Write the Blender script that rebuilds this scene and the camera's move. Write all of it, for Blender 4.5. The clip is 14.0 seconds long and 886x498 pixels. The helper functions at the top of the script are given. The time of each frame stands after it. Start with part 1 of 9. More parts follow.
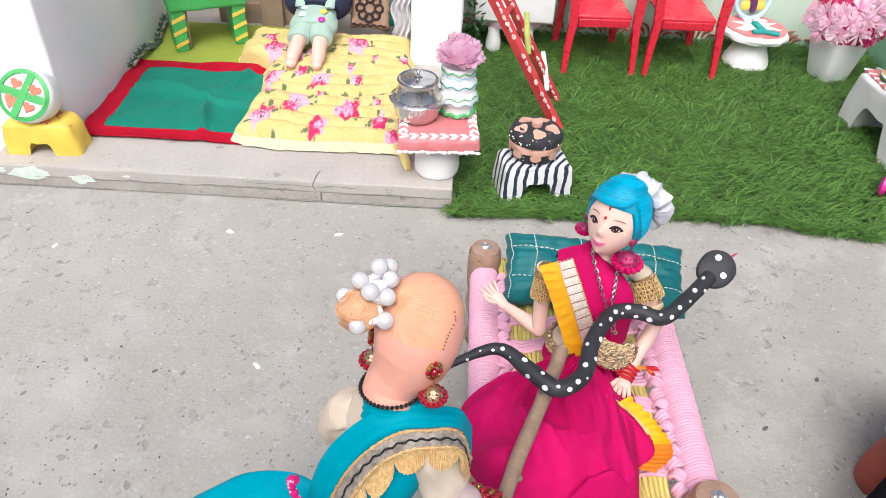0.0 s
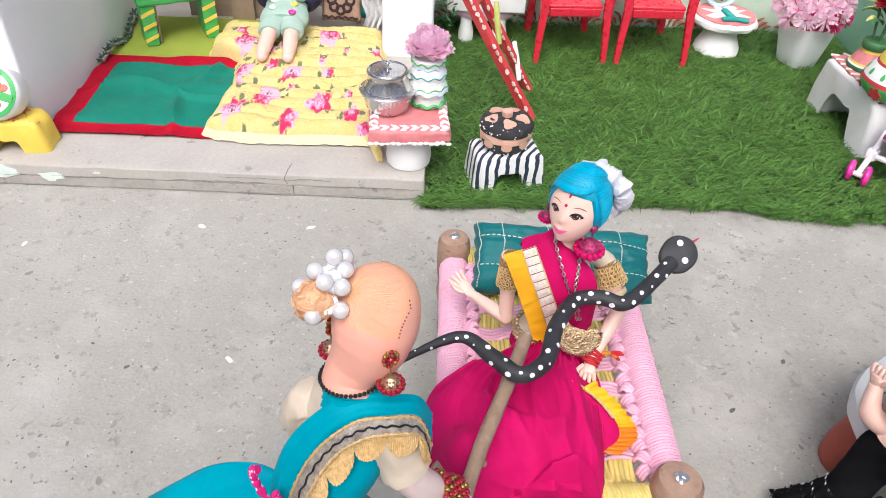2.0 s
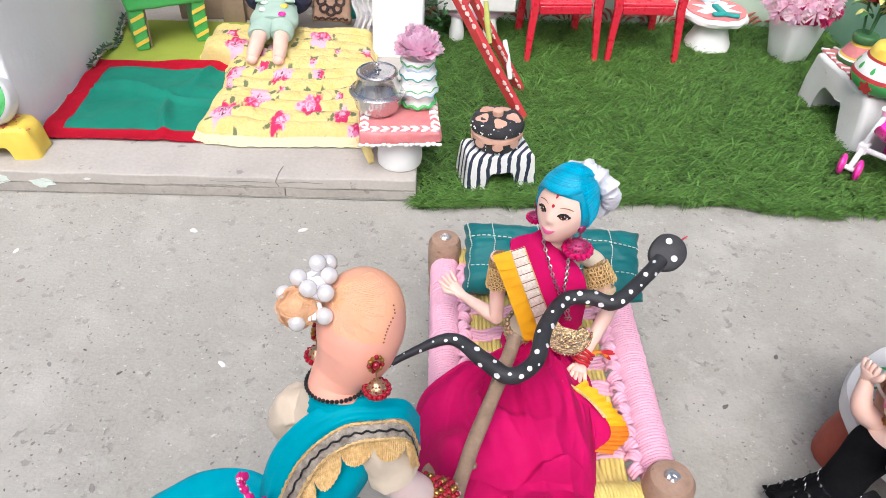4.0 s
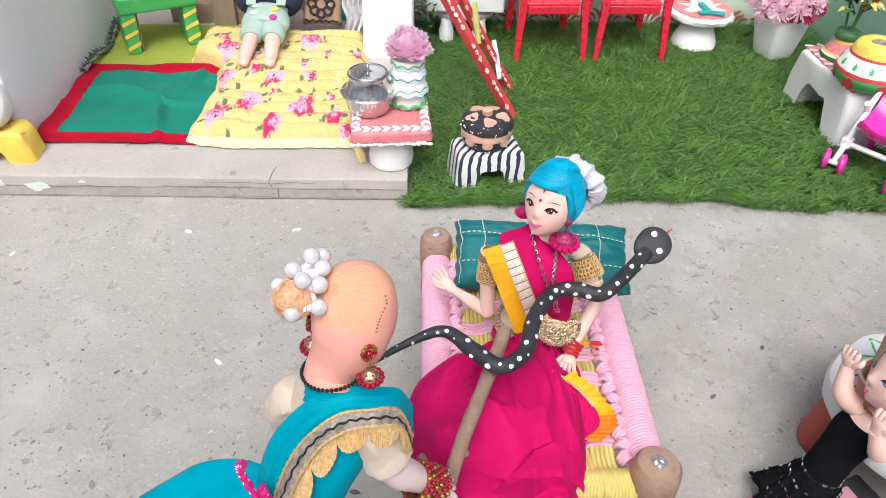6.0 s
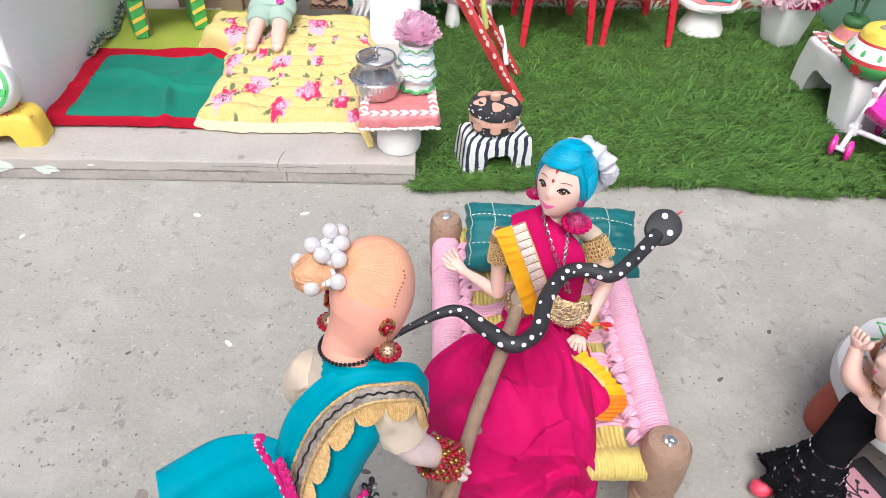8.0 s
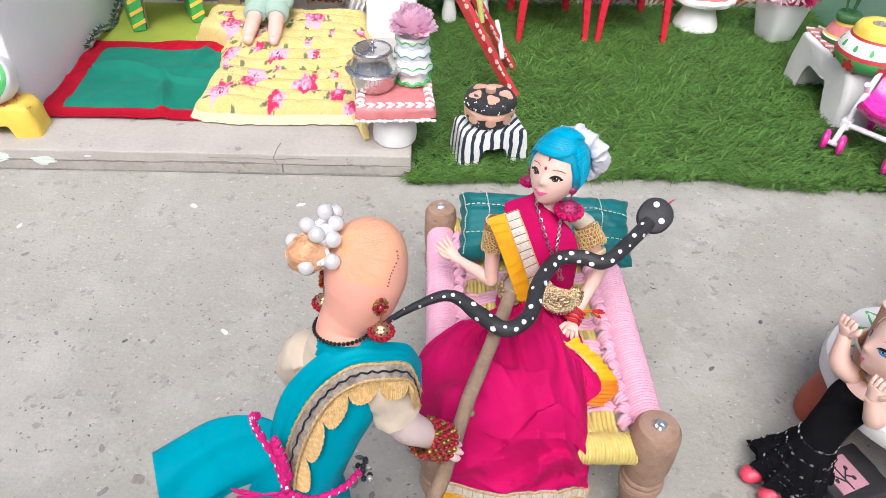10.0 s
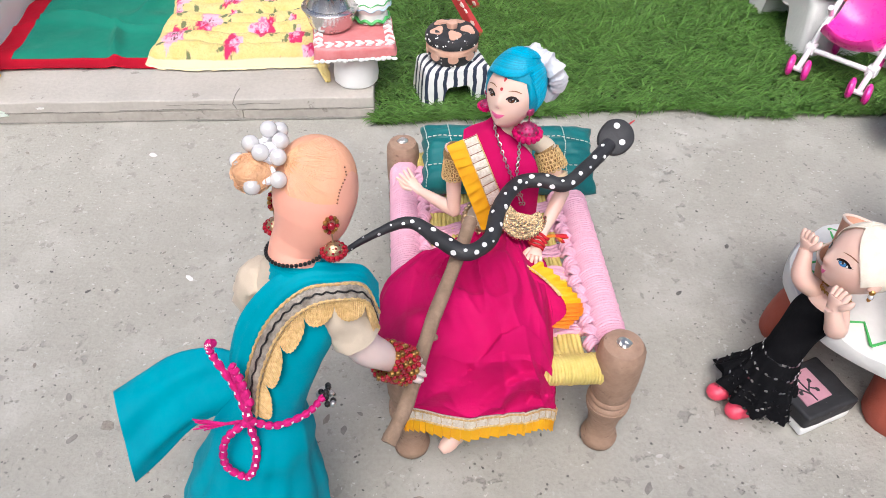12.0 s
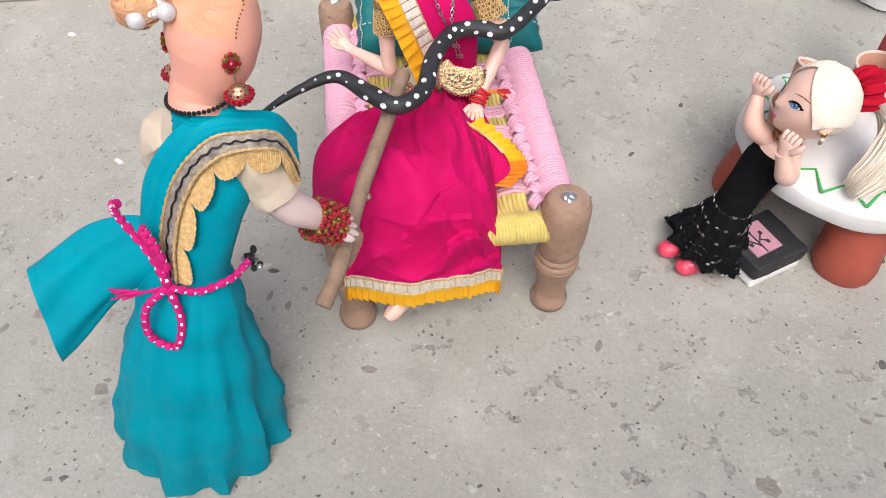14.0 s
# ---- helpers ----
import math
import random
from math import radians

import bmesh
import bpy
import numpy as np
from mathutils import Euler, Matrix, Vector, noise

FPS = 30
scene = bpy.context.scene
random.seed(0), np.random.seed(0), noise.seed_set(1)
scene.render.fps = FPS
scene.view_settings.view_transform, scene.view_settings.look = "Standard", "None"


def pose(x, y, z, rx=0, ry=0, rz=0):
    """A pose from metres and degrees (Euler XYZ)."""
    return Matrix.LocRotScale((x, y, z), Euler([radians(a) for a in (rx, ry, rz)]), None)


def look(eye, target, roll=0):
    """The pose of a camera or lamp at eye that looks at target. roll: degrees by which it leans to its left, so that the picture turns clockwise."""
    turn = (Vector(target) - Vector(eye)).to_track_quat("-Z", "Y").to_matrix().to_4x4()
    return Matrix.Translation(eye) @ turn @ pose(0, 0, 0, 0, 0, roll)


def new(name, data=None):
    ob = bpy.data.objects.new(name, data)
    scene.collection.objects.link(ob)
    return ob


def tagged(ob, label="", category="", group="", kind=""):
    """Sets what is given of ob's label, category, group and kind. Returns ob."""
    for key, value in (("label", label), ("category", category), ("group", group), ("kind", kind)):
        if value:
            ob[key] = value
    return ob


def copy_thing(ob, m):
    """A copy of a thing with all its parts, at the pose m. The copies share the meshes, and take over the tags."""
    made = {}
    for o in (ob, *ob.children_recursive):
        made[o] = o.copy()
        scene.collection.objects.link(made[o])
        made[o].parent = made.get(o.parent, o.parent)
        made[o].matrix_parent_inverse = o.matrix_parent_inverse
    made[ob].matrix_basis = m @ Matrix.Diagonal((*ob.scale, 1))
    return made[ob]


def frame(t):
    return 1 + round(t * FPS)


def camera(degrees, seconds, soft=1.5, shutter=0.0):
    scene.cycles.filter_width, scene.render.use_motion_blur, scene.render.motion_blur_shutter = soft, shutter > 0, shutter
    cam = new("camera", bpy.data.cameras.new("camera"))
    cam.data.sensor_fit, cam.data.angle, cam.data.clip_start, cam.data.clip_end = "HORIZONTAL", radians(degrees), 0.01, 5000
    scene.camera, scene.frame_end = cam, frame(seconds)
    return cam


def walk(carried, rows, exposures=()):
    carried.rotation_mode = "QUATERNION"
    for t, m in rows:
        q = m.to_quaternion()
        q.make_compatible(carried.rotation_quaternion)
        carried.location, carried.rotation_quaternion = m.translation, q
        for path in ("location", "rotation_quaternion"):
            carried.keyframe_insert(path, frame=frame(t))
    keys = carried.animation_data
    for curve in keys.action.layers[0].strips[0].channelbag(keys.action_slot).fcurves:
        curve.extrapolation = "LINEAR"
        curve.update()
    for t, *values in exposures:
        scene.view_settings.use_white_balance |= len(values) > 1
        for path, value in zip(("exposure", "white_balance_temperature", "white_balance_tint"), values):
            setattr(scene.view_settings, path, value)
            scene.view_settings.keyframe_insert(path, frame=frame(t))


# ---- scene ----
cam = camera(61.38, 14.0, soft=0.75)
PATH = [
    (0, (-0.00235, -0.65979, 0.47291), (-0.00552, -0.19149, 0.09782), 3.025),
    (0.5, (-0.00305, -0.66368, 0.47556), (-0.01032, -0.19966, 0.09525), 2.445),
    (1, (0.00050, -0.66767, 0.47663), (0.00010, -0.20199, 0.09829), 2.623),
    (1.5, (0.00517, -0.66461, 0.47483), (0.00639, -0.20183, 0.09294), 2.540),
    (2, (0.01022, -0.66302, 0.47506), (0.01952, -0.19868, 0.09519), 2.943),
    (2.5, (0.01426, -0.66144, 0.47537), (0.02164, -0.19816, 0.09416), 2.494),
    (3, (0.01499, -0.66080, 0.47539), (0.02452, -0.19797, 0.09368), 2.499),
    (5.5, (0.01817, -0.66799, 0.48066), (0.03039, -0.20349, 0.10107), 1.605),
    (6, (0.01790, -0.67246, 0.48108), (0.03361, -0.20841, 0.10106), 1.806),
    (6.5, (0.01649, -0.67366, 0.47954), (0.03215, -0.21294, 0.09549), 1.868),
    (7, (0.01456, -0.67655, 0.47908), (0.02756, -0.21556, 0.09526), 1.504),
    (7.5, (0.01129, -0.67719, 0.47828), (0.02537, -0.21726, 0.09322), 1.813),
    (8, (0.01076, -0.67836, 0.47779), (0.02583, -0.21928, 0.09176), 1.981),
    (10.5, (0.01275, -0.68988, 0.47476), (0.03053, -0.23191, 0.08753), 2.403),
    (11, (0.01223, -0.69176, 0.47273), (0.03005, -0.23590, 0.08303), 2.256),
    (11.5, (0.01534, -0.69382, 0.46634), (0.03348, -0.24674, 0.06661), 1.219),
    (12, (0.02491, -0.69637, 0.45855), (0.05846, -0.26135, 0.04668), 1.455),
    (12.5, (0.02909, -0.69850, 0.44971), (0.06837, -0.27207, 0.02945), 1.272),
    (13, (0.03878, -0.70529, 0.43260), (0.08933, -0.30679, -0.01309), 0.748),
    (13.5, (0.04379, -0.70419, 0.43027), (0.09470, -0.31720, -0.02541), 1.070),
    (14, (0.04493, -0.69970, 0.42625), (0.09733, -0.32570, -0.03998), 1.422),
]
walk(cam, [(t, look(eye, target, roll)) for t, eye, target, roll in PATH], [(0, 0.28, 5820, 10), (11, 0.28, 5820, 10), (13, 0.25, 5960, 10), (14, 0.23, 5980, 10)])

# ---- light: a bright overcast sky, softly directed from behind the camera ----
SUN_ELEVATION, SUN_TURN = 55.0, 186.0
world = bpy.data.worlds.new("world")
scene.world = world
world.use_nodes = True
wn = world.node_tree
wn.nodes.clear()
sky = wn.nodes.new("ShaderNodeTexSky")
sky.sky_type = "NISHITA"
sky.sun_disc = False
sky.sun_elevation, sky.sun_rotation = radians(SUN_ELEVATION), radians(SUN_TURN)
sky.dust_density, sky.ozone_density, sky.air_density = 8.0, 0.3, 0.6
wbg = wn.nodes.new("ShaderNodeBackground")
wbg.inputs["Strength"].default_value = 0.15
wout = wn.nodes.new("ShaderNodeOutputWorld")
wn.links.new(sky.outputs[0], wbg.inputs["Color"])
wn.links.new(wbg.outputs[0], wout.inputs["Surface"])
sun_data = bpy.data.lights.new("sun", "SUN")
sun_data.energy, sun_data.angle, sun_data.color = 1.3, radians(40), (1.0, 0.97, 0.93)
sun = new("sun", sun_data)
a, e = radians(SUN_TURN), radians(SUN_ELEVATION)
sun.matrix_world = look((math.sin(a) * math.cos(e) * 3, math.cos(a) * math.cos(e) * 3, math.sin(e) * 3), (0, 0, 0))

# ---- materials ----
MATS = {}


def mat(name, col, rough=0.6, col2=None, scale=45.0, mix=0.5, bump=0.15, grain=400.0, metal=0.0, sheen=0.0, coat=0.0, spec=0.5,
        fine=0.12, stain=None, stain_at=0.62, stain_scale=30.0, stain_soft=0.04, sss=0.0, specks=()):
    """A surface of two tones at two scales, with a fine relief and, where given, worn patches."""
    m = bpy.data.materials.new(name)
    m.use_nodes = True
    nt = m.node_tree
    nd, ln = nt.nodes, nt.links
    bs = nd["Principled BSDF"]
    tc = nd.new("ShaderNodeTexCoord")
    col2 = col2 or tuple(c * 0.8 for c in col)

    def noise_tex(s, detail=4.0, r=0.55):
        n = nd.new("ShaderNodeTexNoise")
        n.inputs["Scale"].default_value, n.inputs["Detail"].default_value, n.inputs["Roughness"].default_value = s, detail, r
        ln.new(tc.outputs["Object"], n.inputs["Vector"])
        return n.outputs["Fac"]

    def blend(fac, a, b, mode="MIX"):
        x = nd.new("ShaderNodeMix")
        x.data_type, x.blend_type = "RGBA", mode
        for sock, v in ((x.inputs[0], fac), (x.inputs[6], a), (x.inputs[7], b)):
            if isinstance(v, (tuple, list)):
                sock.default_value = (*v[:3], 1)
            elif isinstance(v, (int, float)):
                sock.default_value = v
            else:
                ln.new(v, sock)
        return x.outputs[2]

    def ramp(fac, lo, hi, to=(0.0, 1.0)):
        r = nd.new("ShaderNodeMapRange")
        r.inputs["From Min"].default_value, r.inputs["From Max"].default_value = lo, hi
        r.inputs["To Min"].default_value, r.inputs["To Max"].default_value = to
        ln.new(fac, r.inputs["Value"])
        return r.outputs[0]

    c = blend(ramp(noise_tex(scale), 0.5 - mix * 0.4, 0.5 + mix * 0.4), col, col2)
    c = blend(fine, c, blend(noise_tex(grain, 2.0), (0.25, 0.25, 0.25), (0.75, 0.75, 0.75)), "OVERLAY")
    if stain:
        c = blend(ramp(noise_tex(stain_scale, 6.0, 0.65), stain_at, stain_at + stain_soft), c, stain)
    for tone, size, limit in specks:
        c = blend(ramp(noise_tex(size, 4.0, 0.62), limit, limit + 0.03), c, tone)
    ln.new(c, bs.inputs["Base Color"])
    ln.new(ramp(noise_tex(scale * 3), 0.3, 0.7, (max(rough - 0.08, 0.02), min(rough + 0.08, 1))), bs.inputs["Roughness"])
    bs.inputs["Metallic"].default_value = metal
    bs.inputs["Specular IOR Level"].default_value = spec
    bs.inputs["Coat Weight"].default_value = coat
    bs.inputs["Sheen Weight"].default_value = sheen
    if sss:
        bs.inputs["Subsurface Weight"].default_value = sss
        bs.inputs["Subsurface Radius"].default_value = (0.004, 0.002, 0.0012)
    if bump:
        b = nd.new("ShaderNodeBump")
        b.inputs["Strength"].default_value, b.inputs["Distance"].default_value = bump, 0.001
        ln.new(noise_tex(grain, 5.0, 0.6), b.inputs["Height"])
        ln.new(b.outputs[0], bs.inputs["Normal"])
    MATS[name] = m
    return m


def tint_by(m, source, spread):
    """Vary a material's colour from piece to piece: source is 'object' or 'island'."""
    nd, ln = m.node_tree.nodes, m.node_tree.links
    bs = nd["Principled BSDF"]
    old = bs.inputs["Base Color"].links[0].from_socket
    rnd = nd.new("ShaderNodeObjectInfo").outputs["Random"] if source == "object" else nd.new("ShaderNodeNewGeometry").outputs["Random Per Island"]
    r = nd.new("ShaderNodeMapRange")
    r.inputs["To Min"].default_value, r.inputs["To Max"].default_value = 1 - spread, 1 + spread
    ln.new(rnd, r.inputs["Value"])
    h = nd.new("ShaderNodeHueSaturation")
    ln.new(old, h.inputs["Color"])
    ln.new(r.outputs[0], h.inputs["Value"])
    ln.new(h.outputs[0], bs.inputs["Base Color"])
    return m


def dyed(m, name):
    """Print the colours of a mesh attribute over a cloth, by their alpha."""
    nd, ln = m.node_tree.nodes, m.node_tree.links
    bs = nd["Principled BSDF"]
    old = bs.inputs["Base Color"].links[0].from_socket
    at = nd.new("ShaderNodeAttribute")
    at.attribute_name = name
    mx = nd.new("ShaderNodeMix")
    mx.data_type = "RGBA"
    ln.new(at.outputs["Alpha"], mx.inputs[0])
    ln.new(old, mx.inputs[6])
    ln.new(at.outputs["Color"], mx.inputs[7])
    ln.new(mx.outputs[2], bs.inputs["Base Color"])
    return m


# ---- mesh building ----
class Geo:
    """Vertices, faces and the slot of each face."""

    def __init__(self):
        self.v, self.f, self.m = [], [], []

    def add(self, verts, faces, slot=0):
        n = len(self.v)
        self.v += [tuple(p) for p in verts]
        self.f += [tuple(i + n for i in f) for f in faces]
        self.m += list(slot) if isinstance(slot, (list, tuple)) else [slot] * len(faces)
        return self

    def grid(self, rows, slot=0, closed=False, caps=False, slot_of=None):
        """A sheet through rows of points; closed: each row is a ring."""
        rows = [list(r) for r in rows]
        w, faces, slots = len(rows[0]), [], []
        for i in range(len(rows) - 1):
            for j in range(w if closed else w - 1):
                k = (j + 1) % w
                faces.append((i * w + j, i * w + k, (i + 1) * w + k, (i + 1) * w + j))
                slots.append(slot_of(i, j) if slot_of else slot)
        if caps:
            faces.append(tuple(reversed(range(w))))
            faces.append(tuple((len(rows) - 1) * w + j for j in range(w)))
            slots += [slots[0], slots[-1]]
        return self.add([p for r in rows for p in r], faces, slots)

    def tube(self, pts, radii, n=10, slot=0, flat=1.0, up=(0, 0, 1), caps=True, slot_of=None):
        """A tube along points; flat squeezes it along the second axis."""
        pts = [Vector(p) for p in pts]
        radii = radii if isinstance(radii, (list, tuple, np.ndarray)) else [radii] * len(pts)
        flats = flat if isinstance(flat, (list, tuple)) else [flat] * len(pts)
        rows, side = [], None
        for i, p in enumerate(pts):
            t = (pts[min(i + 1, len(pts) - 1)] - pts[max(i - 1, 0)]).normalized()
            if side is None:
                ref = Vector(up)
                if abs(ref.dot(t)) > 0.95:
                    ref = Vector((1, 0, 0)) if abs(t.x) < 0.9 else Vector((0, 1, 0))
                side = t.cross(ref).normalized()
            side = (side - t * side.dot(t)).normalized()
            nor = side.cross(t)
            rows.append([p + (side * math.cos(q) + nor * math.sin(q) * flats[i]) * radii[i] for q in (2 * math.pi * k / n for k in range(n))])
        return self.grid(rows, slot, closed=True, caps=caps, slot_of=slot_of)

    def revolve(self, profile, n=32, slot=0, m=None, slot_of=None, wob=0.0):
        """A turned body from (radius, height) pairs."""
        m = m or Matrix()
        rows = []
        for r, h in profile:
            rows.append([m @ Vector((r * math.cos(q) * (1 + wob * math.sin(3 * q + h * 90)), r * math.sin(q) * (1 + wob * math.cos(2 * q + h * 70)), h))
                         for q in (2 * math.pi * k / n for k in range(n))])
        return self.grid(rows, slot, closed=True, caps=True, slot_of=slot_of)

    def ball(self, c, r, n=12, slot=0, m=None, slot_of=None):
        """An ellipsoid; r is a number or three."""
        r = r if isinstance(r, (tuple, list)) else (r, r, r)
        m = m or Matrix()
        h, c, rows = max(n // 2, 4), Vector(c), []
        for i in range(h + 1):
            p = math.pi * (0.03 + 0.94 * i / h)
            rows.append([c + (m @ Vector((r[0] * math.sin(p) * math.cos(q), r[1] * math.sin(p) * math.sin(q), -r[2] * math.cos(p))))
                         for q in (2 * math.pi * k / n for k in range(n))])
        return self.grid(rows, slot, closed=True, caps=True, slot_of=slot_of)

    def box(self, lo, hi, r=0.002, n=4, slot=0, m=None):
        """A box with rounded edges, in a dense even mesh."""
        m = m or Matrix()
        lo, hi = Vector(lo), Vector(hi)
        r = min(r, *((hi[i] - lo[i]) * 0.49 for i in range(3)))
        for axis in range(3):
            b, c = (axis + 1) % 3, (axis + 2) % 3
            for s in (0, 1):
                rows = []
                ub = self._steps(lo[b], hi[b], r, n)
                uc = self._steps(lo[c], hi[c], r, n)
                for x in ub:
                    row = []
                    for y in uc:
                        p = Vector((0, 0, 0))
                        p[axis], p[b], p[c] = (hi if s else lo)[axis], x, y
                        q = Vector([min(max(p[i], lo[i] + r), hi[i] - r) for i in range(3)])
                        d = p - q
                        row.append(m @ (q + d.normalized() * r if d.length > 0 else p))
                    rows.append(row if s else row[::-1])
                self.grid(rows, slot)
        return self

    @staticmethod
    def _steps(a, b, r, n):
        k = 3
        out = [a + r * (1 - math.cos(math.pi / 2 * i / k)) * 1.0 for i in range(k)]
        out += [a + r + (b - a - 2 * r) * i / n for i in range(n + 1)]
        return out + [b - r * (1 - math.cos(math.pi / 2 * i / k)) for i in reversed(range(k))]

    def patch(self, outline, lift=0.0008, slot=0, m=None, back=0.0):
        """A flat shape from an outline of (x, y), lift thick."""
        m = m or Matrix()
        n = len(outline)
        top = [m @ Vector((x, y, lift)) for x, y in outline]
        low = [m @ Vector((x, y, -back)) for x, y in outline]
        c = (sum(x for x, y in outline) / n, sum(y for x, y in outline) / n)
        faces = [(i, (i + 1) % n, 2 * n) for i in range(n)] + [(i, n + i, n + (i + 1) % n, (i + 1) % n) for i in range(n)]
        return self.add(top + low + [m @ Vector((*c, lift))], faces, slot)

    def lump(self, amount, scale):
        """Uneven by hand: shift each vertex by a smooth noise."""
        self.v = [tuple(Vector(p) + noise.noise_vector(Vector(p) * scale) * amount) for p in self.v]
        return self

    def move(self, m):
        self.v = [tuple(m @ Vector(p)) for p in self.v]
        return self


def mesh_of(name, g, mats, weld=True, sharp=40.0):
    me = bpy.data.meshes.new(name)
    me.from_pydata(g.v, [], g.f)
    for x in mats if isinstance(mats, (list, tuple)) else [mats]:
        me.materials.append(x)
    me.polygons.foreach_set("material_index", g.m)
    if weld:
        bm = bmesh.new()
        bm.from_mesh(me)
        bmesh.ops.remove_doubles(bm, verts=bm.verts, dist=1e-6)
        bmesh.ops.recalc_face_normals(bm, faces=bm.faces)
        bm.to_mesh(me)
        bm.free()
    me.polygons.foreach_set("use_smooth", [True] * len(me.polygons))
    if sharp:
        me.set_sharp_from_angle(angle=radians(sharp))
    me.update()
    return me


def thing(name, g, mats, label="", category="", group="", kind="", at=None, weld=True, sharp=40.0):
    """A top-level mesh object."""
    ob = new(name, mesh_of(name, g, mats, weld, sharp))
    if at is not None:
        ob.matrix_basis = at
    return tagged(ob, label, category, group, kind)


def empty(name, label, category, at=None, group="", kind=""):
    ob = new(name)
    ob.empty_display_size = 0.01
    if at is not None:
        ob.matrix_basis = at
    return tagged(ob, label, category, group, kind)


def part(name, g, mats, parent, label="", weld=True, sharp=40.0, at=None):
    ob = new(name, mesh_of(name, g, mats, weld, sharp))
    ob.parent = parent
    if at is not None:
        ob.matrix_basis = at
    return tagged(ob, label)


def smooth_path(pts, n):
    """n points on a Catmull-Rom curve through pts."""
    pts = [Vector(p) for p in pts]
    ext = [pts[0] * 2 - pts[1], *pts, pts[-1] * 2 - pts[-2]]
    out = []
    for k in range(n):
        u = k / (n - 1) * (len(pts) - 1)
        i = min(int(u), len(pts) - 2)
        t = u - i
        a, b, c, d = ext[i:i + 4]
        out.append(0.5 * ((2 * b) + (c - a) * t + (2 * a - 5 * b + 4 * c - d) * t * t + (3 * b - a - 3 * c + d) * t ** 3))
    return out


def lerp(a, b, t):
    return a + (b - a) * t


def spline(values, t):
    """A smooth value at t of 0..1 through even samples."""
    x = t * (len(values) - 1)
    i = min(int(x), len(values) - 2)
    u = x - i
    u = u * u * (3 - 2 * u)
    return lerp(values[i], values[i + 1], u)


def frame_on(origin, normal, up=(0, 0, 1)):
    """A pose whose z points along normal and whose y leans towards up."""
    z = Vector(normal).normalized()
    x = Vector(up).cross(z)
    x = x.normalized() if x.length > 1e-4 else Vector((1, 0, 0))
    y = z.cross(x)
    m = Matrix((x, y, z)).transposed().to_4x4()
    m.translation = Vector(origin)
    return m


def circle(r, n=24, rx=None):
    return [((rx or r) * math.cos(2 * math.pi * k / n), r * math.sin(2 * math.pi * k / n)) for k in range(n)]

concrete = mat("concrete", (0.405, 0.392, 0.342), 0.85, (0.332, 0.320, 0.276), scale=4, mix=0.60, bump=0.9, grain=320, fine=0.34, stain=(0.475, 0.462, 0.410), stain_at=0.50, stain_scale=9, stain_soft=0.20,
               specks=(((0.315, 0.302, 0.262), 60, 0.61), ((0.47, 0.458, 0.41), 110, 0.635), ((0.22, 0.21, 0.185), 260, 0.69), ((0.16, 0.153, 0.135), 150, 0.71), ((0.58, 0.568, 0.52), 230, 0.68)))


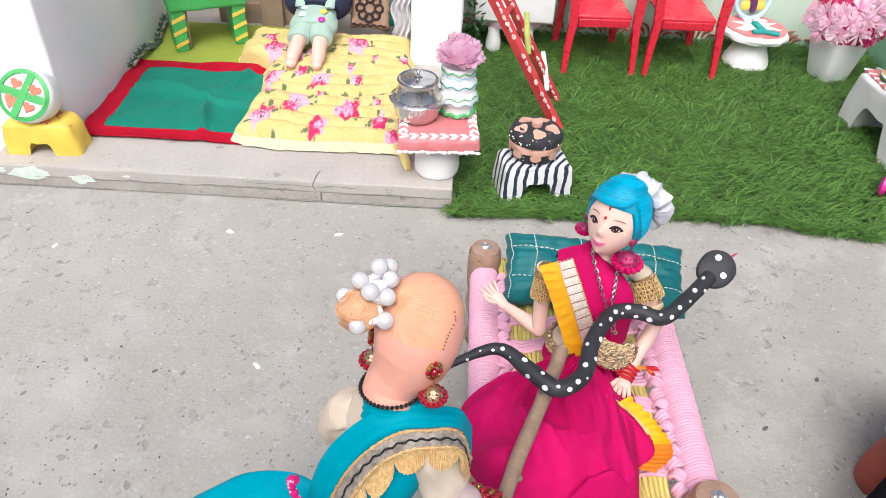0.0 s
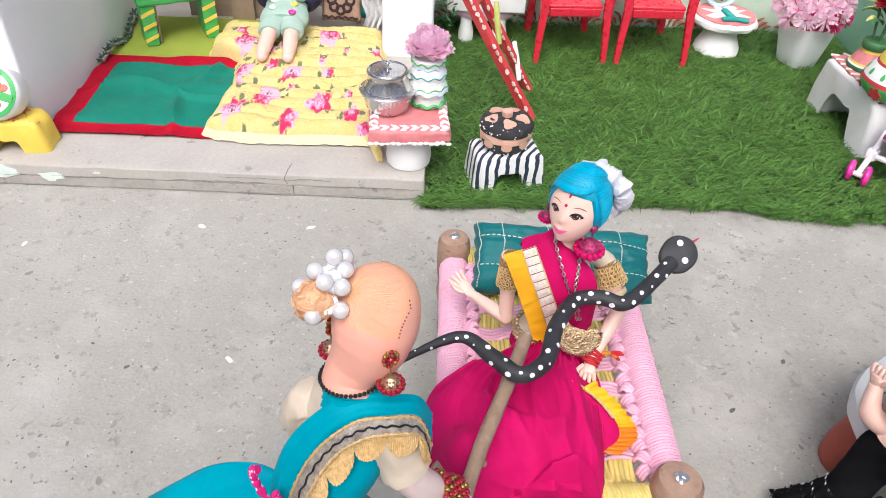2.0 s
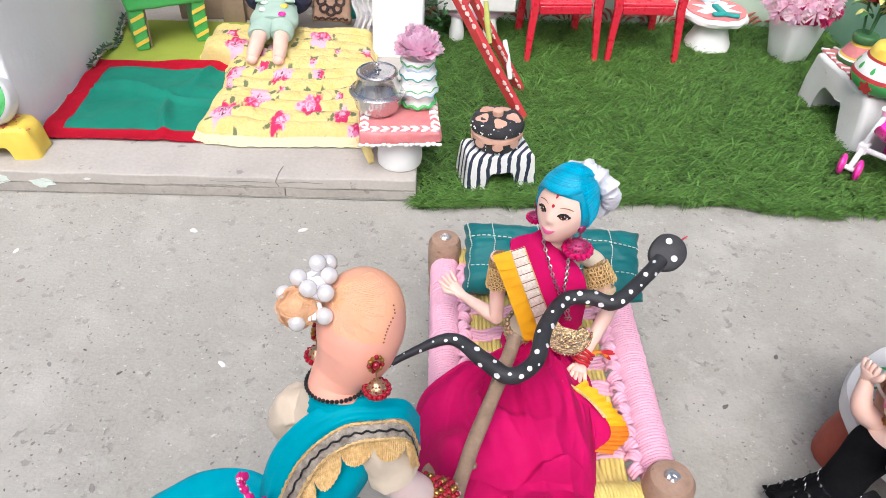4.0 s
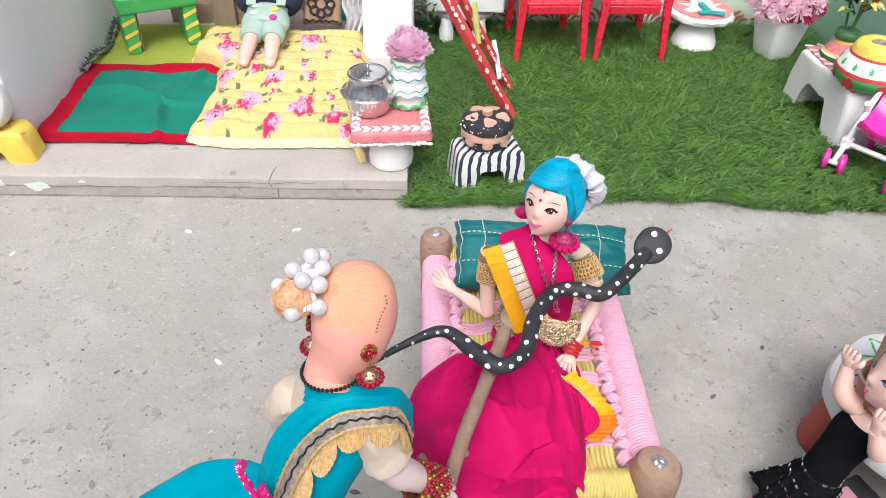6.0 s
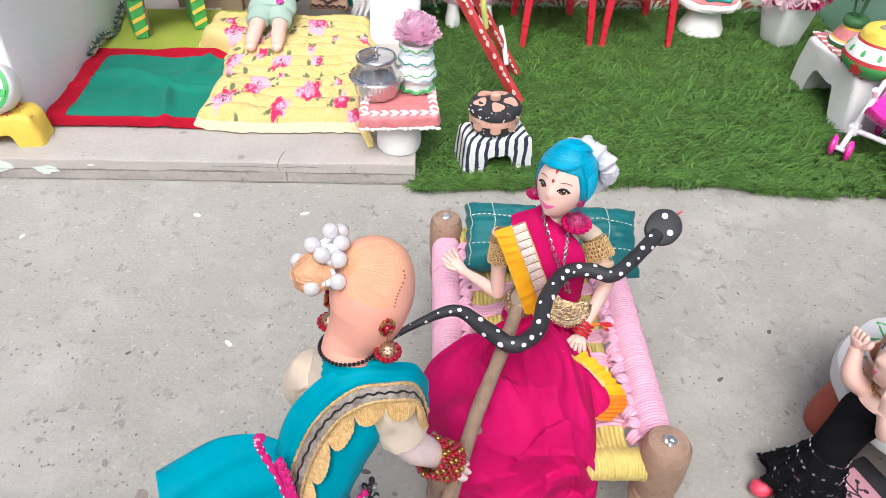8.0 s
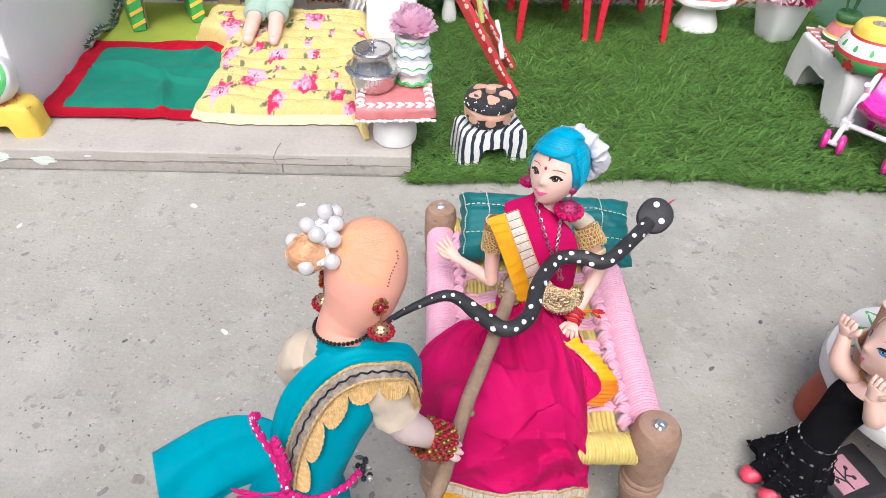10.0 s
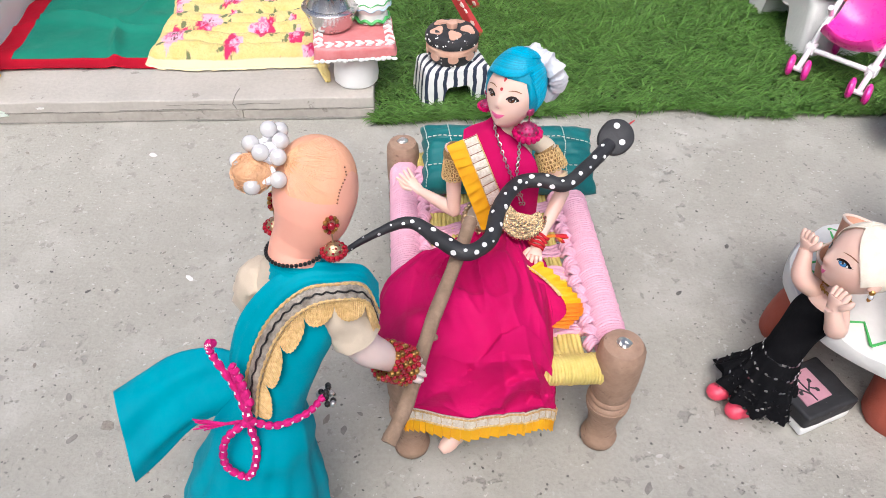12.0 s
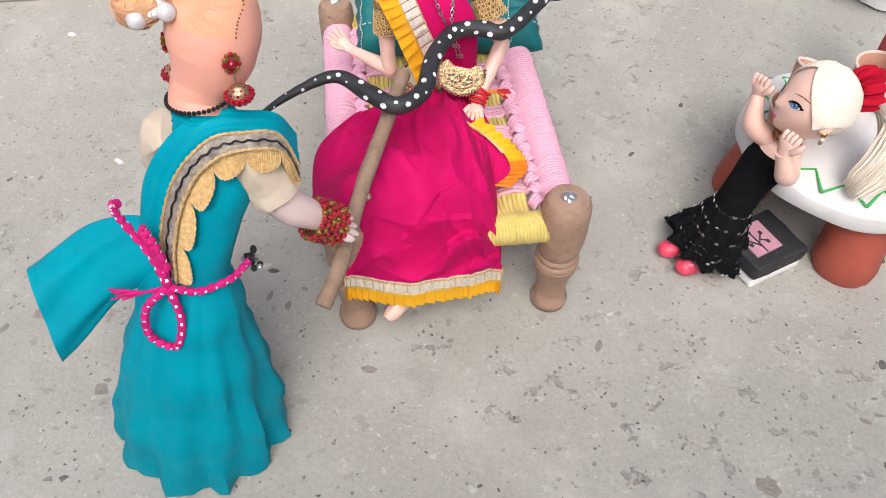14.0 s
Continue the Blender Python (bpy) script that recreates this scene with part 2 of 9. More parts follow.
def worn_floor(m):
    """Pits, scuffed pale patches and hairline cracks over the concrete, in uneven areas."""
    nd, ln = m.node_tree.nodes, m.node_tree.links
    bs = nd["Principled BSDF"]
    tc = nd.new("ShaderNodeTexCoord")

    def tex(kind, scale, **sockets):
        n = nd.new(kind)
        n.inputs["Scale"].default_value = scale
        for k, v in sockets.items():
            n.inputs[k].default_value = v
        ln.new(tc.outputs["Object"], n.inputs["Vector"])
        return n

    def ramp(sock, lo, hi, a=0.0, b=1.0):
        r = nd.new("ShaderNodeMapRange")
        for k, v in zip(("From Min", "From Max", "To Min", "To Max"), (lo, hi, a, b)):
            r.inputs[k].default_value = v
        ln.new(sock, r.inputs["Value"])
        return r.outputs[0]

    def times(a, b):
        x = nd.new("ShaderNodeMath")
        x.operation = "MULTIPLY"
        ln.new(a, x.inputs[0])
        ln.new(b, x.inputs[1])
        return x.outputs[0]

    def over(fac, tone):
        x = nd.new("ShaderNodeMix")
        x.data_type = "RGBA"
        ln.new(fac, x.inputs[0])
        ln.new(bs.inputs["Base Color"].links[0].from_socket, x.inputs[6])
        x.inputs[7].default_value = (*tone, 1)
        ln.new(x.outputs[2], bs.inputs["Base Color"])

    area = ramp(tex("ShaderNodeTexNoise", 5.0, Detail=3.0).outputs["Fac"], 0.44, 0.60)
    scuff = times(ramp(tex("ShaderNodeTexNoise", 26.0, Detail=9.0, Roughness=0.72).outputs["Fac"], 0.55, 0.64), area)
    over(times(scuff, ramp(tex("ShaderNodeTexNoise", 90.0).outputs["Fac"], 0.3, 0.6, 0.25, 0.75)), (0.53, 0.52, 0.475))
    broad = ramp(tex("ShaderNodeTexNoise", 2.6, Detail=5.0, Roughness=0.6).outputs["Fac"], 0.40, 0.66, 0.0, 0.45)
    over(broad, (0.315, 0.303, 0.268))
    pit = ramp(tex("ShaderNodeTexVoronoi", 150.0, Randomness=1.0).outputs["Distance"], 0.10, 0.17, 1.0, 0.0)
    rare = ramp(tex("ShaderNodeTexNoise", 38.0, Detail=4.0).outputs["Fac"], 0.52, 0.58)
    pit = times(pit, rare)
    over(pit, (0.20, 0.19, 0.17))
    chip = ramp(tex("ShaderNodeTexNoise", 60.0, Detail=6.0, Roughness=0.7).outputs["Fac"], 0.60, 0.64)
    chip = times(chip, area)
    over(chip, (0.31, 0.30, 0.265))
    # the scuffed and chipped places lie a little lower
    old = bs.inputs["Normal"].links[0].from_socket
    total = nd.new("ShaderNodeMath")
    ln.new(chip, total.inputs[0])
    ln.new(pit, total.inputs[1])
    b = nd.new("ShaderNodeBump")
    b.invert = True
    b.inputs["Strength"].default_value, b.inputs["Distance"].default_value = 0.7, 0.0015
    ln.new(total.outputs[0], b.inputs["Height"])
    ln.new(old, b.inputs["Normal"])
    ln.new(b.outputs[0], bs.inputs["Normal"])
    return m


worn_floor(concrete)
cement = mat("cement", (0.48, 0.452, 0.405), 0.85, (0.39, 0.365, 0.325), scale=14, mix=0.6, bump=0.5, grain=240, fine=0.25, stain=(0.27, 0.25, 0.22), stain_at=0.64, stain_scale=40)
pit_dark = mat("pit_dark", (0.150, 0.144, 0.130), 0.9, (0.09, 0.085, 0.078), scale=300, bump=0.6)
pit_grey = mat("pit_grey", (0.265, 0.255, 0.230), 0.9, (0.19, 0.18, 0.16), scale=260, bump=0.6)
# brown of chipped stone, also laid in the dents as their shade
stone_and_dent_shade = mat("stone_and_dent_shade", (0.29, 0.265, 0.225), 0.9, (0.20, 0.18, 0.15), scale=160, mix=0.6, bump=0.9, grain=500, fine=0.35)
flake_pale = mat("flake_pale", (0.56, 0.54, 0.50), 0.8, bump=0.3)
flake_white = mat("flake_white", (0.78, 0.77, 0.74), 0.7, bump=0.3)
flake_mint = mat("flake_mint", (0.58, 0.68, 0.60), 0.7, (0.70, 0.76, 0.70), scale=120, bump=0.3)
whitewash = mat("whitewash", (0.87, 0.875, 0.89), 0.8, (0.82, 0.825, 0.84), scale=12, mix=0.7, bump=0.5, grain=120, fine=0.1, stain=(0.6, 0.6, 0.6), stain_at=0.70, stain_scale=60)
taupe_plaster = mat("taupe_plaster", (0.36, 0.30, 0.26), 0.85, (0.26, 0.21, 0.18), scale=14, mix=0.7, bump=0.5, grain=120, fine=0.15)
mint_wall = mat("mint_wall", (0.52, 0.66, 0.52), 0.75, (0.62, 0.72, 0.60), scale=10, bump=0.3, grain=150)
green_wall = mat("green_wall", (0.22, 0.42, 0.30), 0.7, (0.28, 0.48, 0.36), scale=10, bump=0.3, grain=150)
motif_red = mat("motif_red", (0.42, 0.13, 0.08), 0.8)
# near-black green: shade between the blades is put into the backing's colour
turf_base = mat("turf_base", (0.016, 0.044, 0.009), 0.9)
blade = tint_by(mat("blade", (0.068, 0.158, 0.026), 0.6, (0.115, 0.235, 0.045), scale=40, mix=0.6, bump=0, fine=0.0, spec=0.3), "island", 0.50)
thatch = tint_by(mat("thatch", (0.13, 0.20, 0.05), 0.6, (0.17, 0.22, 0.07), bump=0, fine=0.0), "island", 0.4)

white_paint = mat("white_paint", (0.84, 0.84, 0.82), 0.55, (0.77, 0.77, 0.75), scale=40, bump=0.35, grain=220, stain=(0.55, 0.53, 0.5), stain_at=0.72, stain_scale=90)
worn_white = mat("worn_white", (0.72, 0.715, 0.69), 0.6, (0.64, 0.63, 0.60), scale=25, mix=0.7, bump=0.6, grain=160, fine=0.2, stain=(0.46, 0.40, 0.36), stain_at=0.66, stain_scale=55, stain_soft=0.08)
rough_white = mat("rough_white", (0.82, 0.815, 0.80), 0.65, (0.74, 0.73, 0.715), scale=30, mix=0.7, bump=0.9, grain=120, fine=0.2, stain=(0.55, 0.52, 0.49), stain_at=0.67, stain_scale=60, stain_soft=0.06)
clay_cream = mat("clay_cream", (0.84, 0.70, 0.64), 0.6, (0.76, 0.58, 0.52), bump=0.3)
white_plastic = mat("white_plastic", (0.82, 0.82, 0.82), 0.35, (0.78, 0.78, 0.78), bump=0.05)
coral_paint = mat("coral_paint", (0.60, 0.165, 0.17), 0.5, (0.66, 0.25, 0.25), scale=60, bump=0.35, grain=220)
orange_paint = mat("orange_paint", (0.72, 0.22, 0.12), 0.5, (0.66, 0.17, 0.10), scale=80, bump=0.3)
yellow_paint = mat("yellow_paint", (0.84, 0.64, 0.10), 0.5, (0.78, 0.54, 0.07), scale=50, bump=0.35, grain=200)
green_paint = mat("green_paint", (0.06, 0.38, 0.08), 0.45, (0.09, 0.44, 0.12), scale=60, bump=0.45, grain=200, stain=(0.42, 0.55, 0.36), stain_at=0.645, stain_scale=75, stain_soft=0.05)
teal_paint = mat("teal_paint", (0.02, 0.33, 0.30), 0.5, bump=0.3)
black_paint = mat("black_paint", (0.015, 0.016, 0.018), 0.62, (0.03, 0.03, 0.033), bump=0.35, grain=250, stain=(0.45, 0.42, 0.4), stain_at=0.71, stain_scale=160)
specked_black = mat("specked_black", (0.020, 0.020, 0.022), 0.6, (0.03, 0.03, 0.033), bump=0.5, grain=250, stain=(0.60, 0.50, 0.45), stain_at=0.655, stain_scale=240)
clay_pink = mat("clay_pink", (0.58, 0.32, 0.22), 0.7, (0.66, 0.42, 0.32), scale=70, bump=0.4)
terracotta = mat("terracotta", (0.50, 0.19, 0.11), 0.7, (0.58, 0.26, 0.16), scale=50, bump=0.4, grain=200)
brick_red = mat("brick_red", (0.40, 0.085, 0.05), 0.65, (0.33, 0.07, 0.045), scale=50, bump=0.4, grain=200)
red_plastic = mat("red_plastic", (0.62, 0.02, 0.045), 0.3, (0.56, 0.02, 0.04), bump=0.04, coat=0.15)
pink_plastic = mat("pink_plastic", (0.82, 0.03, 0.36), 0.3, (0.78, 0.03, 0.33), bump=0.04, coat=0.2)
blue_paint = mat("blue_paint", (0.45, 0.64, 0.78), 0.5, (0.52, 0.70, 0.82), bump=0.3)
steel = mat("steel", (0.66, 0.65, 0.63), 0.22, (0.60, 0.59, 0.57), metal=1.0, bump=0.04, fine=0.02)
red_paint = mat("red_paint", (0.56, 0.055, 0.055), 0.5, (0.42, 0.025, 0.03), scale=60, bump=0.4, grain=180)
lime_paint = mat("lime_paint", (0.55, 0.60, 0.15), 0.5, bump=0.3)

teal_cloth = mat("teal_cloth", (0.0, 0.20, 0.13), 0.8, (0.0, 0.155, 0.105), scale=30, bump=0.3, grain=1500, sheen=0.03)
red_cloth = mat("red_cloth", (0.42, 0.004, 0.022), 0.85, (0.36, 0.003, 0.018), scale=40, bump=0.3, grain=1500, spec=0.15)
lime_cloth = mat("lime_cloth", (0.34, 0.41, 0.05), 0.85, (0.28, 0.35, 0.04), scale=18, bump=0.3, grain=1200)
yellow_plain = mat("yellow_plain", (0.61, 0.49, 0.155), 0.95, (0.67, 0.56, 0.24), scale=60, bump=1.0, grain=420, fine=0.35, sheen=0.1)
yellow_terry = dyed(mat("yellow_terry", (0.61, 0.49, 0.155), 0.95, (0.67, 0.56, 0.24), scale=60, bump=1.0, grain=420, fine=0.35, sheen=0.1), "dye")
coral_shoe = mat("coral_shoe", (0.80, 0.07, 0.13), 0.4, bump=0.05)
pillow_cloth = mat("pillow_cloth", (0.0, 0.155, 0.155), 0.55, (0.0, 0.115, 0.12), scale=60, bump=0.3, grain=1400, sheen=0.04)
stitch = mat("stitch", (0.62, 0.63, 0.55), 0.6, bump=0.2)
magenta_cloth = mat("magenta_cloth", (0.53, 0.0, 0.105), 0.8, (0.46, 0.0, 0.088), scale=40, bump=0.25, grain=1600, spec=0.2)
turquoise_cloth = mat("turquoise_cloth", (0.0, 0.29, 0.37), 0.7, (0.0, 0.24, 0.32), scale=40, bump=0.25, grain=1600, spec=0.25)
beige_cloth = mat("beige_cloth", (0.60, 0.51, 0.39), 0.8, (0.54, 0.45, 0.34), scale=60, bump=0.4, grain=1500, sheen=0.04)
ruffle_yellow = mat("ruffle_yellow", (0.86, 0.47, 0.0), 0.6, (0.80, 0.38, 0.0), scale=60, bump=0.2, grain=1500)
ruffle_orange = mat("ruffle_orange", (0.80, 0.25, 0.01), 0.6, bump=0.2, grain=1500)
gold_braid = mat("gold_braid", (0.44, 0.28, 0.11), 0.5, (0.18, 0.10, 0.04), scale=800, mix=0.45, metal=0.45, bump=1.0, grain=700, fine=0.4)
gold_lace = mat("gold_lace", (0.80, 0.58, 0.28), 0.42, (0.54, 0.35, 0.13), scale=500, metal=0.3, bump=0.9, grain=900, fine=0.3)
silver_lace = mat("silver_lace", (0.92, 0.87, 0.78), 0.36, (0.70, 0.61, 0.48), scale=600, metal=0.12, bump=0.9, grain=900, fine=0.3)
grey_lace = mat("grey_lace", (0.50, 0.45, 0.38), 0.5, (0.20, 0.17, 0.14), scale=260, metal=0.3, bump=0.9, grain=900, fine=0.3)
black_cloth = mat("black_cloth", (0.005, 0.005, 0.006), 0.9, (0.008, 0.008, 0.009), scale=120, bump=0.5, grain=900, spec=0.08)
white_cloth = mat("white_cloth", (0.80, 0.80, 0.82), 0.8, (0.70, 0.70, 0.73), scale=60, bump=0.3, grain=1200)
navy_cloth = mat("navy_cloth", (0.012, 0.016, 0.05), 0.85, (0.02, 0.024, 0.06), bump=0.4, grain=1200)
mint_cloth = mat("mint_cloth", (0.33, 0.46, 0.38), 0.85, (0.38, 0.51, 0.43), bump=0.3, grain=1200)
brown_cloth = mat("brown_cloth", (0.30, 0.19, 0.13), 0.9, (0.36, 0.24, 0.17), scale=150, bump=0.8, grain=700)
dark_crochet = mat("dark_crochet", (0.035, 0.02, 0.018), 0.9, bump=0.8, grain=800)
cardboard = mat("cardboard", (0.33, 0.24, 0.17), 0.9, (0.27, 0.19, 0.13), bump=0.3)
garland_green = mat("garland_green", (0.03, 0.07, 0.045), 0.6, (0.05, 0.10, 0.06), bump=0.3)

skin_pale = mat("skin_pale", (0.77, 0.535, 0.44), 0.42, (0.74, 0.495, 0.40), scale=80, bump=0.05, fine=0.04, sss=0.12)
skin_peach = mat("skin_peach", (0.76, 0.38, 0.28), 0.42, (0.73, 0.35, 0.26), scale=60, bump=0.05, fine=0.04, sss=0.12)
skin_arm = mat("skin_arm", (0.69, 0.55, 0.51), 0.45, (0.66, 0.52, 0.48), scale=60, bump=0.05, fine=0.04, sss=0.12)
blue_hair = tint_by(mat("blue_hair", (0.0, 0.37, 0.55), 0.42, (0.0, 0.30, 0.47), scale=160, bump=0.6, grain=900, fine=0.2), "island", 0.22)
blond_hair = mat("blond_hair", (0.85, 0.775, 0.655), 0.42, (0.79, 0.70, 0.56), scale=150, bump=0.5, grain=900, fine=0.15)
peach_hair = mat("peach_hair", (0.77, 0.41, 0.265), 0.6, (0.75, 0.36, 0.20), scale=60, bump=0.25, grain=700, fine=0.1)
bun_hair = mat("bun_hair", (0.76, 0.46, 0.26), 0.7, (0.66, 0.36, 0.18), scale=200, bump=0.9, grain=700, fine=0.25)
eye_dark = mat("eye_dark", (0.02, 0.012, 0.01), 0.25, bump=0)
eye_white = mat("eye_white", (0.8, 0.8, 0.8), 0.3, bump=0)
eye_brown = mat("eye_brown", (0.095, 0.035, 0.016), 0.25, bump=0)
rose_metal = mat("rose_metal", (0.42, 0.05, 0.16), 0.40, (0.28, 0.03, 0.10), scale=500, metal=0.5, bump=0.6, grain=900)
eye_blue = mat("eye_blue", (0.05, 0.25, 0.55), 0.3, bump=0)
lip_pink = mat("lip_pink", (0.84, 0.13, 0.33), 0.35, bump=0)
brow_brown = mat("brow_brown", (0.26, 0.10, 0.05), 0.6, bump=0)
bindi_red = mat("bindi_red", (0.45, 0.01, 0.02), 0.35, bump=0)
wood = mat("wood", (0.40, 0.265, 0.185), 0.65, (0.27, 0.165, 0.11), scale=140, mix=0.8, bump=0.7, grain=350, fine=0.35, stain=(0.17, 0.10, 0.065), stain_at=0.60, stain_scale=170, stain_soft=0.10)
bark = mat("bark", (0.30, 0.205, 0.14), 0.85, (0.21, 0.14, 0.09), scale=120, bump=0.9, grain=350, fine=0.35)
wood_cut = mat("wood_cut", (0.68, 0.52, 0.33), 0.8, bump=0.4)
pink_cord = tint_by(mat("pink_cord", (0.80, 0.46, 0.57), 0.8, (0.77, 0.40, 0.52), scale=200, bump=0.6, grain=1100, fine=0.2, sheen=0.04), "island", 0.06)
yellow_cord = tint_by(mat("yellow_cord", (0.72, 0.60, 0.20), 0.8, (0.66, 0.53, 0.14), scale=200, bump=0.6, grain=1100, fine=0.2, sheen=0.04), "island", 0.08)
foil = mat("foil", (0.95, 0.90, 0.82), 0.40, metal=1.0, bump=0.3, grain=500, fine=0.0)
sequin_black = mat("sequin_black", (0.02, 0.02, 0.022), 0.12, bump=0.0, spec=0.8, coat=0.6)
chrome = mat("chrome", (0.86, 0.84, 0.82), 0.34, metal=1.0, bump=0.0, fine=0.0)
gold = mat("gold", (0.62, 0.36, 0.11), 0.32, (0.42, 0.22, 0.06), scale=300, metal=1.0, bump=0.3, grain=700)
rim_gilt = mat("rim_gilt", (0.78, 0.68, 0.52), 0.24, (0.60, 0.48, 0.32), scale=400, metal=1.0, bump=0.3, grain=700)
pendant_gilt = mat("pendant_gilt", (0.46, 0.34, 0.20), 0.27, (0.34, 0.23, 0.12), scale=400, metal=1.0, bump=0.7, grain=500)
old_gold = mat("old_gold", (0.58, 0.45, 0.29), 0.35, (0.34, 0.22, 0.11), scale=300, metal=0.9, bump=0.6, grain=600)
silver = mat("silver", (0.55, 0.52, 0.50), 0.3, metal=1.0, bump=0.2, grain=700)
ruby = mat("ruby", (0.36, 0.005, 0.02), 0.15, (0.22, 0.0, 0.01), scale=200, bump=0.0, coat=0.5)
pearl = mat("pearl", (0.70, 0.685, 0.67), 0.12, (0.64, 0.625, 0.61), bump=0.0, fine=0.02, coat=1.0, metal=0.18)
pink_bead = mat("pink_bead", (0.56, 0.0, 0.11), 0.25, bump=0.0, coat=0.5)
magenta_cord = mat("magenta_cord", (0.62, 0.0, 0.18), 0.75, (0.52, 0.0, 0.15), scale=300, bump=0.7, grain=1200)
red_thread = mat("red_thread", (0.58, 0.01, 0.02), 0.8, (0.48, 0.01, 0.02), scale=300, bump=0.7, grain=1200)
black_bead = mat("black_bead", (0.012, 0.012, 0.013), 0.3, bump=0.1)
petal_pink = tint_by(mat("petal_pink", (0.98, 0.66, 0.81), 0.7, (0.98, 0.80, 0.89), scale=120, bump=0.1, sss=0.15), "island", 0.10)
petal_hot = tint_by(mat("petal_hot", (0.72, 0.03, 0.20), 0.7, (0.78, 0.10, 0.30), scale=120, bump=0.1), "island", 0.2)
petal_white = tint_by(mat("petal_white", (0.94, 0.80, 0.85), 0.7, (0.90, 0.66, 0.76), scale=120, bump=0.1), "island", 0.08)
petal_red = tint_by(mat("petal_red", (0.52, 0.012, 0.03), 0.65, bump=0.1), "island", 0.25)
leaf_green = mat("leaf_green", (0.04, 0.13, 0.04), 0.5, (0.06, 0.17, 0.06), bump=0.2)
leaf_yellow = mat("leaf_yellow", (0.62, 0.58, 0.18), 0.6, (0.50, 0.50, 0.14), bump=0.2)

def thin(m, share):
    """Petals pass part of the light."""
    nd, ln = m.node_tree.nodes, m.node_tree.links
    bs, out = nd["Principled BSDF"], nd["Material Output"]
    tr, mix = nd.new("ShaderNodeBsdfTranslucent"), nd.new("ShaderNodeMixShader")
    ln.new(bs.inputs["Base Color"].links[0].from_socket, tr.inputs["Color"])
    mix.inputs[0].default_value = share
    ln.new(bs.outputs[0], mix.inputs[1])
    ln.new(tr.outputs[0], mix.inputs[2])
    ln.new(mix.outputs[0], out.inputs["Surface"])


for petal in (petal_pink, petal_white, petal_hot):
    thin(petal, 0.45)

# navy stripes painted across the white stool
striped = mat("striped", (0.80, 0.80, 0.78), 0.55, (0.72, 0.72, 0.70), bump=0.35, grain=220)
nd, ln = striped.node_tree.nodes, striped.node_tree.links
wv = nd.new("ShaderNodeTexWave")
wv.inputs["Scale"].default_value, wv.inputs["Distortion"].default_value, wv.inputs["Detail"].default_value = 38.0, 1.6, 2.0
wv.inputs["Detail Scale"].default_value = 1.6
tcn = nd.new("ShaderNodeTexCoord")
mp = nd.new("ShaderNodeMapping")
mp.inputs["Rotation"].default_value = (0, 0, 0.72)
ln.new(tcn.outputs["Object"], mp.inputs["Vector"])
ln.new(mp.outputs[0], wv.inputs["Vector"])
mr = nd.new("ShaderNodeMapRange")
mr.inputs["From Min"].default_value, mr.inputs["From Max"].default_value = 0.62, 0.70
ln.new(wv.outputs["Fac"], mr.inputs["Value"])
mx = nd.new("ShaderNodeMix")
mx.data_type = "RGBA"
sb = nd["Principled BSDF"]
ln.new(sb.inputs["Base Color"].links[0].from_socket, mx.inputs[6])
mx.inputs[7].default_value = (0.02, 0.03, 0.06, 1)
ln.new(mr.outputs[0], mx.inputs[0])
ln.new(mx.outputs[2], sb.inputs["Base Color"])

# ---- the ground: one sheet of worn concrete with dents ----
STEP_TOP = 0.026
DENTS = [(-0.188, -0.382, 0.010, 0.0035), (-0.137, -0.446, 0.011, 0.003), (0.265, -0.555, 0.020, 0.005), (-0.30, -0.13, 0.022, 0.0025), (0.065, -0.40, 0.012, 0.002),
         (-0.36, -0.085, 0.018, 0.002), (0.33, -0.44, 0.008, 0.002), (0.215, -0.435, 0.006, 0.0018), (-0.02, -0.36, 0.007, 0.0015)]


def ground_height(x, y):
    z = -0.0006 + 0.0005 * noise.noise((x * 14, y * 14, 0.3)) + 0.0003 * noise.noise((x * 60, y * 60, 1.7))
    for cx, cy, r, d in DENTS:
        q = math.hypot(x - cx, y - cy) / (r * (1 + 0.35 * noise.noise((x * 90, y * 90, cx * 50))))
        if q < 1.6:
            z -= d * max(0.0, 1 - q * q / 2.0) ** 0.7 if q < 1.4 else 0
    return z


g = Geo()
xs = [-60, -12, -3, -1.2] + [lerp(-0.8, 0.9, i / 260) for i in range(261)] + [1.3, 3, 12, 60]
ys = [-60, -12, -3, -1.2] + [lerp(-0.85, 0.12, i / 150) for i in range(151)] + [0.6, 1.2, 3, 12, 60]
g.grid([[(x, y, ground_height(x, y) if -0.8 <= x <= 0.9 and -0.85 <= y <= 0.12 else -0.0006) for x in xs] for y in ys])
thing("ground", g, concrete, "grey worn concrete floor with dents and pale flecks", "ground", kind="structure", weld=False, sharp=0)

def span_(a_, b_, n):
    return [lerp(a_, b_, i / n) for i in range(n + 1)]


# ---- the raised cement step of the toy house ----
# darker than the upper course, to set the front apart
cement_front = mat("cement_front", (0.42, 0.392, 0.348), 0.9, (0.33, 0.306, 0.268), scale=30, mix=0.7, bump=0.9, grain=160, fine=0.35, stain=(0.17, 0.155, 0.135), stain_at=0.60, stain_scale=50, stain_soft=0.1)
step = empty("house_step", "low grey cement step with cracked layered front edge", "step", kind="structure")
for x0, x1 in ((-0.497, -0.1410), (-0.1405, 0.0)):
    g = Geo().box((x0, 0.0006, -0.002), (x1, 0.20, 0.0125), 0.0015, 24).lump(0.0014, 70)
    part("lower_course", g, cement_front, step)
part("upper_course", Geo().box((-0.497, 0.0, 0.0125), (0.0, 0.47, STEP_TOP), 0.0018, 30).lump(0.0010, 50), cement, step)
random.seed(4)
